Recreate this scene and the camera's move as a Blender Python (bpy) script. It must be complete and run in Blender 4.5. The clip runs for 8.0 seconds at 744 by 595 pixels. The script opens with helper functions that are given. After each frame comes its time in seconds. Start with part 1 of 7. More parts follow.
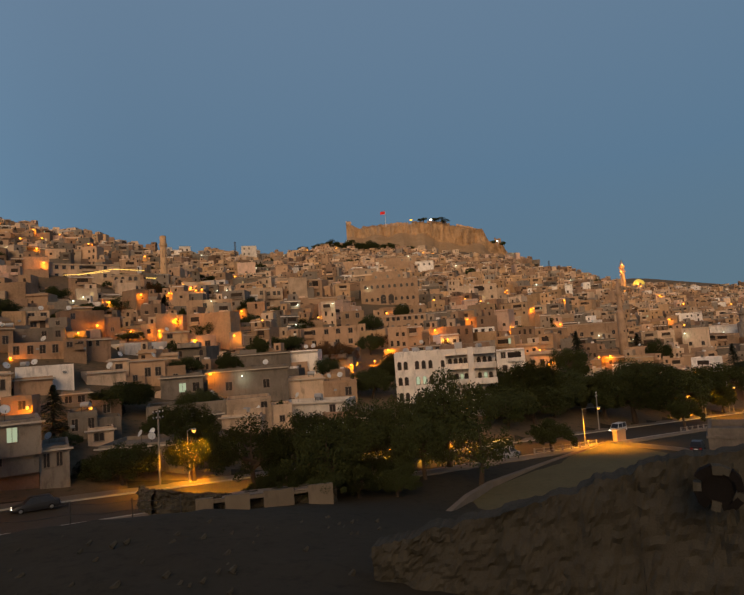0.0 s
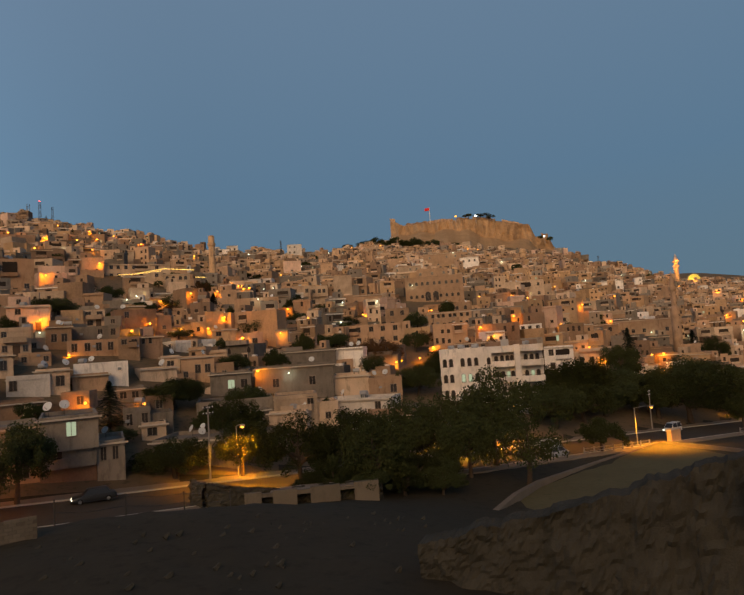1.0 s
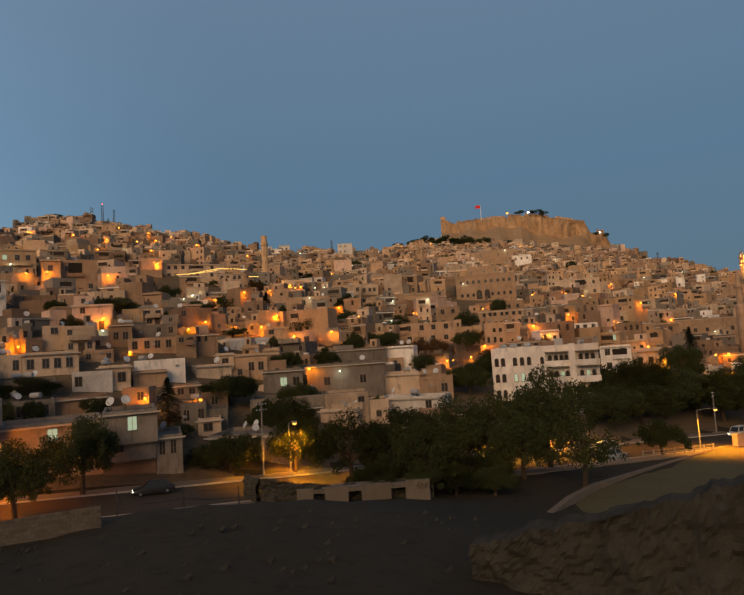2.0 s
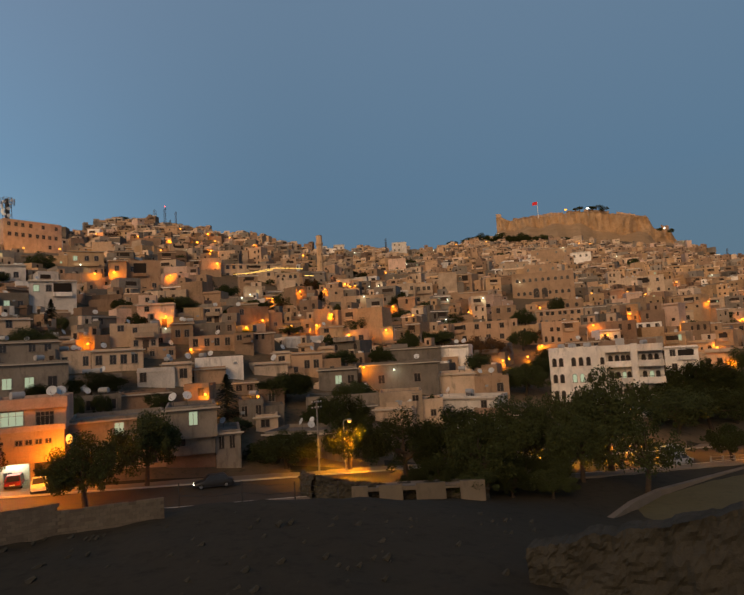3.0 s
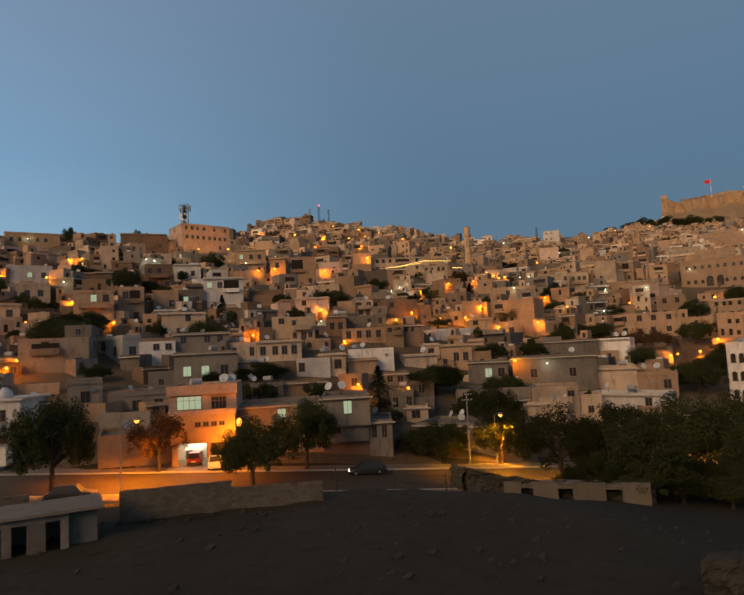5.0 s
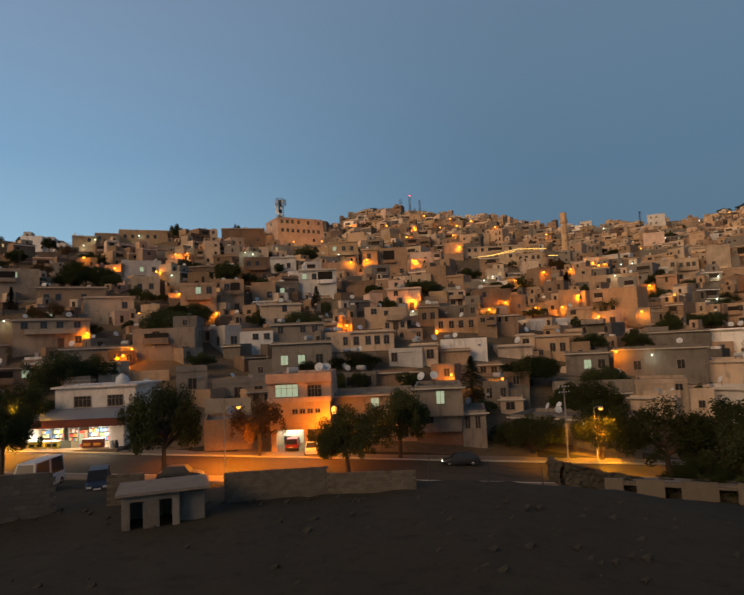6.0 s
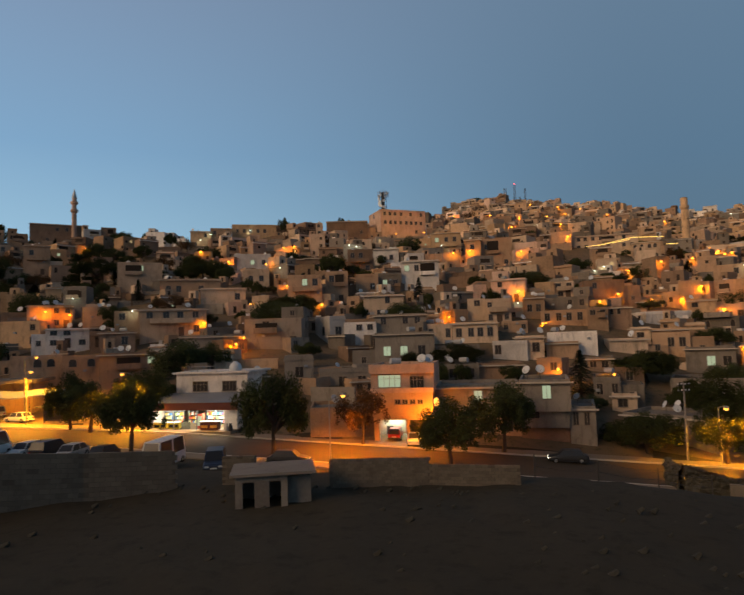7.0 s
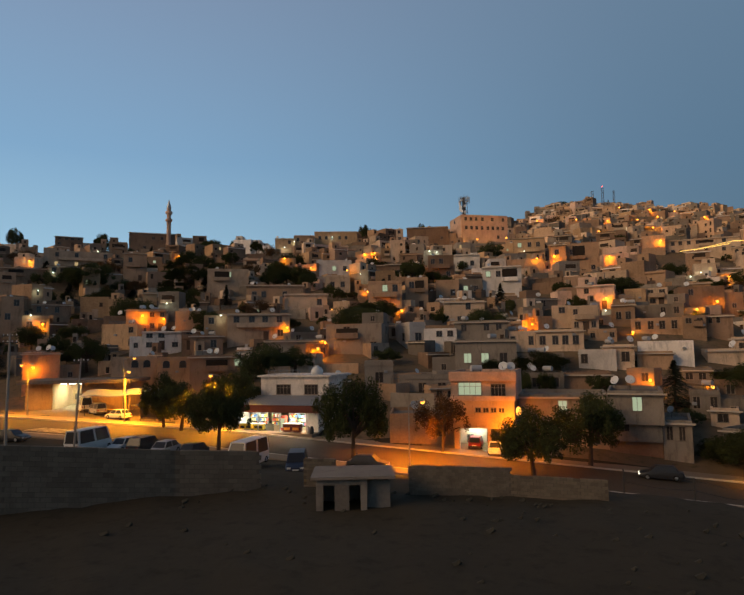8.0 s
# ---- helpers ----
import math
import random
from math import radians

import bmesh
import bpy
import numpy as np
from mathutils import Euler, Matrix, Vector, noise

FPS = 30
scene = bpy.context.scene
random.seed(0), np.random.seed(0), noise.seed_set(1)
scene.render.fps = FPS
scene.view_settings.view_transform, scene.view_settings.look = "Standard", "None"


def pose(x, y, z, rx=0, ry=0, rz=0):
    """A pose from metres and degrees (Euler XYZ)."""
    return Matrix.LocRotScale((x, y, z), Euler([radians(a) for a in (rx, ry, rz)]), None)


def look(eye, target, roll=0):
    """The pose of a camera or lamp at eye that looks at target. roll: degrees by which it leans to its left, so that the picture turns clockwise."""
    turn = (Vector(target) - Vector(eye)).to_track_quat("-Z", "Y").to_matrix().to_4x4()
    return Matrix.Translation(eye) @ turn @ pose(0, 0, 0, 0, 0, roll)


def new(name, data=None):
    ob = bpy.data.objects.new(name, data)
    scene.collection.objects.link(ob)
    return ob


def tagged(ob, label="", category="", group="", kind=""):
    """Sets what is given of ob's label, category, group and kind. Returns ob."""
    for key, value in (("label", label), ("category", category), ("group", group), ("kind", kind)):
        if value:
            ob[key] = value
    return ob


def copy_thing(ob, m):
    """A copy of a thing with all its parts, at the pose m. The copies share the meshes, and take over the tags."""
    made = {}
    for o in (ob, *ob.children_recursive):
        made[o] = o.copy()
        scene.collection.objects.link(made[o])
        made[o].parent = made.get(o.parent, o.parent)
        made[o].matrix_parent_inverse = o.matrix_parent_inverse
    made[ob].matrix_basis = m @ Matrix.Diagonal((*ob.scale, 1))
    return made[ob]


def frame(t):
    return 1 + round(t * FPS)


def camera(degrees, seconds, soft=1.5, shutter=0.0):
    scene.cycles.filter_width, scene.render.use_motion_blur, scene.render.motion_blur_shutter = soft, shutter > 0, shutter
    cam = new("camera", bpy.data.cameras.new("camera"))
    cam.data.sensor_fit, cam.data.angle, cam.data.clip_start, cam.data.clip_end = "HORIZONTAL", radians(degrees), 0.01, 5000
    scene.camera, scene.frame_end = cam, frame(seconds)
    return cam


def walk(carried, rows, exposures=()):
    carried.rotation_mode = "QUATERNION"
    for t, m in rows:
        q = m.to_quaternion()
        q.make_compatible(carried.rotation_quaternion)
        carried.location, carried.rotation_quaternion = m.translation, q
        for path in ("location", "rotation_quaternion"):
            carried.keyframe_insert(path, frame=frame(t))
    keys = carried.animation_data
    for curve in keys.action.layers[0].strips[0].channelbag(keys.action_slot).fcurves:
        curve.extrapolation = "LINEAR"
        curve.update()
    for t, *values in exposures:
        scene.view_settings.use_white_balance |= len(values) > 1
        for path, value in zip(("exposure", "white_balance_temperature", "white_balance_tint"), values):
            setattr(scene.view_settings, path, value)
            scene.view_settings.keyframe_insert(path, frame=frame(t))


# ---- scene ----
# The camera stands on a roof terrace and turns to its left.
cam = camera(63.56, 8.0, soft=1.5, shutter=0.3)
EYE = 14.0
ROWS = [  # seconds, yaw, pitch, roll
    (0, -36.19, 4.74, 4.00),
    (0.5, -34.19, 4.73, 4.04),
    (1, -31.91, 4.78, 4.02),
    (1.5, -29.48, 4.88, 3.94),
    (3, -21.94, 5.17, 3.37),
    (3.5, -18.81, 5.32, 3.25),
    (4, -15.40, 5.43, 3.11),
    (5.5, -3.54, 5.05, 2.77),
    (6, 0.94, 4.70, 2.65),
    (6.5, 5.35, 4.25, 2.59),
    (7, 10.66, 4.27, 1.87),
    (7.5, 15.35, 4.70, 1.30),
    (8, 18.24, 5.03, 0.98),
]
walk(cam, [(t, pose(0, 0, EYE, 90 + pitch, roll, yaw)) for t, yaw, pitch, roll in ROWS])

# ---- world and light ----
world = bpy.data.worlds.new("dusk_sky")
scene.world = world
world.use_nodes = True
wn, wl = world.node_tree.nodes, world.node_tree.links
wn.clear()


def wnode(kind, **values):
    n = wn.new(kind)
    for key, value in values.items():
        n.inputs[key].default_value = value
    return n


geo = wnode("ShaderNodeTexCoord")
glow_dir = wnode("ShaderNodeVectorMath")
glow_dir.operation = "DOT_PRODUCT"
glow_dir.inputs[1].default_value = Vector((-0.93, 0.30, 0.0)).normalized()
wl.new(geo.outputs["Generated"], glow_dir.inputs[0])
sep = wnode("ShaderNodeSeparateXYZ")
wl.new(geo.outputs["Generated"], sep.inputs[0])
up_far = wn.new("ShaderNodeValToRGB")      # away from the afterglow, horizon to zenith
up_far.color_ramp.elements[0].color = (0.110, 0.178, 0.225, 1)
up_far.color_ramp.elements[1].color = (0.160, 0.215, 0.315, 1)
e = up_far.color_ramp.elements.new(0.26)
e.color = (0.104, 0.188, 0.283, 1)
up_near = wn.new("ShaderNodeValToRGB")     # towards the afterglow
up_near.color_ramp.elements[0].color = (0.440, 0.690, 0.820, 1)
up_near.color_ramp.elements[1].color = (0.200, 0.265, 0.390, 1)
e = up_near.color_ramp.elements.new(0.30)
e.color = (0.225, 0.400, 0.600, 1)
spread = wnode("ShaderNodeMapRange")
spread.interpolation_type = "SMOOTHSTEP"
spread.inputs["From Min"].default_value = 0.0
spread.inputs["From Max"].default_value = 1.0
wl.new(glow_dir.outputs["Value"], spread.inputs["Value"])
sky_mix = wn.new("ShaderNodeMix")
sky_mix.data_type = "RGBA"
wl.new(sep.outputs["Z"], up_far.inputs[0])
wl.new(sep.outputs["Z"], up_near.inputs[0])
wl.new(spread.outputs[0], sky_mix.inputs[0])
wl.new(up_far.outputs[0], sky_mix.inputs[6])
wl.new(up_near.outputs[0], sky_mix.inputs[7])
# the zenith is already dark
for ramp_ in (up_far, up_near):
    ramp_.color_ramp.elements[-1].color = (0.030, 0.042, 0.075, 1)
    ramp_.color_ramp.elements[-1].position = 0.85
high = up_far.color_ramp.elements.new(0.52)
high.color = (0.130, 0.206, 0.303, 1)
high = up_near.color_ramp.elements.new(0.52)
high.color = (0.225, 0.315, 0.465, 1)
back = wnode("ShaderNodeBackground", Strength=1.0)
wl.new(sky_mix.outputs[2], back.inputs["Color"])
wout = wnode("ShaderNodeOutputWorld")
wl.new(back.outputs[0], wout.inputs[0])

# The warm afterglow of the sun that has just set, behind and to the left.
sun = new("afterglow", bpy.data.lights.new("afterglow", "SUN"))
sun.data.energy, sun.data.angle, sun.data.color = 2.7, radians(50), (1.0, 0.625, 0.305)
sun.matrix_world = look((-75, -75, 27), (0, 0, 0))
scene.view_settings.exposure = 0.0

# ---- materials ----
def material(name, colour, rough=0.9, vary=0.25, scale=0.6, fine=9.0, bump=0.25, metal=0.0, by="object", stain=0.0, stain_colour=(0.08, 0.06, 0.045)):
    """A mottled, slightly uneven surface; by: whose random number shifts the tone."""
    m = bpy.data.materials.new(name)
    m.use_nodes = True
    n, l = m.node_tree.nodes, m.node_tree.links
    p = n["Principled BSDF"]
    p.inputs["Roughness"].default_value, p.inputs["Metallic"].default_value = rough, metal
    if rough > 0.75:
        p.inputs["Specular IOR Level"].default_value = 0.15
    co = n.new("ShaderNodeTexCoord")
    gm = n.new("ShaderNodeNewGeometry")
    big, small = n.new("ShaderNodeTexNoise"), n.new("ShaderNodeTexNoise")
    big.inputs["Scale"].default_value, big.inputs["Detail"].default_value = scale, 4
    small.inputs["Scale"].default_value, small.inputs["Detail"].default_value = fine, 3
    for t in (big, small):
        l.new(gm.outputs["Position"], t.inputs["Vector"])
    add = n.new("ShaderNodeMath")
    add.operation = "MULTIPLY_ADD"
    l.new(small.outputs["Fac"], add.inputs[0])
    add.inputs[1].default_value = 0.5
    l.new(big.outputs["Fac"], add.inputs[2])
    rnd = n.new("ShaderNodeObjectInfo") if by == "object" else gm
    add2 = n.new("ShaderNodeMath")
    add2.operation = "MULTIPLY_ADD"
    l.new(rnd.outputs["Random" if by == "object" else "Random Per Island"], add2.inputs[0])
    add2.inputs[1].default_value = 0.8
    l.new(add.outputs[0], add2.inputs[2])
    ramp = n.new("ShaderNodeMapRange")
    ramp.inputs["From Min"].default_value, ramp.inputs["From Max"].default_value = 0.5, 1.8
    ramp.inputs["To Min"].default_value, ramp.inputs["To Max"].default_value = 1 - vary, 1 + vary
    l.new(add2.outputs[0], ramp.inputs["Value"])
    mul = n.new("ShaderNodeVectorMath")
    mul.operation = "SCALE"
    mul.inputs[0].default_value = colour
    l.new(ramp.outputs[0], mul.inputs["Scale"])
    colour_out = mul.outputs[0]
    if stain:
        st = n.new("ShaderNodeTexNoise")
        st.inputs["Scale"].default_value, st.inputs["Detail"].default_value, st.inputs["Roughness"].default_value = 0.9, 6, 0.7
        mp = n.new("ShaderNodeMapping")
        mp.inputs["Scale"].default_value = (1, 1, 0.3)
        l.new(gm.outputs["Position"], mp.inputs["Vector"])
        l.new(mp.outputs[0], st.inputs["Vector"])
        edge = n.new("ShaderNodeMapRange")
        edge.inputs["From Min"].default_value, edge.inputs["From Max"].default_value = 0.52, 0.72
        edge.inputs["To Max"].default_value = stain
        l.new(st.outputs["Fac"], edge.inputs["Value"])
        mix = n.new("ShaderNodeMix")
        mix.data_type = "RGBA"
        l.new(edge.outputs[0], mix.inputs[0])
        l.new(mul.outputs[0], mix.inputs[6])
        mix.inputs[7].default_value = (*stain_colour, 1)
        colour_out = mix.outputs[2]
    l.new(colour_out, p.inputs["Base Color"])
    if bump:
        b = n.new("ShaderNodeBump")
        b.inputs["Strength"].default_value, b.inputs["Distance"].default_value = bump, 0.05
        l.new(small.outputs["Fac"], b.inputs["Height"])
        l.new(b.outputs[0], p.inputs["Normal"])
    return m


def glow(name, colour, strength):
    m = bpy.data.materials.new(name)
    m.use_nodes = True
    n, l = m.node_tree.nodes, m.node_tree.links
    p = n["Principled BSDF"]
    p.inputs["Base Color"].default_value = (*(0.15 * c for c in colour), 1)
    p.inputs["Emission Color"].default_value = (*colour, 1)
    p.inputs["Emission Strength"].default_value = strength
    return m


WALL_COLOURS = {"stone": (0.41, 0.272, 0.175), "honey": (0.49, 0.325, 0.19), "cream": (0.54, 0.405, 0.29), "white": (0.72, 0.66, 0.60),
                "concrete": (0.235, 0.200, 0.165), "pink": (0.54, 0.375, 0.285), "brown": (0.26, 0.172, 0.118)}
WALLS = {k: material("wall_" + k, c, 0.92, 0.48, 0.35, 5.0, 0.3, stain=0.8, stain_colour=tuple(0.45 * v for v in c)) for k, c in WALL_COLOURS.items()}
FARS = {k: material("far_wall_" + k, c, 0.92, 0.58, 0.15, 2.0, 0.0, by="island", stain=0.7, stain_colour=tuple(0.5 * v for v in c)) for k, c in WALL_COLOURS.items()}
M_ROOF = material("roof_screed", (0.23, 0.19, 0.155), 0.95, 0.3, 0.5, 6, 0.3, stain=0.6, stain_colour=(0.13, 0.10, 0.08))
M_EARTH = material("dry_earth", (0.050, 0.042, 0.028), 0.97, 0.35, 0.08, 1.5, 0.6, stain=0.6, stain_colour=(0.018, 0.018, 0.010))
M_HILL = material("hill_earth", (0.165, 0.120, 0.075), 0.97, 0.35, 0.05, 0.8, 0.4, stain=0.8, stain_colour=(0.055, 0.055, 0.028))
M_ROCK = material("cliff_rock", (0.49, 0.315, 0.175), 0.95, 0.55, 0.06, 0.3, 0.5, stain=0.85, stain_colour=(0.19, 0.12, 0.07))
M_ASPHALT = material("asphalt", (0.10, 0.078, 0.055), 0.8, 0.3, 0.2, 12, 0.3, stain=0.4, stain_colour=(0.04, 0.035, 0.03))
M_PAVE = material("paving", (0.22, 0.175, 0.13), 0.9, 0.3, 0.5, 8, 0.3)
M_KERB = material("kerb_stone", (0.42, 0.38, 0.32), 0.85, 0.3, 1, 8, 0.2)
M_BLOCK = material("concrete_block", (0.165, 0.138, 0.105), 0.95, 0.24, 0.6, 7, 0.4, stain=0.6, stain_colour=(0.09, 0.075, 0.06))
M_GLASS = material("window_glass", (0.05, 0.043, 0.04), 0.12, 0.3, 1, 3, 0.0)
# glass of the far windows, and the shade painted into the far loggias
M_DARKGLASS_SHADE = material("far_glass_and_shade", (0.050, 0.036, 0.027), 0.8, 0.3, 1, 3, 0.0, by="island")
M_FRAME = material("window_frame", (0.24, 0.19, 0.145), 0.6, 0.3, 1, 9, 0.0)
M_TRIM = material("pale_trim", (0.55, 0.47, 0.38), 0.9, 0.2, 1, 9, 0.2)
M_METAL = material("galvanised_steel", (0.34, 0.35, 0.36), 0.5, 0.25, 1, 9, 0.1, 0.7)
M_DARKMETAL = material("dark_steel", (0.06, 0.055, 0.05), 0.6, 0.25, 1, 9, 0.1, 0.5)
M_POLE = material("pole_concrete", (0.30, 0.265, 0.23), 0.9, 0.25, 1, 9, 0.2)
M_DISH = material("dish_enamel", (0.66, 0.66, 0.65), 0.5, 0.15, 1, 9, 0.0)
M_TANK = material("water_tank_paint", (0.42, 0.41, 0.40), 0.5, 0.2, 1, 9, 0.0)
M_WOOD = material("dark_wood", (0.09, 0.055, 0.035), 0.7, 0.3, 2, 20, 0.2)
M_BARK = material("bark", (0.085, 0.062, 0.045), 0.95, 0.3, 2, 14, 0.6)
M_LEAF = material("foliage", (0.045, 0.054, 0.017), 0.8, 0.5, 0.5, 6, 0.0, by="island")
M_PINE = material("conifer_foliage", (0.025, 0.033, 0.018), 0.85, 0.45, 0.5, 6, 0.0, by="island")
M_DRYLEAF = material("dry_foliage", (0.10, 0.052, 0.02), 0.85, 0.45, 0.5, 6, 0.0, by="island")
M_LAMP = glow("sodium_bulb", (1.0, 0.42, 0.06), 2.5)
M_WHITELAMP = glow("white_bulb", (0.9, 1.0, 0.80), 2.5)
M_LIT = glow("lit_window_pale", (0.80, 0.95, 0.62), 0.42)
M_LITWARM = glow("lit_window_warm", (1.0, 0.70, 0.32), 0.5)
M_MORTAR = material("mortar", (0.135, 0.112, 0.086), 0.97, 0.3, 1, 9, 0.3)
M_RED = material("dark_red_sheet", (0.13, 0.03, 0.02), 0.6, 0.3, 1, 8, 0.1)
M_SHEET = material("grey_roof_sheet", (0.30, 0.31, 0.33), 0.6, 0.2, 0.5, 6, 0.1, 0.2)
M_TYRE = material("tyre_rubber", (0.018, 0.018, 0.018), 0.9, 0.2, 1, 9, 0)
M_CARGLASS = material("car_glass", (0.02, 0.022, 0.026), 0.35, 0.1, 1, 2, 0)
M_HEAD = glow("headlight_glow", (1.0, 0.92, 0.7), 4)
M_TAIL = material("tail_lens", (0.30, 0.01, 0.01), 0.3, 0.1, 1, 2, 0)
M_LENS = material("clear_lens", (0.55, 0.55, 0.52), 0.2, 0.1, 1, 2, 0)
M_TUBE = glow("fluorescent_tube", (0.92, 1.0, 0.82), 7)
# near-black that paints the shade of the round hole
M_HOLESHADE = material("hole_shade_black", (0.012, 0.010, 0.009), 0.95, 0.3, 2, 9, 0.3)
M_RUBBLE = material("old_rubble", (0.085, 0.078, 0.060), 0.97, 0.45, 0.8, 13, 1.0, stain=0.8, stain_colour=(0.03, 0.03, 0.022))
M_SCREE = material("scree_slope", (0.47, 0.305, 0.165), 0.97, 0.35, 0.06, 0.5, 0.4, stain=0.6, stain_colour=(0.17, 0.12, 0.065))
# painted shade for the sheets behind the terrace balconies
M_SHADE = material("painted_opening_shade", (0.035, 0.027, 0.022), 0.9, 0.2, 1, 6, 0)

# ---- terrain ----
# Bearing (degrees left of the cross-road direction), distance of the ridge, its elevation seen from the terrace.
RIDGE = [(-75, 900, 2.4), (-68, 820, 2.5), (-60, 700, 3.4), (-53, 700, 5.7), (-49, 730, 7.6), (-45, 750, 8.6), (-38, 740, 9.4), (-33, 690, 9.5), (-28, 580, 9.0),
         (-18, 500, 9.4), (-8, 500, 11.6), (0, 520, 12.5), (8, 330, 10.3), (18, 300, 10.3), (28, 290, 9.4), (38, 330, 9.0), (50, 310, 8.7), (62, 300, 8.4)]
KERB = 73.2   # the far kerb of the road runs along y = KERB


def road_z(x):
    x = max(-140.0, min(230.0, x))
    return 0.45 - 0.062 * max(-45.0, x) + 0.028 * max(0.0, -45.0 - x)


def ease(a, b, v):
    v = max(0.0, min(1.0, (v - a) / (b - a)))
    return v * v * (3 - 2 * v)


def ridge(b):
    b = max(RIDGE[0][0], min(RIDGE[-1][0], b))
    for (b0, d0, e0), (b1, d1, e1) in zip(RIDGE, RIDGE[1:]):
        if b <= b1:
            w = ease(b0, b1, b)
            return d0 + (d1 - d0) * w, e0 + (e1 - e0) * w
    return RIDGE[-1][1:]


def ground_z(x, y):
    d = math.hypot(x, y)
    b = math.degrees(math.atan2(-x, y))
    zr = road_z(x)
    lot = 4.2 - 8.5 * ease(2, 58, x)
    if y < KERB:
        z = lot + (zr - lot) * ease(43, 60, y)
        if x < -60 and y < 30:      # an unseen rise in the west, added to keep afterglow off the low ground
            z += 0.40 * max(0.0, min(300.0, d - 90)) * (1 - ease(-110, -60, x)) * (1 - ease(-10, 30, y))
        elif y < -20:
            z -= 0.04 * min(400, -20 - y)
        return z - (0.12 if y > 60.6 else 0)
    far, lift = ridge(b)
    setback = 3.5 + 15.0 * (1 - ease(-56, -46, x))
    if y < KERB + setback:
        return zr + 0.02
    near = (KERB + setback) / max(0.22, math.cos(radians(b)))
    top = EYE + far * math.tan(radians(lift))
    if d < far:
        s = (d - near) / max(1.0, far - near)
        s = max(0.0, s)
        z = zr + (top - zr) * s
        rough = 1.2 * math.sin(x / 19) * math.cos(y / 23) * min(1, 8 * s)
        return z + rough
    low = max(-30.0, top - 0.16 * (d - far))
    plateau = EYE + 2100 * math.tan(radians(4.15 - 0.185 * max(0.0, -60.5 - b)))    # the bare upland far behind the old town
    return low + (plateau - low) * ease(1100, 2000, d) * (1 - ease(-58, -52, b)) * ease(-110, -80, b)


def polar(b, d):
    return -d * math.sin(radians(b)), d * math.cos(radians(b))


def obj(name, verts, faces, mats, parent=None, label="", index=None, smooth=False):
    me = bpy.data.meshes.new(name)
    me.from_pydata(verts, [], faces)
    for m in mats:
        me.materials.append(m)
    if index is not None:
        me.polygons.foreach_set("material_index", index)
    if smooth:
        me.polygons.foreach_set("use_smooth", [True] * len(me.polygons))
    me.update()
    ob = new(name, me)
    if parent:
        ob.parent = parent
    if label:
        ob["label"] = label
    return ob


def part(name, bm, material, parent, label=""):
    me = bpy.data.meshes.new(name)
    bm.to_mesh(me)
    bm.free()
    me.materials.append(material)
    ob = new(name, me)
    ob.parent = parent
    if label:
        ob["label"] = label
    return ob


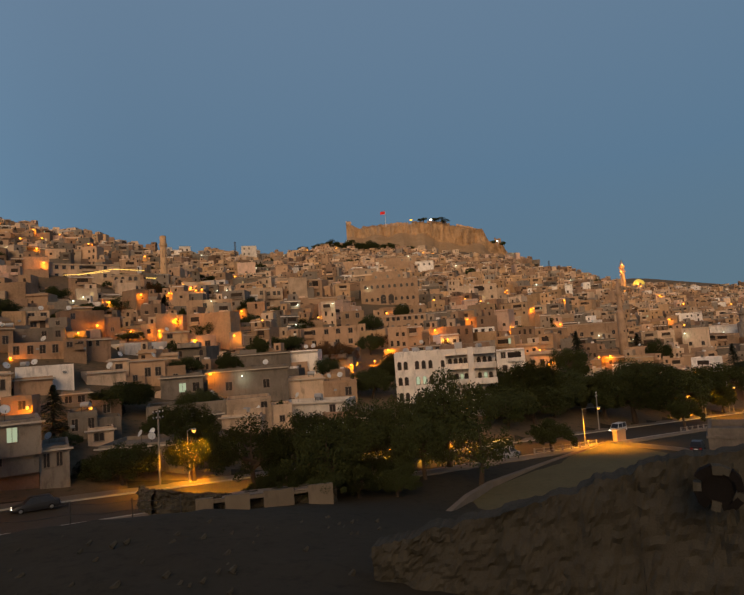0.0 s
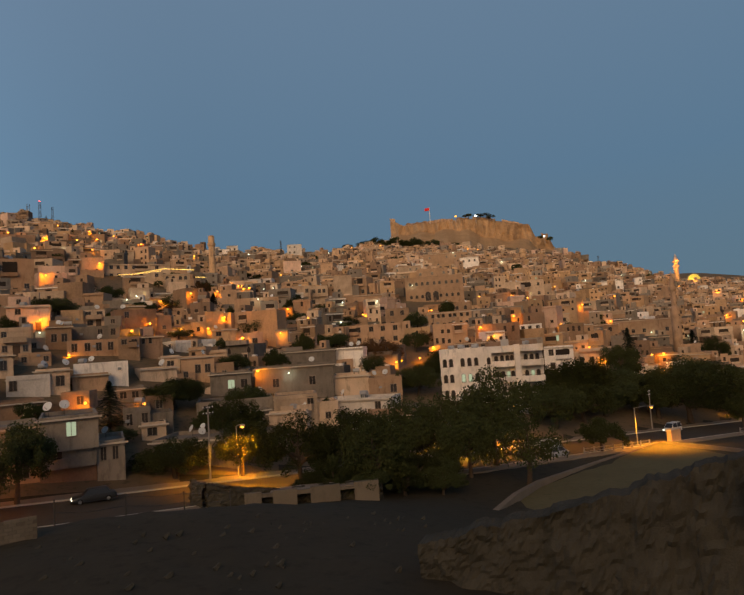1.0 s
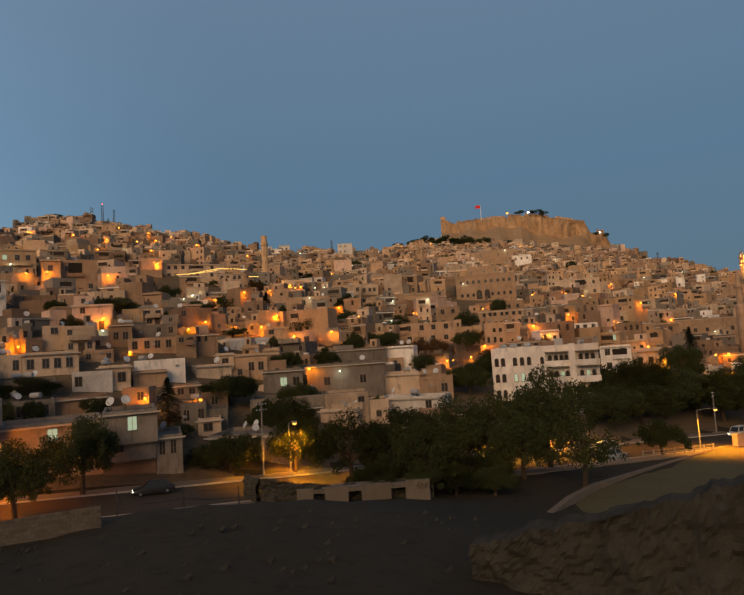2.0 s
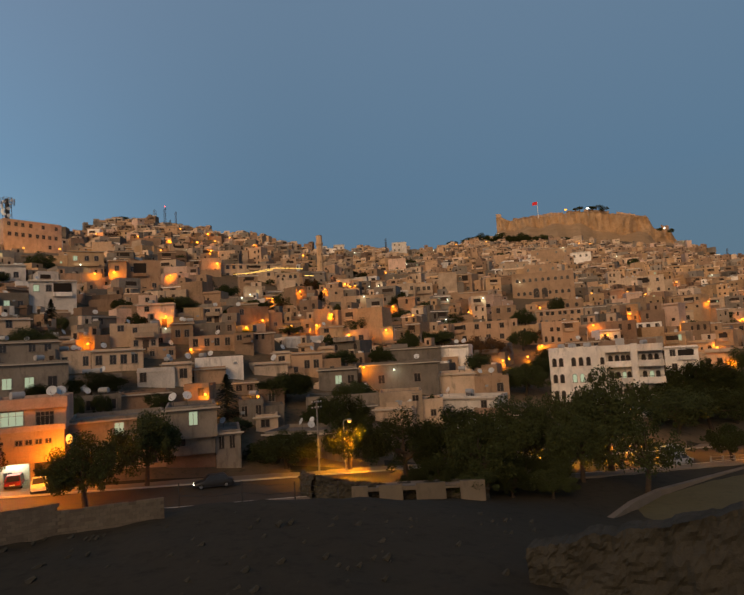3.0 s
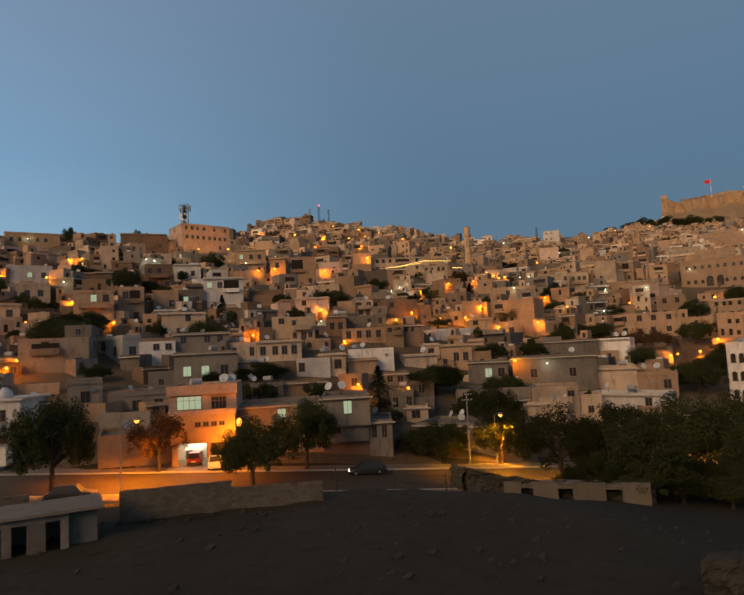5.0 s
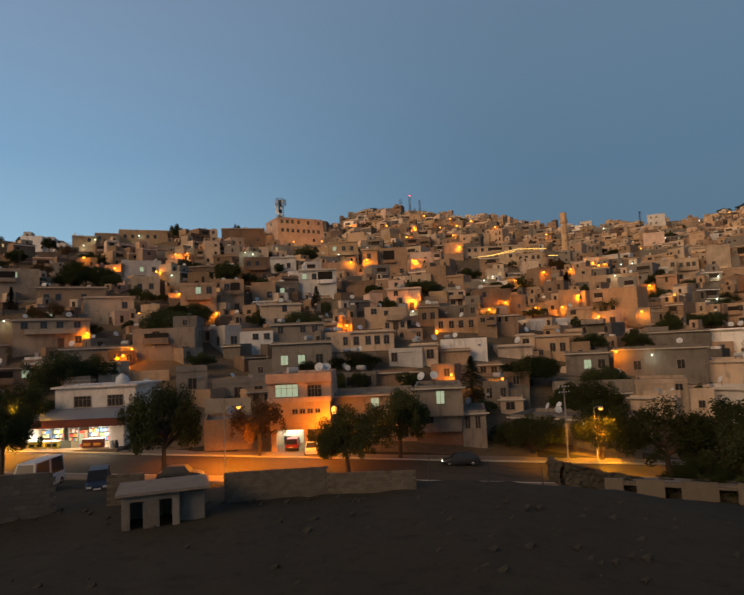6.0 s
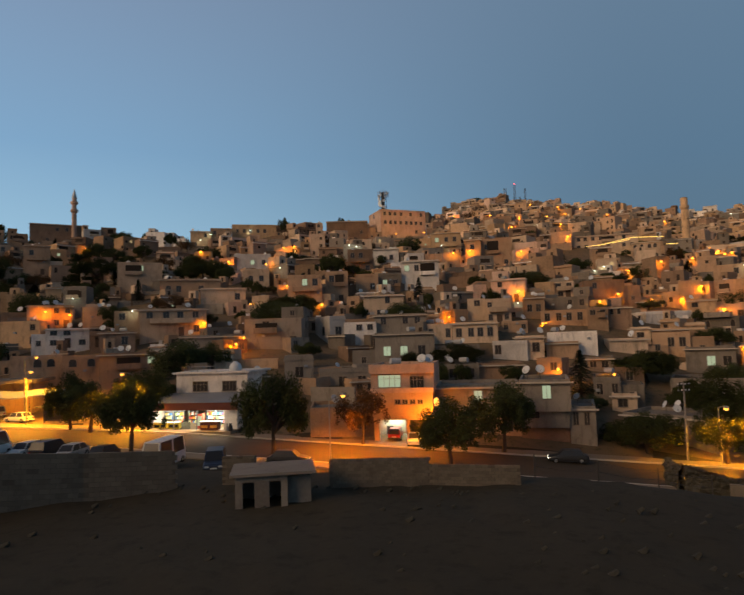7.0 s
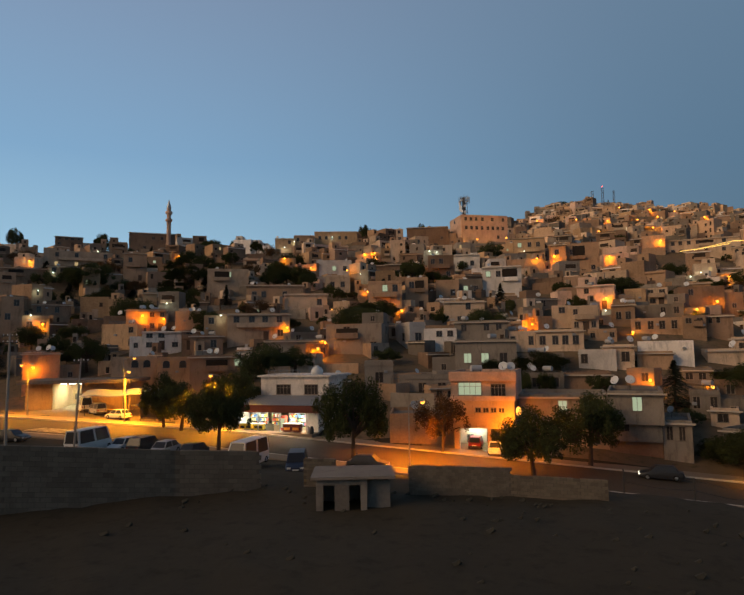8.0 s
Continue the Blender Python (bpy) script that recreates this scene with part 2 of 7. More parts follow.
class Soup:
    """Collects boxes and quads for one mesh."""

    def __init__(self):
        self.v, self.f, self.m = [], [], []

    def quad(self, a, b, c, d, m=0):
        i = len(self.v)
        self.v += [a, b, c, d]
        self.f.append((i, i + 1, i + 2, i + 3))
        self.m.append(m)

    def box(self, x0, y0, z0, x1, y1, z1, m=0, top=True, bottom=False):
        i = len(self.v)
        self.v += [(x0, y0, z0), (x1, y0, z0), (x1, y1, z0), (x0, y1, z0), (x0, y0, z1), (x1, y0, z1), (x1, y1, z1), (x0, y1, z1)]
        fs = [(0, 1, 5, 4), (1, 2, 6, 5), (2, 3, 7, 6), (3, 0, 4, 7)]
        if top:
            fs.append((4, 5, 6, 7))
        if bottom:
            fs.append((3, 2, 1, 0))
        for q in fs:
            self.f.append(tuple(i + k for k in q))
            self.m.append(m)

    def shell(self, x0, y0, z0, x1, y1, z1, rim=0.25, drop=0.6, m=0):
        """Four walls with a parapet round a lower roof deck."""
        i = len(self.v)
        a = rim
        for (p, q, r, s, z) in ((x0, y0, x1, y1, z0), (x0, y0, x1, y1, z1), (x0 + a, y0 + a, x1 - a, y1 - a, z1), (x0 + a, y0 + a, x1 - a, y1 - a, z1 - drop)):
            self.v += [(p, q, z), (r, q, z), (r, s, z), (p, s, z)]
        for k in range(3):
            for j in range(4):
                n = (j + 1) % 4
                self.f.append((i + 4 * k + j, i + 4 * k + n, i + 4 * k + 4 + n, i + 4 * k + 4 + j))
                self.m.append(m)
        self.f.append((i + 12, i + 13, i + 14, i + 15))
        self.m.append(m)

    def tube(self, p, q, r0, r1, n=8, m=0, cap=True):
        p, q = Vector(p), Vector(q)
        axis = (q - p).normalized()
        u = axis.orthogonal().normalized()
        w = axis.cross(u)
        i = len(self.v)
        for c, r in ((p, r0), (q, r1)):
            for k in range(n):
                a = 2 * math.pi * k / n
                self.v.append(tuple(c + r * (math.cos(a) * u + math.sin(a) * w)))
        for k in range(n):
            j = (k + 1) % n
            self.f.append((i + k, i + j, i + n + j, i + n + k))
            self.m.append(m)
        if cap:
            self.f.append(tuple(i + n + k for k in range(n)))
            self.m.append(m)
            self.f.append(tuple(i + n - 1 - k for k in range(n)))
            self.m.append(m)

    def lathe(self, cx, cy, profile, n=12, m=0):
        """Rings of (radius, z) round an upright axis."""
        i = len(self.v)
        for r, z in profile:
            for k in range(n):
                a = 2 * math.pi * k / n
                self.v.append((cx + r * math.cos(a), cy + r * math.sin(a), z))
        for g in range(len(profile) - 1):
            for k in range(n):
                j = (k + 1) % n
                self.f.append((i + g * n + k, i + g * n + j, i + g * n + n + j, i + g * n + n + k))
                self.m.append(m)
        self.f.append(tuple(i + (len(profile) - 1) * n + k for k in range(n)))
        self.m.append(m)

    def make(self, name, mats, parent=None, label="", smooth=False):
        return obj(name, self.v, self.f, mats, parent, label, self.m, smooth)


def thing(name, x, y, z, turn, label, category, group="", kind=""):
    root = new(name)
    root.matrix_basis = pose(x, y, z, 0, 0, turn)
    return tagged(root, label, category, group, kind)

# ---- ground, road ----
def build_ground():
    rings = [3.0]
    while rings[-1] < 4600:
        rings.append(rings[-1] * 1.045 + 0.35)
    angles = [k * 1.25 for k in range(288)]
    v, f = [(0, 0, ground_z(0, 0))], []
    for d in rings:
        for a in angles:
            x, y = polar(a, d)
            z = ground_z(x, y)
            if 12 < d < 70 and y < 60:
                z += 0.25 * noise.noise((x / 3, y / 3, 0)) + 0.12 * noise.noise((x, y, 5))
            v.append((x, y, z))
    n = len(angles)
    for k in range(n):
        f.append((0, 1 + k, 1 + (k + 1) % n))
    for r in range(len(rings) - 1):
        for k in range(n):
            j = (k + 1) % n
            f.append((1 + r * n + k, 1 + r * n + n + k, 1 + r * n + n + j, 1 + r * n + j))
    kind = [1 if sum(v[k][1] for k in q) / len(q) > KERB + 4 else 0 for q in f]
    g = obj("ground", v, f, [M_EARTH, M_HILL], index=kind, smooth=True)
    tagged(g, "dry brown earth slope rising from the road", "ground", kind="structure")


def strip(name, y0, y1, lift, mat, label, category, depth=0.6):
    """A band along the road from x = -150 to 260, with its own thickness."""
    s = Soup()
    step = 10
    for x in range(-150, 260, step):
        za, zb = road_z(x) + lift, road_z(x + step) + lift
        s.quad((x, y0, za), (x + step, y0, zb), (x + step, y1, zb), (x, y1, za))
        s.quad((x, y0, za - depth), (x + step, y0, zb - depth), (x + step, y0, zb), (x, y0, za))
        s.quad((x + step, y1, zb - depth), (x, y1, za - depth), (x, y1, za), (x + step, y1, zb))
    return tagged(s.make(name, [mat]), label, category, kind="structure")


build_ground()
strip("road", 62.0, KERB, 0.02, M_ASPHALT, "dark asphalt street under orange lamplight", "road")
strip("kerb", KERB, KERB + 0.3, 0.17, M_KERB, "pale stone kerb along the street", "kerb")
strip("kerb", 61.7, 62.0, 0.17, M_KERB, "pale stone kerb along the street", "kerb")
strip("pavement", KERB + 0.3, KERB + 3.2, 0.15, M_PAVE, "worn grey paved sidewalk", "pavement")
strip("pavement", 59.5, 61.7, 0.15, M_PAVE, "worn grey paved sidewalk", "pavement")

# ---- houses ----
MESHES = {}
BUILT = []      # plan circles that are taken
CLEAR = []      # forecourts that no tall house may block


def taken(x, y, r):
    return any((x - a) ** 2 + (y - b) ** 2 < (r + c) ** 2 for a, b, c in BUILT)


def shared(key, make):
    if key not in MESHES:
        MESHES[key] = make()
    return MESHES[key]


def mesh_from(soup, name, mats):
    me = bpy.data.meshes.new(name)
    me.from_pydata(soup.v, [], soup.f)
    for m in mats:
        me.materials.append(m)
    me.polygons.foreach_set("material_index", soup.m)
    me.update()
    return me


def arch_line(w, h, n=6):
    """The outline of an opening with a round head, from its left foot to its right foot."""
    r = w / 2
    return [(-r, 0)] + [(-r * math.cos(math.pi * k / n), h - r + r * math.sin(math.pi * k / n)) for k in range(n + 1)] + [(r, 0)]


def frame_mesh(w, h, arch):
    s = Soup()
    if arch:
        a, b = arch_line(w + 0.2, h + 0.1), arch_line(w, h)
        for (x0, z0), (x1, z1), (u0, v0), (u1, v1) in zip(a, a[1:], b, b[1:]):
            s.quad((x0, -0.07, z0), (u0, -0.07, v0), (u1, -0.07, v1), (x1, -0.07, z1))
            s.quad((u0, -0.07, v0), (u0, 0.02, v0), (u1, 0.02, v1), (u1, -0.07, v1))
            s.quad((x1, -0.07, z1), (x1, 0.02, z1), (x0, 0.02, z0), (x0, -0.07, z0))
    else:
        for x0, x1, z0, z1 in ((-w / 2 - 0.09, -w / 2, 0, h), (w / 2, w / 2 + 0.09, 0, h), (-w / 2 - 0.09, w / 2 + 0.09, h, h + 0.1)):
            s.box(x0, -0.07, z0, x1, 0.02, z1, bottom=True)
        s.box(-0.03, -0.05, 0, 0.03, 0.0, h)
        if w > 1.5:
            for x0 in (-w / 4, w / 4):
                s.box(x0 - 0.025, -0.05, 0, x0 + 0.025, 0.0, h)
            s.box(-w / 2, -0.045, h * 0.68, w / 2, 0.0, h * 0.68 + 0.05, bottom=True)
    s.box(-w / 2 - 0.15, -0.14, -0.1, w / 2 + 0.15, 0.02, 0, bottom=True)
    return mesh_from(s, "window", [M_FRAME])


def pane_mesh(w, h, arch, mat):
    s = Soup()
    if arch:
        line = arch_line(w, h)
        i = len(s.v)
        s.v += [(x, -0.012, z) for x, z in line]
        s.f.append(tuple(range(i + len(line) - 1, i - 1, -1)))
        s.m.append(0)
    else:
        s.quad((-w / 2, -0.012, 0), (w / 2, -0.012, 0), (w / 2, -0.012, h), (-w / 2, -0.012, h))
    return mesh_from(s, "pane", [mat])


def window(parent, x, y, z, w=1.1, h=1.3, arch=False, lit=None, side=0):
    """A framed window on a wall; side turns it to the left or right flank."""
    mat = {None: M_GLASS, "pale": M_LIT, "warm": M_LITWARM}[lit]
    o = new("window", shared(("frame", w, h, arch), lambda: frame_mesh(w, h, arch)))
    o.parent = parent
    o.matrix_basis = pose(x, y, z, 0, 0, side)
    p = new("pane", shared(("pane", w, h, arch, lit), lambda: pane_mesh(w, h, arch, mat)))
    p.parent = o
    if lit:
        p["label"] = "lit window pane"
    return o


def door(parent, x, y, z, w=1.0, h=2.1):
    def make():
        s = Soup()
        s.box(-w / 2, -0.05, 0, w / 2, 0.02, h)
        s.box(-w / 2 - 0.1, -0.09, 0, -w / 2, 0.02, h + 0.1)
        s.box(w / 2, -0.09, 0, w / 2 + 0.1, 0.02, h + 0.1)
        return mesh_from(s, "door", [M_WOOD])
    o = new("door", shared(("door", w, h), make))
    o.parent = parent
    o.location = (x, y, z)


def balcony(parent, x, z, w, depth, mat):
    s = Soup()
    s.box(x - w / 2, -depth, z - 0.15, x + w / 2, 0.02, z, bottom=True)
    s.box(x - w / 2, -depth, z, x + w / 2, -depth + 0.12, z + 0.95, bottom=True)
    s.box(x - w / 2, -depth + 0.12, z, x - w / 2 + 0.12, 0.0, z + 0.95)
    s.box(x + w / 2 - 0.12, -depth + 0.12, z, x + w / 2, 0.0, z + 0.95)
    s.make("balcony", [mat], parent)


WORDS = {"stone": "weathered honey stone", "honey": "warm limestone", "cream": "cream plastered", "white": "whitewashed", "concrete": "bare grey concrete",
         "pink": "pale pink plastered", "brown": "brown rough stone"}


def house(x, y, w, h, turn=0, wall="stone", floors=2, cols=3, dep=9.0, arch=False, lit=(), z=None, extra="", balc=False, clutter=True, sink=4.5, rng=None):
    """A flat-roofed house. x, y: the middle of its front at ground level; turn: the way it looks."""
    named = rng is None
    rng = rng or random.Random(int(x * 31 + y * 17))
    z = ground_z(x, y) if z is None else z
    words = f"{WORDS[wall]} flat-roofed house, {('one storey', 'two storeys', 'three storeys', 'four storeys')[min(3, floors - 1)]}"
    root = thing("house", x, y, z, turn, words, "house", "hillside houses")
    mat = WALLS[wall]
    s = Soup()
    s.shell(-w / 2, 0, -sink, w / 2, dep, h, 0.25, 0.55)
    if rng.random() < 0.6:      # a cornice under the parapet
        s.box(-w / 2 - 0.12, -0.12, h - 0.75, w / 2 + 0.12, -0.002, h - 0.55, bottom=True)
        s.box(w / 2 + 0.002, -0.12, h - 0.75, w / 2 + 0.12, dep, h - 0.55, bottom=True)
        s.box(-w / 2 - 0.12, -0.002, h - 0.75, -w / 2 - 0.002, dep, h - 0.55, bottom=True)
    s.make("wall", [mat], root)
    r = Soup()
    r.box(-w / 2 + 0.26, 0.26, h - 0.56, w / 2 - 0.26, dep - 0.26, h - 0.50)
    r.make("roof", [M_ROOF], root)
    fh = h / floors
    k = 0
    ww = min(1.15 if named else 0.95, w / cols * 0.45) if cols else 1
    ww = round(ww * 5) / 5
    wh = round(min(1.5, fh * 0.45) * 5) / 5
    for fl in range(floors):
        for c in range(cols):
            jx = (c + 0.5 - cols / 2) * w / cols * 0.92 + rng.uniform(-0.25, 0.25)
            glim = lit[k] if k < len(lit) else None
            k += 1
            if glim == "-" or (glim is None and k > len(lit) and rng.random() < (0.3 if named else 0.45)):
                continue
            if fl == 0 and c == cols // 2 and floors > 1:
                door(root, jx, 0, 0.05)
            else:
                window(root, jx, 0, fl * fh + fh * 0.34, ww, wh, arch, glim)
    if cols and dep > 5:
        for fl in range(floors):
            for side, sx in ((90, w / 2), (-90, -w / 2)):
                if rng.random() < 0.55:
                    window(root, sx, dep * rng.uniform(0.3, 0.7), fl * fh + fh * 0.36, ww, wh, arch, None, side)
    if floors > 1 and not balc and rng.random() < 0.35 and not arch:      # a terrace; a dark sheet on the wall paints the shade of its recess
        a = min(5.0, rng.uniform(0.3, 0.5) * w)
        ox = rng.uniform(-0.2, 0.2) * w
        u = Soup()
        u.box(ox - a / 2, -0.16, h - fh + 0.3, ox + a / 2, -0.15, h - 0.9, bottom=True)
        u.make("terrace_opening", [M_SHADE], root, "dark sheet painted as the shade of a terrace")
        balcony(root, ox, h - fh + 0.3, a + 0.3, 0.9, mat)
    if clutter and rng.random() < 0.45:     # an annex against one flank
        a, c = rng.uniform(2.5, 4.5), rng.choice((-1, 1))
        u = Soup()
        ox = c * (w / 2 + a / 2 + 0.01)
        u.shell(ox - a / 2, 0.6, -sink, ox + a / 2, dep * 0.8, h * rng.uniform(0.4, 0.75), 0.2, 0.4)
        u.make("annex", [WALLS[rng.choice(("stone", "concrete", "cream", wall))]], root)
        window(root, ox, 0.6, h * 0.15, 0.8, 1.0)
    if rng.random() < 0.5:      # eaves slab
        u = Soup()
        u.box(-w / 2 - 0.4, -0.5, h - 0.5, w / 2 + 0.4, -0.13, h - 0.3, bottom=True)
        u.make("roof_slab", [M_TRIM], root)
    for _ in range(rng.choice((0, 0, 1)) if clutter else 0):
        u = Soup()
        px, pz = rng.uniform(-0.4, 0.4) * w, rng.uniform(0.3, 0.75) * h
        u.box(px - 0.3, -0.3, pz, px + 0.3, -0.02, pz + 0.42, bottom=True)
        u.make("cooling_unit", [M_METAL], root)
    if balc:
        balcony(root, 0, fh, w * 0.7, 1.2, mat)
    if "room" in extra:         # a smaller room on the roof
        u = Soup()
        a = rng.uniform(0.35, 0.55) * w
        ox = rng.choice((-1, 1)) * (w - a) / 2 * 0.95
        u.shell(ox - a / 2, dep * 0.4, h - 0.5, ox + a / 2, dep * 0.97, h + 2.3, 0.2, 0.3)
        u.make("roof_room", [mat], root)
        window(root, ox, dep * 0.4, h + 0.6, 0.8, 1.0)
    BUILT.append((*tuple((Matrix.Rotation(radians(turn), 2) @ Vector((0, dep / 2)) + Vector((x, y)))), max(w, dep) * 0.5))
    if w > 7 and named:
        CLEAR.append((x * (1 - 7 / math.hypot(x, y)), y * (1 - 7 / math.hypot(x, y)), w * 0.38))
    if clutter:
        m = root.matrix_basis
        for _ in range(rng.choice((0, 0, 1, 1, 2, 3))):
            px, py = rng.uniform(-0.4, 0.4) * w, rng.uniform(0.12, 0.8) * dep
            q = m @ Vector((px, py, h - 0.5))
            rng.choice((dish, dish, dish, tank))(q, turn + rng.uniform(-50, 50))
    return root


def dish(q, turn):
    """A satellite dish on its post, looking to the south."""
    if "dish" not in MESHES:
        root = thing("satellite_dish", *q, turn, "white enamelled satellite dish on a flat roof", "satellite dish", "roof dishes")
        s = Soup()
        s.tube((0, 0, 0), (0, 0, 1.0), 0.03, 0.03, 6)
        s.make("post", [M_DARKMETAL], root)
        s = Soup()
        rings = [(0.02, 0.0), (0.22, 0.02), (0.4, 0.08), (0.5, 0.14), (0.5, 0.16), (0.38, 0.11), (0.02, 0.04)]
        s.lathe(0, 0, rings, 12)
        o = s.make("reflector", [M_DISH], root, smooth=True)
        o.matrix_basis = pose(0, -0.05, 1.1, 62, 0, 0)
        s = Soup()
        s.tube((0, -0.15, 0.75), (0, -0.62, 1.15), 0.02, 0.02, 5)
        s.make("arm", [M_DARKMETAL], root)
        MESHES["dish"] = root
        return
    made = copy_thing(MESHES["dish"], pose(*q, 0, 0, turn))
    made.scale = (0.85 + 0.4 * abs(math.sin(q[0] * 3.7)),) * 3


def tank(q, turn):
    """A water tank lying on a steel rack."""
    if "tank" not in MESHES:
        root = thing("water_tank", *q, turn, "pale metal water tank on a rack on a flat roof", "water tank", "roof tanks")
        s = Soup()
        s.tube((-0.7, 0, 1.05), (0.7, 0, 1.05), 0.42, 0.42, 12)
        s.make("barrel", [M_TANK], root)
        for sx in (-0.5, 0.5):
            s = Soup()
            for sy in (-0.3, 0.3):
                s.box(sx - 0.03, sy - 0.03, 0, sx + 0.03, sy + 0.03, 0.8)
            s.box(sx - 0.03, -0.33, 0.66, sx + 0.03, 0.33, 0.72)
            s.make("rack", [M_DARKMETAL], root)
        MESHES["tank"] = root
        return
    copy_thing(MESHES["tank"], pose(*q, 0, 0, turn))


def bulb_light(parent, q, power, colour, r=0.25, down=False):
    o = new("lamp_light", bpy.data.lights.new("lamp_light", "SPOT" if down else "POINT"))
    if down:
        o.data.spot_size, o.data.spot_blend = radians(145), 0.5
    o.data.energy, o.data.color, o.data.shadow_soft_size = power, colour, r
    o.parent = parent
    o.location = q
    return o

# ---- houses that can be told apart, down the slope to the street ----
house(-185.7, 191.2, 23.0, 7.3, 44, "cream", 2, 6, z=48.4, balc=True, lit=('warm', '-', 'warm'))
house(-222.7, 221.6, 11.8, 4.8, 45, "brown", 2, 4, z=65.2)
house(-202.7, 256.6, 23.5, 10.4, 38, "brown", 2, 5, z=66.1, clutter=False)
house(-185.3, 261.1, 6.3, 5.4, 35, "brown", 1, 1, z=65.4)
house(-177.1, 259.9, 6.7, 8.8, 34, "brown", 2, 2, z=64.9)
house(-222.1, 231.8, 15.9, 3.0, 44, "honey", 1, 3, z=63.5, lit=('warm',))
house(-151.7, 182.1, 8.2, 10.4, 40, "stone", 2, 2, z=41.1, balc=True)
house(-101.9, 165.1, 12.7, 8.0, 32, "cream", 2, 3, z=32.5, lit=('-', '-', '-', '-', 'pale'))
house(-102.0, 123.3, 5.0, 6.4, 40, "honey", 2, 1, z=18.8, lit=('-', '-'))
house(-98.3, 126.2, 4.4, 5.7, 38, "honey", 2, 2, z=19.5)
house(-116.8, 146.7, 3.7, 5.0, 39, "honey", 1, 1, z=27.1)
house(-92.1, 130.8, 6.7, 4.2, 35, "cream", 1, 2, z=20.6)
house(-140.4, 121.3, 5.3, 7.4, 49, "stone", 2, 2, z=22.5)
house(-127.4, 117.0, 6.0, 4.8, 47, "honey", 1, 2, z=19.4)
house(-164.1, 162.6, 11.7, 7.4, 45, "stone", 2, 4, z=37.5)
house(-174.3, 154.7, 13.8, 6.4, 48, "stone", 2, 4, z=37.6)
house(-107.7, 122.4, 5.4, 4.7, 41, "stone", 1, 2, z=19.0)
house(-136.9, 131.0, 9.4, 3.7, 46, "brown", 1, 4, z=24.8)
house(-88.8, 115.9, 8.5, 4.3, 37, "white", 2, 3, z=14.9)
house(-82.1, 117.1, 3.5, 4.6, 35, "brown", 2, 1, z=14.8)
house(-68.8, 124.8, 14.3, 6.4, 29, "cream", 2, 4, z=16.7, balc=True, lit=('-', '-', 'pale'))
house(-79.3, 123.2, 5.4, 6.0, 33, "stone", 2, 2, z=16.9)
house(-39.8, 109.5, 11.0, 6.0, 8, "concrete", 2, 4, z=13.2, extra='room')
house(-80.8, 202.5, 12.8, 5.9, 22, "white", 1, 3, z=41.2, lit=('-', 'pale'))
house(-63.3, 191.8, 10.0, 5.5, 18, "brown", 1, 2, z=37.4, lit=('pale',))
house(-53.4, 192.2, 9.2, 5.8, 16, "brown", 1, 3, z=37.0)
house(-67.6, 172.2, 7.8, 5.6, 21, "cream", 1, 2, z=31.8)
house(-43.9, 144.5, 8.5, 8.2, 17, "stone", 2, 3, z=23.3, balc=True, lit=('-', '-', '-', '-', 'pale'))
house(-37.6, 152.4, 5.9, 8.4, 14, "stone", 2, 2, z=24.5)
house(-38.4, 188.6, 8.2, 8.3, 12, "brown", 2, 3, z=35.8, balc=True)
house(-32.8, 205.9, 8.9, 6.0, 9, "white", 1, 2, z=40.6)
house(-17.6, 172.1, 10.8, 9.0, 6, "white", 2, 4, z=28.2, lit=('-', '-', '-', '-', 'pale'))
house(-26.1, 169.5, 6.6, 5.4, 9, "concrete", 1, 2, z=28.3, lit=('pale',))
house(-31.3, 162.0, 6.2, 6.5, 11, "stone", 1, 2, z=26.4)
house(-28.7, 116.0, 3.3, 5.8, 34, "white", 1, 1, z=13.7)
house(-24.3, 117.0, 6.4, 4.7, 12, "white", 2, 3, z=13.4)
house(-108.0, 273.6, 21.1, 6.0, 22, "honey", 1, 6, z=67.0)
house(-120.5, 263.5, 9.8, 4.4, 25, "stone", 1, 3, z=65.8)
house(-93.2, 284.6, 14.1, 4.4, 18, "brown", 1, 4, z=69.5)
house(-127.9, 257.7, 9.5, 4.1, 26, "honey", 1, 2, z=64.2)
house(-79.8, 279.8, 8.8, 6.8, 16, "cream", 2, 3, z=66.3)
house(-63.8, 282.9, 20.0, 9.8, 13, "brown", 1, 4, z=63.7)
house(-119.9, 215.4, 7.6, 4.9, 29, "brown", 1, 2, z=49.1)
house(-52.8, 293.8, 8.2, 7.7, 10, "concrete", 1, 2, z=64.7)
house(-80.2, 155.0, 16.2, 5.5, 27, "stone", 1, 5, z=27.9)
house(-68.5, 150.6, 11.7, 4.8, 24, "cream", 1, 3, z=25.1)
house(-33.7, 135.4, 6.0, 3.7, 14, "brown", 1, 2, z=19.1)
house(-12.6, 221.1, 10.9, 10.7, 3, "honey", 2, 3, z=43.0, balc=True, lit=('-', '-', '-', 'pale'))
house(-2.7, 201.0, 5.2, 10.5, 1, "honey", 2, 1, z=36.7)
house(5.0, 203.4, 10.1, 10.8, -1, "stone", 2, 3, z=36.6)
house(-1.6, 137.5, 4.0, 5.0, 1, "cream", 2, 1, z=18.1)
house(3.1, 134.5, 5.5, 5.6, -1, "cream", 2, 3, z=17.1, balc=True)
house(15.7, 160.7, 4.8, 4.3, -6, "honey", 1, 1, z=23.8)
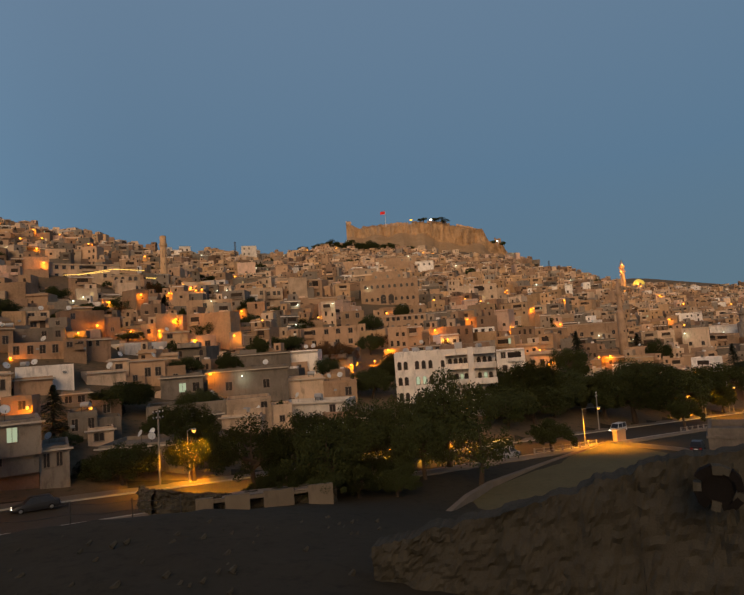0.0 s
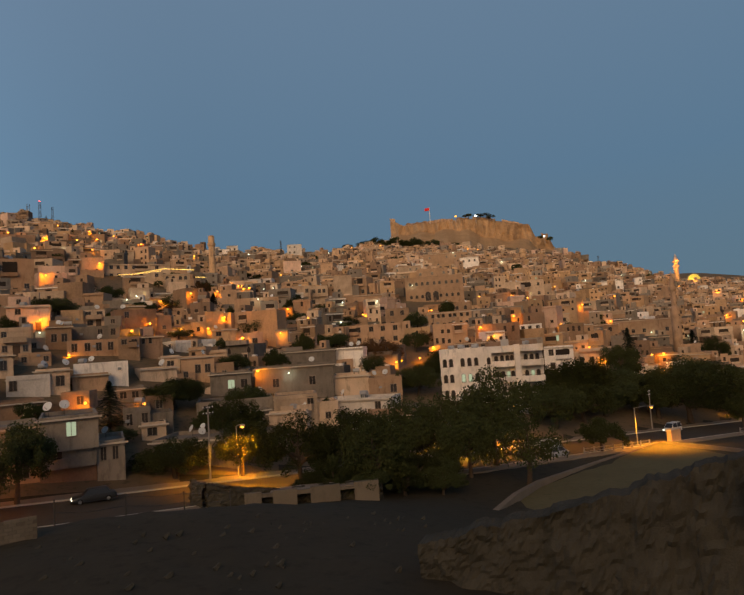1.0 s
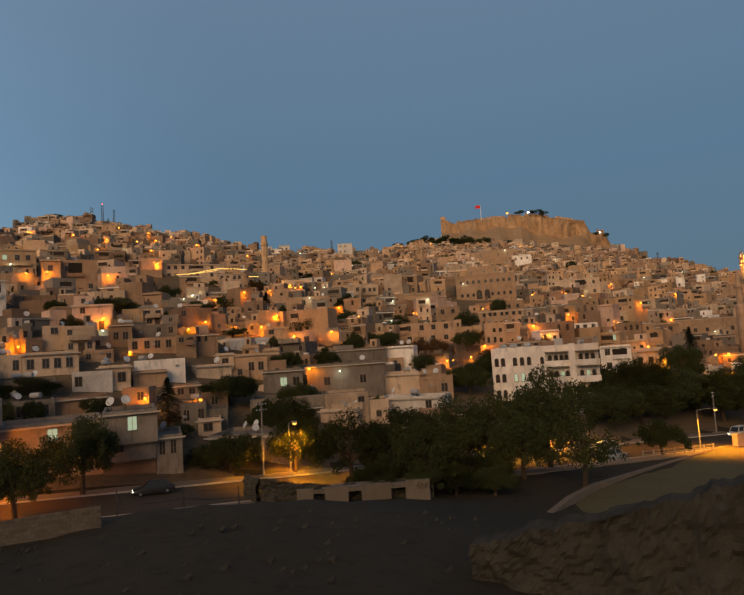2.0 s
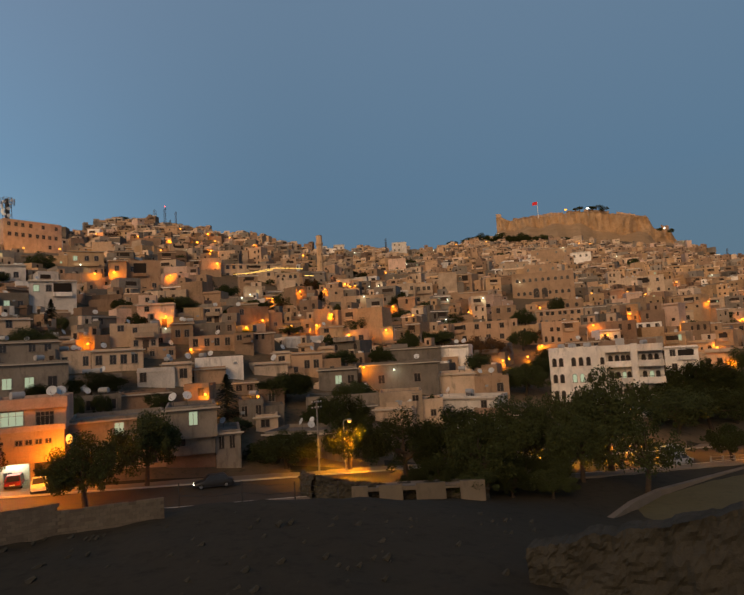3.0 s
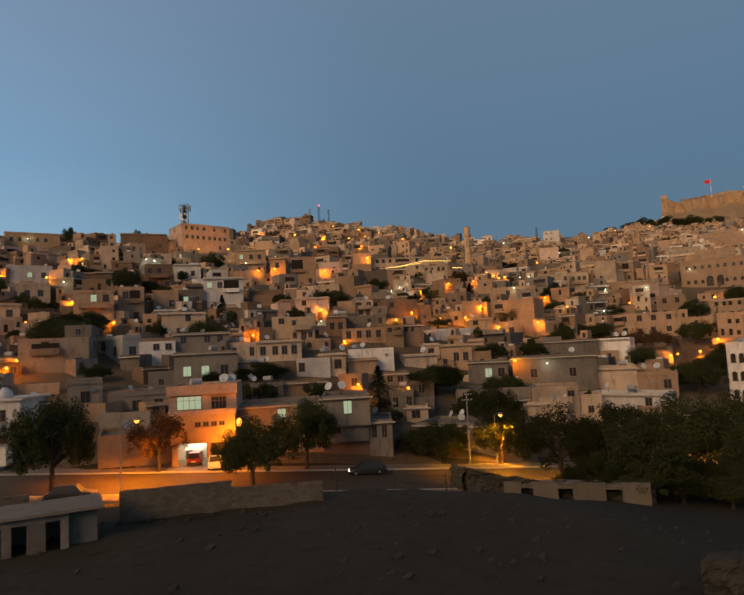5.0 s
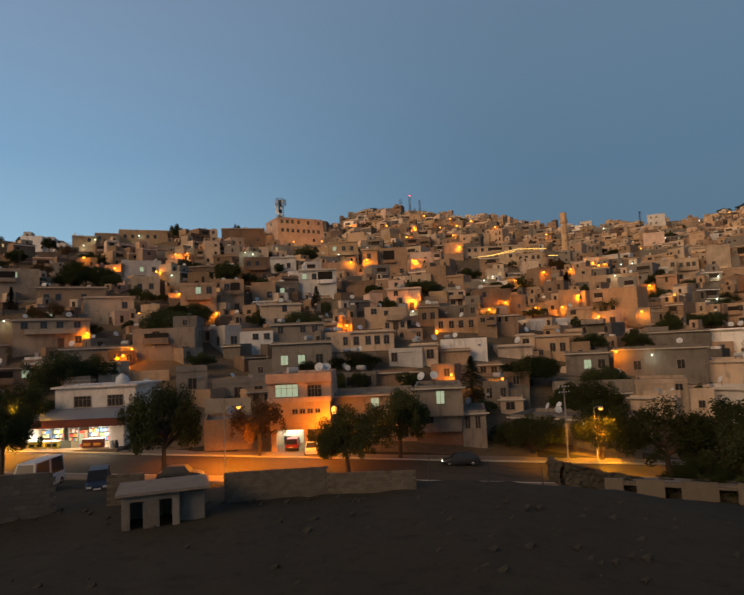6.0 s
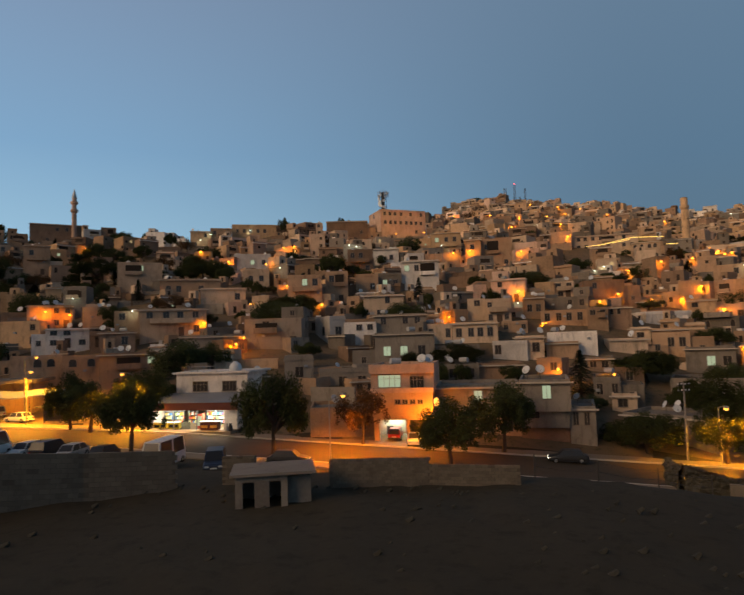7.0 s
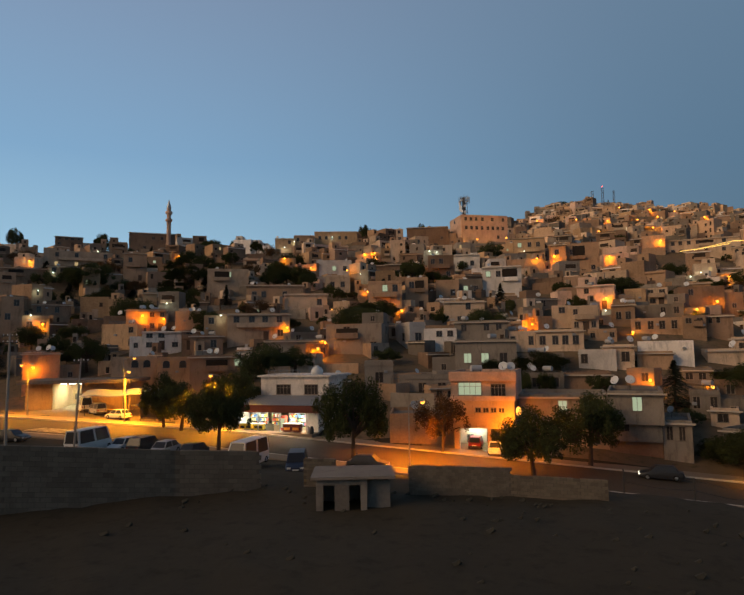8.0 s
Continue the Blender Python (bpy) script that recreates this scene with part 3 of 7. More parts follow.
house(20.6, 161.2, 4.9, 4.5, -7, "cream", 2, 2, z=23.6, balc=True)
house(23.1, 131.0, 4.1, 4.8, -10, "stone", 2, 2, z=15.0)
house(27.9, 133.1, 4.6, 5.0, -12, "brown", 2, 3, z=14.9, arch=True)
house(31.5, 166.0, 3.9, 5.6, -11, "honey", 2, 2, z=23.9)
house(-8.9, 120.7, 5.0, 4.1, 4, "cream", 1, 3, z=13.2)
house(-1.9, 120.5, 8.8, 4.3, 1, "cream", 1, 4, z=13.1)
house(4.3, 110.9, 6.1, 3.5, -2, "white", 1, 3, z=10.0)
house(7.8, 111.7, 5.0, 4.4, -4, "cream", 1, 2, z=9.9)
house(15.7, 115.9, 8.8, 4.3, -8, "white", 1, 1, z=10.5, clutter=True, lit=('-',), dep=14)
house(6.1, 127.9, 5.3, 2.6, -3, "stone", 1, 3, z=14.9)
house(11.0, 139.1, 4.7, 5.1, -5, "stone", 1, 2, z=18.0)
house(16.8, 134.0, 9.6, 3.4, -7, "stone", 1, 4, z=16.2)
house(-1.2, 79.5, 10.9, 3.3, 1, "concrete", 1, 5, z=4.8, lit=('-', '-', 'pale', '-', None), sink=0.4, clutter=False, dep=10)
house(-1.2, 80.5, 10.5, 4.1, 1, "stone", 1, 4, z=0.6, clutter=False, dep=9)
house(7.0, 78.2, 6.1, 3.6, -5, "concrete", 1, 3, z=5.1, lit=('-', 'pale', '-'), sink=0.4, clutter=True, dep=10)
house(7.0, 79.0, 5.7, 2.6, -5, "concrete", 1, 2, z=2.9, sink=0.3, clutter=False, dep=9)
house(7.0, 80.0, 5.9, 2.6, -5, "brown", 1, 0, z=0.9, clutter=False, dep=8)
house(11.5, 79.2, 3.1, 3.5, -8, "concrete", 1, 2, z=1.7)
house(17.3, 93.9, 3.7, 3.9, -10, "concrete", 1, 2, z=3.9)
house(18.9, 107.4, 4.3, 2.7, -10, "concrete", 1, 2, z=7.6)
house(19.0, 91.0, 3.3, 2.8, -12, "cream", 1, 1, z=2.8)
house(-28.9, 91.0, 4.5, 5.1, 18, "concrete", 1, 1, z=7.2)
house(-35.4, 84.9, 6.8, 4.3, 23, "concrete", 1, 2, z=5.5)
house(-22.4, 93.4, 9.3, 4.5, 13, "concrete", 1, 3, z=5.6)
house(-18.7, 76.7, 8.2, 4.5, 14, "stone", 1, 3, z=1.3)
house(-5.1, 97.9, 7.9, 3.3, 3, "concrete", 1, 3, z=6.8)
house(2.3, 99.5, 6.9, 3.3, -1, "brown", 1, 2, z=6.7, lit=('-', 'warm'))
house(-80.6, 96.9, 8.3, 6.4, 40, "stone", 2, 3, z=7.2, arch=True)
house(-72.4, 98.2, 6.2, 6.3, 36, "stone", 2, 2, z=7.1, arch=True)
house(-63.7, 99.9, 10.5, 6.4, 33, "brown", 2, 4, z=7.2, lit=('-', '-', '-', '-', '-', '-', '-', 'pale'))
house(-103.0, 96.2, 6.8, 6.2, 47, "stone", 1, 0, z=8.6, lit=())
house(-76.9, 115.8, 7.1, 4.2, 34, "brown", 1, 2, z=13.9)
house(-51.0, 107.5, 12.0, 5.1, 25, "concrete", 1, 3, z=11.3)
house(-13.9, 104.6, 10.4, 6.1, 8, "concrete", 1, 3, z=9.5, lit=('pale', 'pale'))
house(-5.0, 106.9, 7.8, 3.6, 3, "concrete", 1, 3, z=9.4)
house(74.7, 191.5, 14.7, 8.3, -21, "stone", 2, 4, z=25.2)
house(55.8, 149.4, 7.0, 4.7, -20, "pink", 1, 2, z=15.4, clutter=False)
house(49.4, 150.1, 6.0, 5.3, -18, "honey", 2, 2, z=16.2)
house(109.6, 229.7, 7.8, 9.0, -26, "cream", 2, 3, z=33.1, balc=True)
house(119.9, 233.0, 7.7, 9.3, -27, "cream", 2, 3, z=33.2, balc=True)
house(164.6, 355.7, 11.4, 11.4, -25, "pink", 1, 1, z=62.7, clutter=False)
house(132.1, 233.2, 8.2, 14.2, -30, "cream", 3, 2, z=33.0, balc=True)
house(140.5, 232.9, 6.8, 13.8, -31, "stone", 3, 2, z=32.8)
house(302.5, 339.2, 13.9, 10.8, -42, "white", 2, 3, z=65.9, clutter=False)
house(243.7, 232.7, 23.5, 9.7, -46, "cream", 2, 5, z=34.8, lit=('warm', '-', '-', 'warm'))
house(228.9, 317.6, 18.3, 9.4, -36, "cream", 2, 4, z=56.1, balc=True)
house(294.4, 360.6, 29.5, 11.9, -39, "stone", 2, 4, z=71.3)
house(301.7, 361.7, 17.1, 10.5, -40, "concrete", 2, 3, z=72.4)
house(357.4, 262.6, 20.7, 8.7, -54, "white", 1, 4, z=39.5)
house(274.2, 223.9, 13.1, 8.1, -51, "honey", 1, 1, z=29.4)
house(272.5, 130.1, 10.7, 11.6, -64, "cream", 1, 2, z=1.0)
house(309.7, 134.2, 12.2, 12.3, -67, "white", 1, 3, z=0.6, lit=('pale',))
house(199.6, 173.6, 11.9, 5.5, -49, "cream", 1, 3, z=17.4, lit=('-',))
house(147.9, 142.0, 11.7, 6.0, -46, "white", 2, 5, z=12.1)
house(223.3, 475.7, 12.9, 14.1, -25, "white", 3, 3, z=94.9, clutter=False)
house(166.0, 472.7, 8.8, 5.8, -19, "white", 1, 2, z=99.8, clutter=False)
house(62.8, 129.0, 12.5, 5.3, -26, "concrete", 1, 2, z=9.3, dep=12)
house(29.2, 122.6, 3.6, 4.1, -13, "cream", 1, 1, z=11.2)
house(33.9, 120.3, 6.4, 5.2, -16, "stone", 1, 3, z=9.7)
house(61.3, 107.2, 7.1, 4.5, -30, "cream", 1, 0, z=4.4, dep=11)
house(66.6, 102.8, 6.7, 4.7, -33, "stone", 1, 2, z=3.2)
house(42.8, 94.3, 7.3, 5.2, -24, "cream", 2, 3, z=1.8, lit=('-', '-', '-', '-', '-'), balc=True)
house(34.2, 99.8, 12.7, 3.1, -19, "concrete", 1, 4, z=3.8)
house(37.3, 110.9, 7.5, 4.8, -19, "concrete", 1, 3, z=6.6, lit=('-', 'pale'))
house(50.1, 110.2, 15.4, 6.2, -24, "concrete", 1, 2, z=5.5)
house(95.3, 156.8, 24.3, 6.5, -31, "stone", 2, 6, z=14.6)
house(119.6, 173.8, 8.3, 7.5, -35, "stone", 2, 2, z=19.7)
house(135.2, 215.0, 20.0, 8.0, -32, "stone", 1, 4, z=28.6)
house(165.2, 201.4, 20.5, 4.7, -39, "stone", 1, 5, z=26.1, arch=True)
house(196.1, 119.3, 19.2, 6.3, -59, "honey", 1, 3, z=-1.8)
house(196.2, 150.0, 14.3, 9.3, -53, "stone", 2, 3, z=7.6)
house(243.5, 162.1, 24.3, 8.6, -56, "stone", 1, 5, z=9.5)
house(229.5, 128.5, 17.0, 7.5, -61, "stone", 1, 4, z=-0.8)
house(131.8, 114.4, 7.8, 7.3, -49, "white", 2, 2, z=3.5)
house(152.5, 119.9, 9.9, 5.1, -52, "cream", 1, 3, z=3.3, balc=True)
house(49.1, 260.9, 29.0, 6.5, -3, "cream", 2, 9, z=49.0, clutter=False)
house(64.7, 254.4, 10.6, 7.8, -14, "cream", 2, 4, z=42.8, arch=True, clutter=False)
college = house(181.3, 230.1, 28.2, 12.6, -38, "stone", 2, 9, z=34.1, arch=True, lit=(None, None, None, None, None, None, None, None, None, None, None, None, None, None, None, None, None, None), clutter=False, dep=14)
for ax in (-3.2, 0.6):      # the tall arches of its court
    window(college, ax, -0.03, 0.8, 2.6, 4.4, True)
house(213.1, 271.3, 17.8, 5.5, -38, "stone", 1, 5, z=51.5, arch=True, clutter=False)
house(139.5, 169.4, 15.7, 6.0, -39, "stone", 2, 7, z=19.1, arch=True, lit=(None, None, None, None, None, None, None, None, None, None, None, None, None, None), clutter=False)
house(-36.8, 289.0, 23.8, 17.1, 31, "pink", 4, 8, z=61.1, clutter=False, dep=16, lit=('-', '-', '-', '-', '-', '-', '-', '-', '-', '-', '-', '-', '-', '-'))
house(47.6, 21.0, 3.0, 2.8, -66, "concrete", 1, 0, z=3.4, sink=9, clutter=False, dep=5)

# ---- the castle rock ----
def castle():
    b0, b1, dist = -34.5, -49.6, 800.0
    root = thing("castle_rock", *polar(-42, dist), 0, 0, "flat-topped cliff of warm rock with old fortress walls", "castle")
    n, m = 150, 26
    v, f, tone, brows = [], [], [], []
    for i in range(n + 1):
        u = i / n
        b = b0 + (b1 - b0) * u
        top = 11.55 + 0.35 * (1 - ease(0.02, 0.09, u)) - 1.05 * ease(0.5, 0.86, u) - 1.3 * ease(0.85, 0.9, u) - 0.35 * ease(0.9, 0.97, u) - 0.8 * ease(0.97, 1.0, u)
        foot = 8.0 - 1.6 * u
        # how high the bare slope climbs before the cliff begins
        brow = 0.56 + 0.24 * math.exp(-((u - 0.30) / 0.24) ** 2) + 0.04 * math.sin(u * 17) + 0.03 * math.sin(u * 41)
        brows.append(brow)
        for k in range(m + 1):
            s = k / m
            el = foot + (top - foot) * s
            run = 0 if s > brow else (brow - s) * 150
            face = 9 * noise.noise((u * 13, s * 1.6, 1)) + 6 * noise.noise((u * 40, s * 3, 2)) + 1.2 * noise.noise((u * 110, s * 14, 3))
            if s < brow:
                face *= 0.35
            bulge = 40 * (2 * u - 1) ** 2
            d = dist - 40 + bulge - run + face + s * 6
            if k == m:
                d += 3
            x, y = polar(b, d)
            v.append((x, y, EYE + (dist - 40 + bulge) * math.tan(radians(el))))
    for i in range(n):
        for k in range(m):
            a = i * (m + 1) + k
            f.append((a, a + m + 1, a + m + 2, a + 1))
            tone.append(1 if k / m < brows[i] - 0.02 else 0)
    # the top runs back and the flanks close behind
    base = len(v)
    for i in range(n + 1):
        x, y = polar(b0 + (b1 - b0) * i / n, dist + 90)
        v.append((x, y, v[i * (m + 1) + m][2] - 1))
        v.append((x, y, 90))
    for i in range(n):
        a = i * (m + 1) + m
        f.append((a, a + m + 1, base + 2 * i + 2, base + 2 * i))
        f.append((base + 2 * i, base + 2 * i + 2, base + 2 * i + 3, base + 2 * i + 1))
    for i in (0, n):
        f.append(tuple([i * (m + 1) + k for k in range(m + 1)] + [base + 2 * i, base + 2 * i + 1]))
    o = obj("cliff", v, f, [M_ROCK, M_SCREE], None, index=tone + [0] * (len(f) - len(tone)))
    o.parent = root
    o.matrix_parent_inverse = root.matrix_basis.inverted()
    # walls and towers along the brink
    rng = random.Random(4)
    for u0, u1, hh in ((0.0, 0.035, 4.5), (0.10, 0.22, 2.2), (0.22, 0.40, 3.0), (0.42, 0.50, 2.0), (0.52, 0.66, 2.6), (0.70, 0.80, 2.2), (0.93, 0.97, 6.0)):
        s = Soup()
        i0, i1 = int(u0 * n), max(int(u1 * n), int(u0 * n) + 2)
        for i in range(i0, i1):
            p, q = Vector(v[i * (m + 1) + m]), Vector(v[(i + 1) * (m + 1) + m])
            back_ = Vector((p.x, p.y, 0)).normalized() * 3
            a = hh + rng.uniform(-0.5, 0.5)
            for w0, w1 in ((p, q), (q + back_, p + back_)):
                s.quad(w0 + Vector((0, 0, -3)), w1 + Vector((0, 0, -3)), w1 + Vector((0, 0, a)), w0 + Vector((0, 0, a)))
            s.quad(p + Vector((0, 0, a)), q + Vector((0, 0, a)), q + back_ + Vector((0, 0, a)), p + back_ + Vector((0, 0, a)))
            s.quad(p + back_ + Vector((0, 0, -3)), p + Vector((0, 0, -3)), p + Vector((0, 0, a)), p + back_ + Vector((0, 0, a)))
            s.quad(q + Vector((0, 0, -3)), q + back_ + Vector((0, 0, -3)), q + back_ + Vector((0, 0, a)), q + Vector((0, 0, a)))
        o = s.make("fortress_wall", [WALLS["stone"]])
        o.parent = root
        o.matrix_parent_inverse = root.matrix_basis.inverted()
    return root


castle()

# ---- the white apartment block ----
def apartment_block():
    mid = polar(-42.9, 127.0)
    z = ground_z(*mid) - 0.6
    top = 12.5 - z
    root = thing("apartment_building", *mid, z, -43, "white four-storey apartment building with arched windows and balconies", "apartment building")
    fh = 3.25
    s = Soup()
    s.shell(-10.4, 0, -4, -1.0, 12, top, 0.25, 0.7)
    s.box(-7.0, -0.14, -4, -1.0, -0.004, top - 0.02, bottom=True)
    s.make("wing", [WALLS["white"]], root)
    s = Soup()
    s.shell(-0.99, 1.5, -4, 10.6, 12, top - 0.1, 0.25, 0.6)
    s.make("wall", [WALLS["white"]], root)
    s = Soup()
    s.box(4.9, -0.2, -4, 6.1, 1.498, top + 0.15)
    s.make("pier", [WALLS["white"]], root)
    s = Soup()
    s.box(-0.99, 0.0, -4, 0.3, 1.498, top)
    s.make("corner_wall", [WALLS["white"]], root)
    for k in range(4):
        sill = top - 3.65 - fh * k
        if sill < -0.5:
            continue
        for cx, gl in ((-9.4, None), (-8.1, None), (-5.7, "pale"), (-4.3, "pale"), (-2.9, None)):
            window(root, cx, 0 if cx < -7 else -0.142, sill, 0.7, 1.6, True, gl if k == 1 else None)
        window(root, -0.35, -0.002, sill + 0.1, 0.6, 1.3, True)
        for cx in (1.2, 2.4, 3.5, 4.4, 7.2, 8.4, 9.5):
            window(root, cx, 1.5, sill - 0.3, 0.7, 1.9, True, "pale" if (k, cx) in ((1, 3.5), (1, 8.4)) else None)
    for k in range(5):      # the roof band, and the parapet of each balcony below it
        z1 = top - fh * k + (0.0 if k == 0 else 0.15)
        z0 = z1 - (1.35 if k == 0 else 1.2)
        if z1 < 0:
            continue
        for x0, x1, bow in ((0.32, 4.88, 0.45), (6.12, 10.6, 0.9)):
            b = Soup()
            n = 6
            for q in range(n):
                u0, u1 = q / n, (q + 1) / n
                xa, xb = x0 + (x1 - x0) * u0, x0 + (x1 - x0) * u1
                ya, yb = (-bow * min(1.0, 2.2 * u0, 2.2 * (1 - u0) + (0.6 if bow > 0.5 else 0)) for u0 in (u0, u1))
                b.quad((xa, ya, z0), (xb, yb, z0), (xb, yb, z1), (xa, ya, z1))
                b.quad((xb, yb + 0.15, z0 + 0.2), (xa, ya + 0.15, z0 + 0.2), (xa, ya + 0.15, z1), (xb, yb + 0.15, z1))
                b.quad((xa, ya, z1), (xb, yb, z1), (xb, yb + 0.15, z1), (xa, ya + 0.15, z1))
                b.quad((xa, ya, z0), (xa, 1.49, z0), (xb, 1.49, z0), (xb, yb, z0))
                b.quad((xa, ya + 0.15, z0 + 0.2), (xb, yb + 0.15, z0 + 0.2), (xb, 1.49, z0 + 0.2), (xa, 1.49, z0 + 0.2))
            b.quad((x1, -bow, z0), (x1, 1.49, z0), (x1, 1.49, z1), (x1, -bow, z1))
            b.make("roof_band" if k == 0 else "balcony", [WALLS["white"]], root)
            r = Soup()
            if k:
                r.tube((x0 + 0.1, 0.05, z1 + 0.22), (x1 - 0.1, 0.05, z1 + 0.22), 0.03, 0.03, 5)
                for q in range(9):
                    xx = x0 + 0.15 + (x1 - x0 - 0.3) * q / 8
                    r.box(xx - 0.015, 0.03, z1 - 0.5, xx + 0.015, 0.06, z1 + 0.22)
                r.make("railing", [M_DARKMETAL], root)
    s = Soup()
    s.box(-0.6, 3.0, top - 0.7, 9.8, 10, top + 0.9)
    s.make("roof_room", [WALLS["brown"]], root)
    s = Soup()
    s.box(2.4, 1.9, top - 0.7, 4.0, 2.9, top + 1.3)
    s.make("stair_head", [M_TANK], root)
    BUILT.append((mid[0] + 5, mid[1] + 5, 13))
    for cx, cy in ((-8, 3), (-6, 5), (-3, 4), (7.5, 2.6)):
        tank(root.matrix_basis @ Vector((cx, cy, top - 0.7)), -43 + cx * 7)


apartment_block()


# ---- minarets, dome, masts ----
def minaret(x, y, z, h, r, style, label, mat):
    root = thing("minaret", x, y, z, 0, label, "minaret", "minarets")
    s = Soup()
    if style == "stub":         # a plain stone shaft that ends above its gallery
        s.lathe(0, 0, [(r * 1.25, -6), (r * 1.25, h * 0.06), (r * 1.08, h * 0.08), (r, h * 0.80), (r * 1.0, h * 0.99)], 14)
        s.make("shaft", [mat], root)
        s = Soup()
        s.lathe(0, 0, [(r * 1.02, h * 0.79), (r * 1.28, h * 0.82), (r * 1.28, h * 0.86), (r * 1.02, h * 0.862)], 14)
        s.make("gallery", [mat], root)
        s = Soup()
        s.lathe(0, 0, [(r * 1.01, h * 0.985), (r * 0.9, h * 1.0), (r * 0.3, h * 1.01)], 14)
        s.make("cap", [mat], root)
    else:
        thick = 1.7 if style == "stepped" else 1.15
        cut = 0.55 if style == "stepped" else 0.18
        s.lathe(0, 0, [(r * thick * 1.1, -6), (r * thick, 0), (r * thick, h * cut), (r, h * (cut + 0.03)), (r * 0.95, h * 0.83)], 14)
        s.make("shaft", [mat], root)
        for g in ((0.60, 0.74) if style == "slender" else (0.78,)):
            s = Soup()
            s.lathe(0, 0, [(r * 0.98, h * (g - 0.03)), (r * 1.55, h * g), (r * 1.55, h * (g + 0.03)), (r * 1.45, h * (g + 0.03)), (r * 0.96, h * (g + 0.005))], 14)
            s.make("gallery", [mat], root)
        s = Soup()
        s.lathe(0, 0, [(r * 1.05, h * 0.83), (r * 1.0, h * 0.85), (r * 0.5, h * 0.93), (0.05, h)], 14)
        s.make("spire", [M_METAL if style == "slender" else mat], root)
    for k in range(3):
        s = Soup()
        a = -2.2 + 0.5 * k
        s.box(-0.18, -0.05, h * (0.3 + 0.15 * k), 0.18, 0.06, h * (0.3 + 0.15 * k) + 0.9)
        o = s.make("slit", [M_GLASS], root)
        rr = r * (1.0 if style != "stepped" else (1.7 if k < 2 else 1.0)) * 0.99
        o.matrix_basis = pose(rr * math.cos(a), rr * math.sin(a), 0, 0, 0, math.degrees(a) + 90)
    return root


minaret(*polar(-17.47, 308), 49.0, 26.5, 1.55, "stub", "tall round minaret of honey stone without a spire", WALLS["honey"])
minaret(*polar(37.0, 326), 66.0, 28.5, 1.15, "slender", "slender pale minaret with two galleries and a pointed spire", WALLS["pink"])
minaret(*polar(-58.85, 274), 3.0, 33.5, 1.05, "stepped", "brown stone minaret, thick below and slender above", WALLS["stone"])
minaret(*polar(-59.33, 640), 52.0, 31.0, 2.0, "slender", "distant minaret lit orange from below", WALLS["honey"])
minaret(*polar(-46.68, 560), 74.0, 20.0, 2.6, "stub", "small distant minaret lit orange", WALLS["honey"])
minaret(*polar(-68.0, 330), 4.0, 17.0, 1.6, "stepped", "small grey stone minaret among houses", WALLS["concrete"])


def dome():
    root = thing("mosque_dome", *polar(-60.55, 640), 50.0, 0, "lit yellow ribbed dome on a low drum", "dome")
    s = Soup()
    s.lathe(0, 0, [(5.6, -8), (5.6, 5.5), (5.9, 5.6), (5.9, 6.3)], 24)
    s.make("drum", [WALLS["cream"]], root)
    s = Soup()
    s.lathe(0, 0, [(5.4 * math.cos(a * 0.157), 6.3 + 5.6 * math.sin(a * 0.157)) for a in range(10)], 24)
    # the shell is no lamp; the light on it is put in as emission
    s.make("shell", [glow("dome_shell_glow", (1.0, 0.66, 0.08), 0.75)], root, smooth=True)
    s = Soup()
    s.tube((0, 0, 11.7), (0, 0, 14), 0.15, 0.03, 6)
    s.make("finial", [M_METAL], root)


dome()


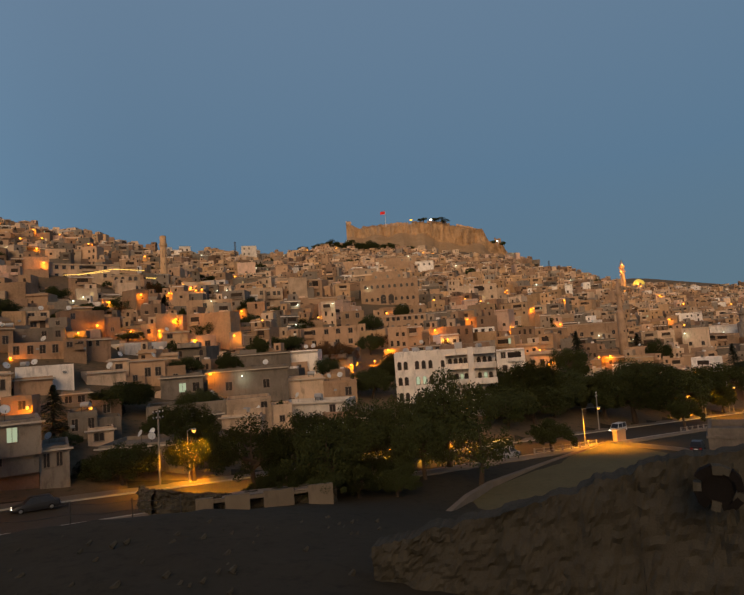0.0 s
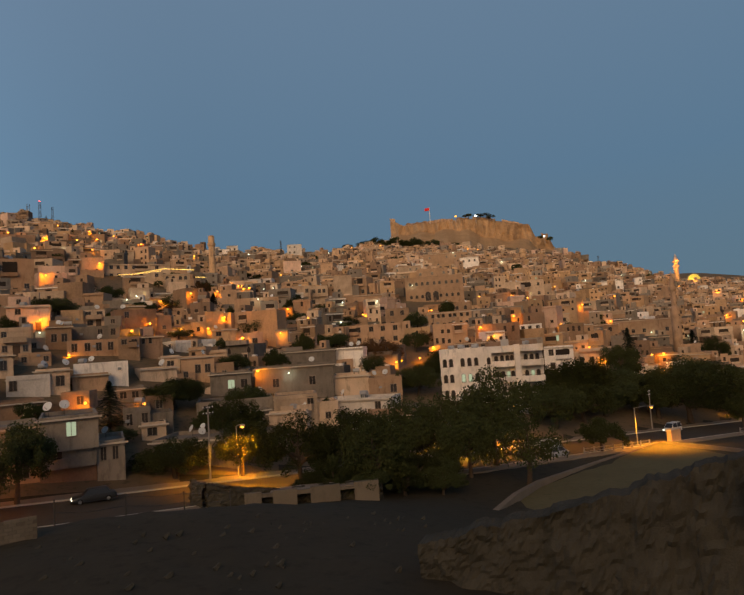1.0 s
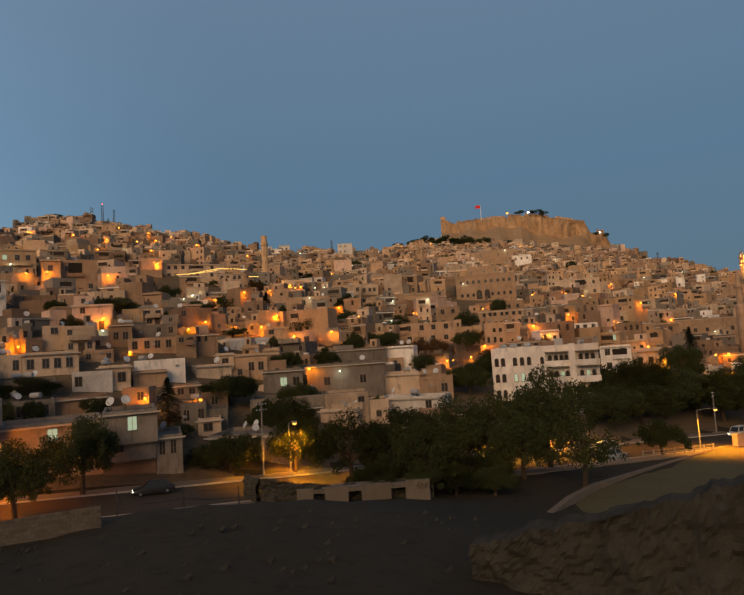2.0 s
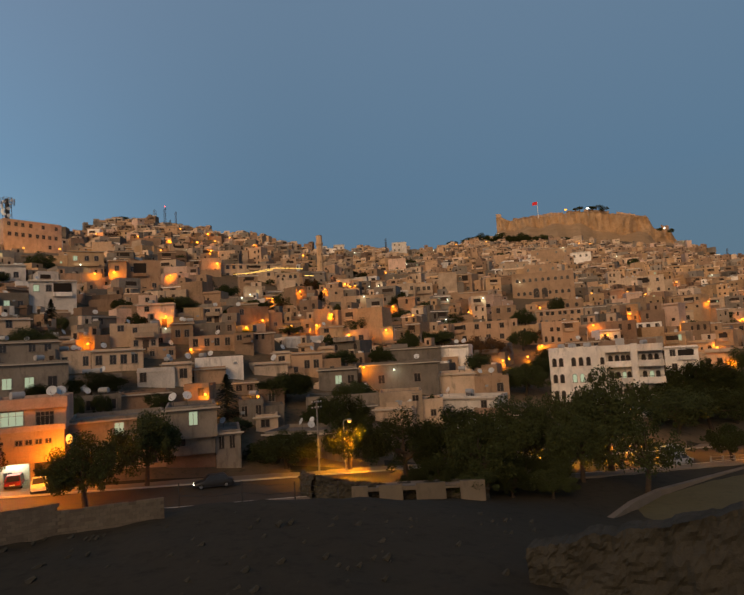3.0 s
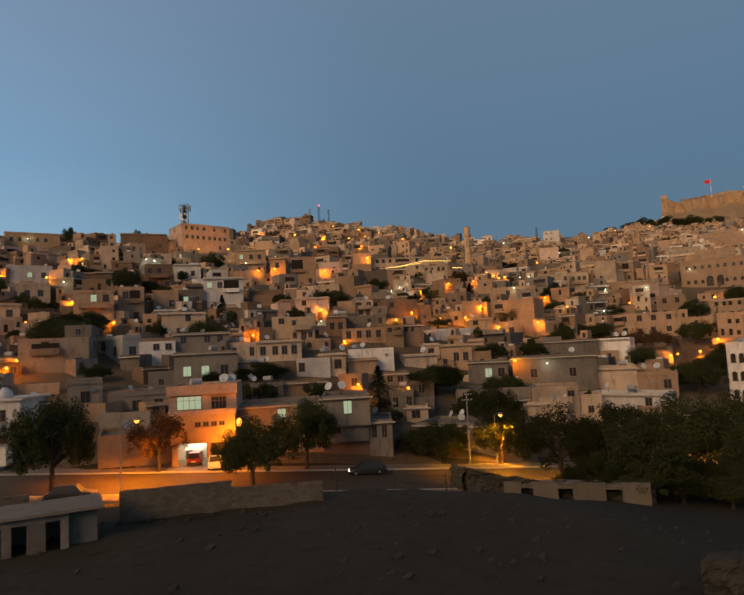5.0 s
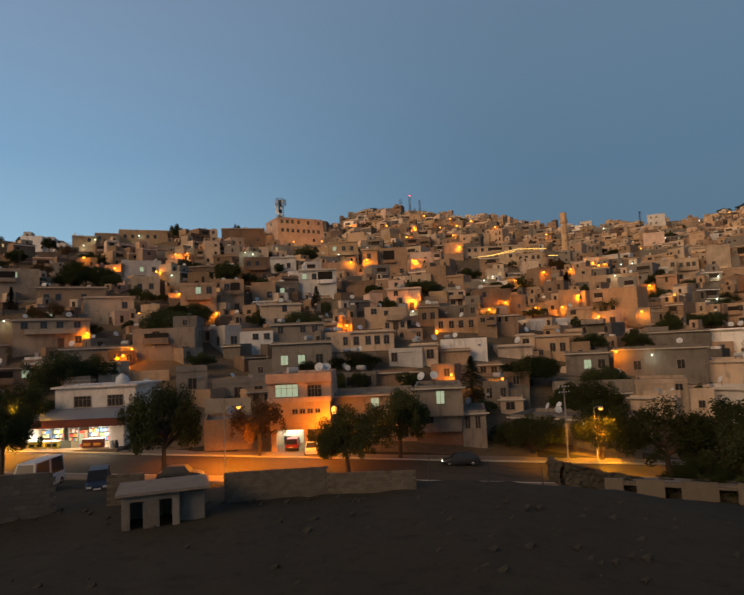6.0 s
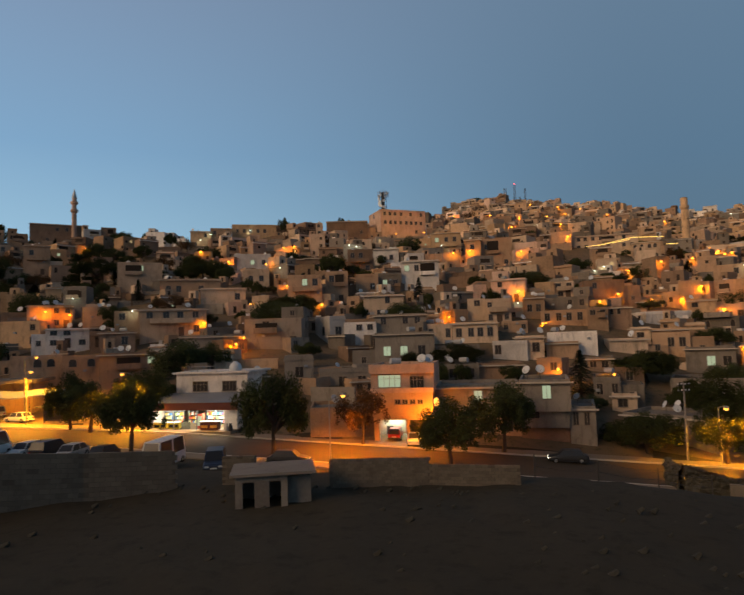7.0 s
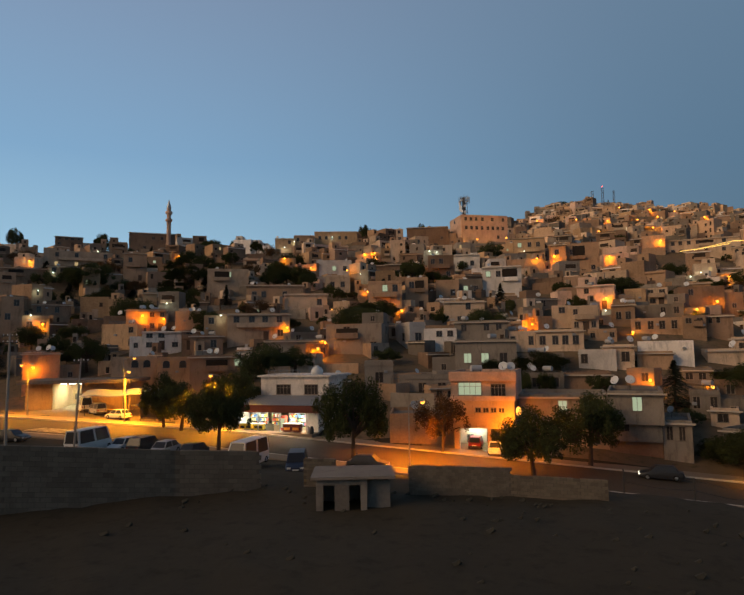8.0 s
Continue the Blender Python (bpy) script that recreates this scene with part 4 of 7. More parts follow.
def lattice_mast(x, y, z, h, wide, label, drums=0, red=False, category="radio mast"):
    root = thing("radio_mast", x, y, z, 10, label, category, "masts")
    s = Soup()
    levels = max(3, int(h / (wide * 1.3)))
    for sx, sy in ((-1, -1), (1, -1), (1, 1), (-1, 1)):
        s = Soup()
        s.tube((sx * wide / 2, sy * wide / 2, -2), (sx * wide / 2 * 0.8, sy * wide / 2 * 0.8, h), 0.09, 0.08, 5)
        s.make("leg", [M_DARKMETAL], root)
    s = Soup()
    for k in range(levels):
        z0, z1 = h * k / levels, h * (k + 1) / levels
        w = wide / 2 * 0.92
        for a, b in (((-w, -w), (w, -w)), ((w, -w), (w, w)), ((w, w), (-w, w)), ((-w, w), (-w, -w))):
            s.tube((*a, z0), (*b, z1), 0.05, 0.05, 4, cap=False)
            s.tube((*a, z1), (*b, z1), 0.05, 0.05, 4, cap=False)
    s.make("bracing", [M_DARKMETAL], root)
    rng = random.Random(int(x))
    for k in range(drums):
        s = Soup()
        a = rng.uniform(-2.9, -0.2)
        zz = h * (0.25 + 0.7 * k / max(1, drums))
        r = rng.choice((0.4, 0.55, 0.7))
        c = Vector((math.cos(a), math.sin(a), 0))
        s.tube(c * wide * 0.55 + Vector((0, 0, zz)), c * (wide * 0.55 + 0.5) + Vector((0, 0, zz)), r, r, 12)
        s.make("drum_antenna", [M_DISH], root)
    for k in range(drums // 2):
        s = Soup()
        a = -2.6 + k * 0.6
        c = Vector((math.cos(a), math.sin(a), 0)) * wide * 0.75
        s.box(c.x - 0.15, c.y - 0.1, h * 0.72, c.x + 0.15, c.y + 0.1, h * 0.98)
        s.make("panel_antenna", [M_METAL], root)
    if drums > 5:
        s = Soup()
        s.tube((0, 0, -1), (0, 0, h * 0.97), wide * 0.24, wide * 0.24, 8)
        s.make("cable_core", [M_DARKMETAL], root)
    s = Soup()
    s.tube((0, 0, h - 0.2), (0, 0, h + wide * 0.4), 0.05, 0.03, 5)
    s.make("rod", [M_DARKMETAL], root)
    if red:
        s = Soup()
        s.lathe(0, 0, [(0.1, h + wide * 0.4), (0.5, h + wide * 0.4 + 0.4), (0.1, h + wide * 0.4 + 0.9)], 8)
        s.make("beacon", [glow("red_beacon", (1.0, 0.05, 0.03), 6)], root, "glowing red beacon")
    return root


lattice_mast(*polar(9.15, 307), 80.0, 11.8, 3.8, "dark lattice telecom tower with white drum antennas", 16)
lattice_mast(*polar(-2.49, 505), 122.0, 16.0, 1.9, "thin dark lattice radio mast on the hilltop", 3)
lattice_mast(*polar(-3.35, 503), 122.0, 17.5, 1.6, "thin dark lattice radio mast with a red beacon", 1, True)
lattice_mast(*polar(-4.29, 500), 120.0, 15.5, 1.2, "thin dark lattice radio mast on the hilltop", 0)
lattice_mast(*polar(-3.8, 510), 122.0, 9.0, 0.9, "thin dark lattice radio mast on the hilltop", 0)
lattice_mast(*polar(-23.88, 500), 93.0, 15.0, 1.1, "thin pale lattice mast between houses", 0)
lattice_mast(*polar(-53.2, 660), 82.0, 10.0, 1.2, "pale lattice mast between distant houses", 0)


def flag_pole():
    x, y = polar(-38.35, 772)
    z = EYE + 772 * math.tan(radians(11.6))
    root = thing("flag_pole", x, y, z, -38, "white pole with a red flag on the castle rock", "flag")
    s = Soup()
    s.tube((0, 0, -4), (0, 0, 17), 0.35, 0.2, 8)
    s.make("pole", [M_DISH], root)
    s = Soup()
    for k in range(8):
        x0, x1 = 0.2 + k * 0.75, 0.2 + (k + 1) * 0.75
        d0, d1 = 0.4 * math.sin(k * 0.9), 0.4 * math.sin((k + 1) * 0.9)
        s.quad((-x0, d0, 13 - 0.05 * k), (-x1, d1, 13 - 0.05 * k), (-x1, d1, 17 - 0.1 * k), (-x0, d0, 17 - 0.1 * k))
        s.quad((-x0, d0 + 0.05, 17 - 0.1 * k), (-x1, d1 + 0.05, 17 - 0.1 * k), (-x1, d1 + 0.05, 13 - 0.05 * k), (-x0, d0 + 0.05, 13 - 0.05 * k))
    s.make("flag", [material("red_cloth", (0.62, 0.03, 0.03), 0.8, 0.15, 1, 5, 0)], root, "red cloth flag")
    for b, e, c, st, r in ((-42.69, 11.72, (0.95, 1.0, 0.85), 4, 1.6), (-40.79, 11.85, (1.0, 0.36, 0.03), 2.5, 1.5), (-48.75, 9.15, (0.95, 1.0, 0.9), 3, 1.0)):
        x, y = polar(b, 756)
        t = thing("floodlight", x, y, EYE + 756 * math.tan(radians(e)) - 5.2, 0, "floodlight on the brink of the castle rock", "floodlight")
        s = Soup()
        s.tube((0, 0, -5), (0, 0, 3), 0.2, 0.15, 6)
        s.make("post", [M_METAL], t)
        s = Soup()
        s.lathe(0, 0, [(0.2, 3), (r, 3.6), (r, 4.6), (0.2, 5.2)], 10)
        s.make("lamp_head", [glow("floodlight_glow", c, st)], t)


flag_pole()


def tower_light(x, y, z, power, label):
    t = thing("floodlight", x, y, z, 0, label, "floodlight")
    s = Soup()
    s.tube((0, 0, -3), (0, 0, 1.2), 0.1, 0.08, 6)
    s.make("post", [M_DARKMETAL], t)
    s = Soup()
    s.box(-0.4, -0.3, 1.2, 0.4, 0.3, 1.8, bottom=True)
    s.make("lamp_head", [M_LAMP], t)
    bulb_light(t, (0, 0, 2.6), power, (1.0, 0.42, 0.08))


for b_, d_, z_, p_ in ((-59.15, 631, 66.0, 5000), (-59.5, 631, 74.0, 5000), (-46.55, 552, 80.0, 6000), (-60.3, 632, 56.0, 4000)):
    tower_light(*polar(b_, d_), z_, p_, "orange floodlight at the foot of a minaret")
for b_ in (5.3, 8.0):
    tower_light(*polar(b_, 277), 62.5, 3000, "orange floodlight before the large plain block")


def light_string(points, label):
    root = thing("light_string", *points[0], 0, label, "string lights")
    s = Soup()
    for p, q in zip(points, points[1:]):
        s.tube(Vector(p) - Vector(points[0]), Vector(q) - Vector(points[0]), 0.05, 0.05, 5)
        for k in range(14):     # the single bulbs on the cord
            c = Vector(p).lerp(Vector(q), k / 14) - Vector(points[0])
            s.lathe(c.x, c.y, [(0.05, c.z - 0.24), (0.16, c.z - 0.12), (0.05, c.z)], 6)
    s.make("cord", [glow("string_light", (1.0, 0.62, 0.14), 2.0)], root, "glowing yellow light cord")


def at(b, d, e):
    return (*polar(b, d), EYE + d * math.tan(radians(e)))


light_string([at(-9.3, 258, 7.95), at(-11.2, 257, 8.05), at(-13.0, 256, 8.25)], "yellow string lights along a roof edge")
light_string([at(-10.4, 254, 7.95), at(-12.0, 253, 8.25), at(-13.4, 252, 8.45)], "yellow string lights along a roof edge")
light_string([at(-13.3, 252, 8.42), at(-14.5, 252, 8.35), at(-15.8, 252, 8.25)], "warm lights along a terrace roof")
light_string([at(-15.9, 262, 7.6), at(-16.8, 262, 7.55)], "white lights along a low roof")

# ---- lamps and trees: how they are made ----
SODIUM, STREET, COOL = (1.0, 0.26, 0.0), (1.0, 0.38, 0.01), (0.85, 1.0, 0.75)


def lane_bulb(root, q, far, kind, power):
    """The glowing glass of a lamp at q, with its light."""
    # the glass swells with distance: the lamp's glare is put into its size
    r = (0.13 + 0.0011 * far) * (1.0 if kind == "sodium" else 0.6)
    s = Soup()
    s.lathe(q[0], q[1], [(r * 0.3, q[2] - r), (r * 0.9, q[2] - 0.5 * r), (r, q[2]), (r * 0.7, q[2] + 0.18)], 8)
    s.make("bulb", [M_LAMP if kind == "sodium" else M_WHITELAMP], root, "glowing lamp bulb")
    bulb_light(root, (q[0], q[1] - 0.2, q[2] - r - 0.2), (600 if kind == "sodium" else 60) * power, SODIUM if kind == "sodium" else COOL)


def lane_lamp(x, y, z, turn, kind, power=1.0):
    """A lamp on a bracket that is fixed to a house wall at x, y, z; turn: the way the wall looks."""
    root = thing("wall_lamp", x, y, z, turn, "orange sodium lamp on a bracket on a house wall" if kind == "sodium" else "white lamp on a bracket on a house wall", "wall lamp", "hillside lamps")
    s = Soup()
    s.tube((0, 0.1, 0.05), (0, -0.95, 0.42), 0.04, 0.035, 5)
    s.tube((0, 0.1, -0.35), (0, -0.45, 0.22), 0.025, 0.025, 4)
    s.make("bracket", [M_DARKMETAL], root)
    s = Soup()
    s.box(-0.17, -1.3, 0.3, 0.17, -0.75, 0.42, bottom=True)
    s.make("hood", [M_POLE], root)
    lane_bulb(root, (0, -1.05, 0.1), math.hypot(x, y), kind, power)


def post_lamp(x, y, z, h, turn, kind, power=1.0):
    """A lamp on a thin post, h high, that stands in a lane."""
    root = thing("street_lamp", x, y, z, turn, "orange sodium street lamp on a thin post" if kind == "sodium" else "white lamp on a thin post", "street lamp", "hillside lamps")
    s = Soup()
    s.tube((0, 0.9, -1), (0, 0.9, h + 0.3), 0.07, 0.05, 6)
    s.make("post", [M_POLE], root)
    s = Soup()
    s.tube((0, 0.9, h + 0.25), (0, 0.1, h + 0.3), 0.04, 0.04, 5)
    s.box(-0.2, -0.3, h + 0.2, 0.2, 0.3, h + 0.34, bottom=True)
    s.make("arm", [M_POLE], root)
    lane_bulb(root, (0, 0, h), math.hypot(x, y), kind, power)


def leaf_cloud(s, rng, lobes, count, size):
    """Small leaf-shaped quads, most of them near the skin of each lobe."""
    total = sum(l[3] ** 2 for l in lobes)
    for cx, cy, cz, r in lobes:
        for _ in range(int(count * r * r / total)):
            d = Vector((rng.gauss(0, 1), rng.gauss(0, 1), rng.gauss(0, 1))).normalized()
            k = r * rng.uniform(0.3, 1.22) ** 0.8
            p = Vector((cx + d.x * k, cy + d.y * k, cz + d.z * k * 0.62))
            u = Vector((rng.gauss(0, 1), rng.gauss(0, 1), rng.gauss(0, 0.6))).normalized()
            w = u.orthogonal().normalized()
            k = size * rng.uniform(0.6, 1.4)
            s.quad(p - u * k, p - w * k * 0.5, p + u * k, p + w * k * 0.5)


def make_tree(kind, seed):
    rng = random.Random(seed)
    words = {"leaf": "dark green broad-leaved tree with a dense uneven crown", "dry": "autumn-brown tree with thin foliage", "thin": "young tree with sparse leaves and visible limbs", "pine": "dark conifer with drooping branches"}
    root = thing("tree", 0, 0, -500, 0, words[kind], "tree", "trees")
    t, c = Soup(), Soup()
    if kind == "pine":
        t.tube((0, 0, -0.05), (0, 0, 0.95), 0.07, 0.01, 7)
        for k in range(230):
            z = 0.08 + 0.9 * (k / 230) ** 0.9
            a = rng.uniform(0, 6.28)
            reach = (1.0 - z) * rng.uniform(0.65, 1.1) + 0.04
            for q in range(9):
                f = (q + rng.random()) / 9
                p = Vector((math.cos(a) * reach * f, math.sin(a) * reach * f, z - 0.07 * f * f + rng.uniform(-0.012, 0.012)))
                u = Vector((math.cos(a + rng.uniform(-1, 1)), math.sin(a + rng.uniform(-1, 1)), rng.uniform(-0.25, 0.05)))
                w = Vector((-u.y, u.x, 0.1))
                k2 = 0.075
                c.quad(p - u * k2, p - w * k2 * 0.4, p + u * k2, p + w * k2 * 0.4)
        t.make("trunk", [M_BARK], root)
        c.make("crown", [M_PINE], root)
        return root
    lobes = []
    for k in range(4):
        t.tube((0.02 * k, 0, -0.03 + 0.1 * k), (0.02 * (k + 1), 0.01, -0.03 + 0.1 * (k + 1)), 0.075 - 0.008 * k, 0.075 - 0.008 * (k + 1), 8, cap=False)
    n = 9 if kind != "thin" else 7
    for k in range(n):
        a = 2 * math.pi * k / n + rng.uniform(-0.4, 0.4)
        ro = rng.uniform(0.4, 0.78) if k else 0.05
        z = rng.uniform(0.45, 0.78) if k else 0.84
        tip = Vector((ro * math.cos(a), ro * math.sin(a), z))
        fork = Vector((0.06, 0.01, 0.28 + 0.02 * k))
        midp = fork.lerp(tip, 0.5) + Vector((rng.uniform(-0.05, 0.05), rng.uniform(-0.05, 0.05), 0.04))
        t.tube(fork, midp, 0.035, 0.022, 6, cap=False)
        t.tube(midp, tip, 0.022, 0.008, 5, cap=False)
        lobes.append((*tip, rng.uniform(0.22, 0.36)))
    for k in range(7):
        a = rng.uniform(0, 6.28)
        ro = rng.uniform(0.3, 0.8)
        lobes.append((ro * math.cos(a), ro * math.sin(a), rng.uniform(0.4, 0.94 - 0.3 * ro), rng.uniform(0.12, 0.24)))
    for k in range(26):     # loose sprays that break the outline
        a = rng.uniform(0, 6.28)
        ro = rng.uniform(0.55, 1.0)
        lobes.append((ro * math.cos(a), ro * math.sin(a), rng.uniform(0.3, 1.05 - 0.35 * ro), rng.uniform(0.06, 0.15)))
    leaf_cloud(c, rng, lobes, {"leaf": 17000, "dry": 6500, "thin": 3600}[kind], {"leaf": 0.021, "dry": 0.024, "thin": 0.024}[kind])
    t.make("trunk", [M_BARK], root)
    c.make("crown", [M_DRYLEAF if kind == "dry" else M_LEAF], root)
    return root


TREES = {}


def tree(x, y, h, r, kind, z):
    """A copy of one of the grown trees, h high, with a crown of radius r."""
    rng = random.Random(int(x * 7 + y * 13))
    pool = TREES.setdefault(kind, [])
    want = {"leaf": 5, "dry": 2, "thin": 1, "pine": 2}[kind]
    g = ground_z(x, y)
    if g - 0.4 < z < g + 8:
        h, z = h + (z - g) + 0.1, g - 0.1
    m = pose(x, y, z, 0, 0, rng.uniform(0, 360)) @ Matrix.Diagonal((r, r, h, 1))
    if len(pool) < want:
        pool.append(make_tree(kind, 40 + 10 * len(pool) + len(kind)))
        pool[-1].matrix_basis = m
        return pool[-1]
    ob = rng.choice(pool)
    keep = ob.matrix_basis.copy()
    made = copy_thing(ob, pose(0, 0, 0))
    made.matrix_basis = m
    ob.matrix_basis = keep
    return made


# ---- trees ----
tree(-38.7, 60.7, 8.1, 3.6, "leaf", 2.9)
tree(-23.1, 62.9, 9.0, 4.0, "leaf", 2.0)
tree(-15.4, 73.4, 6.7, 3.3, "dry", 2.0)
tree(-4.2, 65.9, 6.8, 3.9, "leaf", 0.7)
tree(1.6, 74.0, 8.2, 4.1, "leaf", 0.8)
tree(18.6, 77.8, 5.2, 4.6, "leaf", -0.4)
tree(26.4, 75.5, 7.5, 4.0, "leaf", -1.1)
tree(30.0, 65.5, 7.8, 5.4, "leaf", -1.1)
tree(36.8, 66.5, 9.3, 5.7, "leaf", -2.2)
tree(44.9, 66.2, 10.0, 5.7, "leaf", -3.2)
tree(53.3, 67.5, 10.7, 5.8, "leaf", -3.9)
tree(57.0, 61.7, 12.3, 6.3, "leaf", -2.8)
tree(52.7, 52.0, 8.5, 5.0, "thin", -3.6)
tree(34.2, 56.4, 5.5, 4.4, "leaf", 0.9)
tree(49.2, 58.0, 7.7, 4.2, "leaf", -2.3)
tree(106.9, 89.6, 10.5, 8.3, "leaf", -2.4)
tree(78.8, 61.6, 5.5, 3.8, "leaf", -4.6)
tree(160.8, 112.9, 14.5, 6.4, "pine", 0.4)
tree(153.5, 111.0, 9.5, 5.5, "leaf", 0.4)
tree(129.6, 77.4, 11.2, 10.1, "leaf", -7.5)
tree(126.5, 64.6, 7.5, 3.7, "leaf", -7.6)
tree(223.9, 120.9, 12.2, 5.5, "leaf", -2.3)
tree(249.0, 105.7, 12.3, 6.4, "pine", -6.3)
tree(169.3, 75.7, 7.5, 4.0, "leaf", -10.0)
tree(110.6, 85.0, 8.3, 7.7, "leaf", -4.2)
tree(128.3, 86.1, 7.9, 7.3, "leaf", -5.3)
tree(96.0, 86.9, 7.8, 4.6, "leaf", -2.5)
tree(166.8, 87.7, 7.9, 6.7, "leaf", -7.4)
tree(14.1, 97.0, 8.1, 4.6, "pine", 3.9)
tree(-215.0, 235.7, 5.7, 5.3, "leaf", 67.6)
tree(-230.9, 199.8, 6.8, 3.6, "leaf", 64.0)
tree(-168.4, 158.8, 6.0, 5.5, "leaf", 37.4)
tree(-154.8, 162.6, 9.3, 8.4, "leaf", 36.0)
tree(-145.3, 169.1, 3.3, 4.4, "leaf", 36.4)
tree(-127.1, 180.8, 7.1, 8.7, "leaf", 38.0)
tree(-88.0, 131.3, 4.6, 3.7, "leaf", 20.5)
tree(-78.8, 175.1, 5.7, 3.2, "leaf", 33.5)
tree(-94.5, 279.3, 3.8, 3.0, "leaf", 72.5)
tree(-71.5, 299.7, 2.5, 2.9, "leaf", 76.9)
tree(-45.0, 132.0, 5.2, 6.1, "leaf", 19.9)
tree(-41.5, 131.6, 4.4, 3.8, "leaf", 19.2)
tree(-19.0, 133.7, 5.2, 4.0, "leaf", 17.1)
tree(-1.5, 172.5, 3.7, 2.9, "leaf", 28.2)
tree(9.3, 171.7, 4.7, 5.4, "leaf", 27.3)
tree(25.6, 163.0, 4.2, 2.9, "leaf", 23.9)
tree(-193.0, 243.3, 6.3, 3.7, "pine", 60.7)
tree(-93.2, 194.9, 5.2, 2.6, "leaf", 39.7)
tree(-168.0, 256.3, 3.6, 4.8, "leaf", 66.9)
tree(-150.3, 251.5, 3.0, 4.6, "leaf", 66.0)
tree(-163.7, 177.5, 4.4, 5.7, "leaf", 41.6)
tree(-140.7, 188.2, 4.5, 4.6, "leaf", 41.5)
tree(115.9, 303.6, 6.3, 7.7, "leaf", 52.0)
tree(126.8, 311.1, 5.2, 6.6, "leaf", 53.8)
tree(100.2, 305.0, 7.6, 2.0, "pine", 52.1)
tree(39.5, 156.1, 2.8, 4.1, "leaf", 19.4)
tree(57.0, 254.2, 3.1, 2.1, "leaf", 44.7)
tree(84.3, 153.3, 4.8, 3.3, "leaf", 13.8)
tree(85.2, 137.2, 6.5, 5.7, "dry", 10.0)
tree(112.6, 150.0, 4.7, 4.6, "dry", 13.4)
tree(90.9, 120.0, 3.2, 3.8, "leaf", 6.4)
tree(322.8, 311.3, 9.2, 4.3, "leaf", 59.1)
tree(250.0, 192.5, 4.5, 7.5, "leaf", 18.6)
tree(372.0, 214.6, 5.3, 7.1, "leaf", 20.4)
tree(127.2, 215.2, 4.5, 4.4, "leaf", 28.8)
tree(158.2, 240.0, 3.2, 2.5, "leaf", 35.4)
tree(515.9, 332.9, 11.8, 4.9, "leaf", 53.1)
tree(25.6, 105.4, 5.4, 5.4, "leaf", 6.1)
tree(43.3, 125.2, 4.2, 3.4, "leaf", 10.5)
tree(89.9, 182.0, 4.7, 4.0, "leaf", 21.5)
tree(399.4, 336.8, 5.7, 4.1, "leaf", 66.6)
tree(79.9, 135.7, 4.3, 3.1, "leaf", 9.8)
tree(359.7, 553.4, 8.5, 10.4, "leaf", 126.9)
tree(347.1, 561.4, 8.5, 9.4, "leaf", 123.5)
tree(377.1, 541.7, 8.5, 11.0, "leaf", 125.5)
tree(394.1, 529.4, 8.5, 12.5, "leaf", 123.0)
tree(410.7, 516.7, 8.5, 11.5, "leaf", 119.9)
tree(332.7, 570.0, 6.9, 7.3, "leaf", 123.3)
tree(426.8, 503.5, 6.3, 8.9, "leaf", 116.6)
tree(385.5, 535.7, 7.4, 10.4, "leaf", 121.6)
tree(366.0, 549.2, 7.4, 9.4, "leaf", 122.1)
tree(512.6, 569.2, 4.9, 4.8, "leaf", 170.8)
tree(526.8, 556.1, 4.9, 7.9, "leaf", 168.9)
tree(532.3, 550.8, 5.5, 6.1, "leaf", 165.7)
tree(521.1, 561.4, 3.7, 5.4, "leaf", 170.3)
tree(509.0, 572.5, 3.7, 3.6, "leaf", 170.6)
tree(118.1, 126.4, 7.4, 2.7, "dry", 7.4)
tree(541.3, 438.3, 6.4, 5.0, "leaf", 93.6)
tree(551.4, 430.3, 6.4, 4.4, "leaf", 88.3)
tree(537.2, 389.4, 5.0, 4.7, "leaf", 75.9)
tree(548.8, 473.3, 6.8, 4.0, "leaf", 121.9)
tree(542.9, 482.4, 5.1, 3.4, "leaf", 126.1)
tree(97.0, 86.5, 9.1, 5.7, "leaf", -2.6)
tree(111.2, 90.7, 10.8, 5.4, "leaf", -2.4)
tree(116.7, 89.4, 9.7, 8.1, "leaf", -3.5)
tree(122.9, 86.0, 8.7, 7.3, "leaf", -4.8)
tree(124.7, 81.6, 10.5, 7.0, "leaf", -6.1)
tree(150.7, 91.0, 11.7, 9.0, "leaf", -5.9)
tree(159.7, 90.4, 11.6, 9.7, "leaf", -6.4)
tree(150.8, 78.5, 12.1, 8.5, "leaf", -8.5)
tree(161.4, 78.5, 12.7, 8.2, "leaf", -9.2)
tree(192.6, 84.9, 11.5, 8.4, "leaf", -9.3)
tree(-51.4, 71.4, 5.9, 3.8, "leaf", 4.5)
tree(-55.6, 73.3, 5.8, 3.3, "leaf", 5.2)
tree(-47.9, 78.6, 6.4, 4.4, "leaf", 5.1)
tree(-49.7, 91.4, 5.3, 4.9, "leaf", 10.5)
tree(-45.9, 95.6, 4.8, 3.4, "leaf", 9.8)
tree(29.6, 87.1, 4.8, 4.4, "leaf", 3.8)
tree(18.3, 82.0, 4.4, 5.0, "leaf", -0.8)
tree(-5.6, 105.9, 4.5, 5.0, "leaf", 9.1)
tree(-43.3, 121.5, 6.6, 5.6, "leaf", 16.8)
tree(-43.3, 139.4, 4.3, 4.0, "leaf", 21.8)
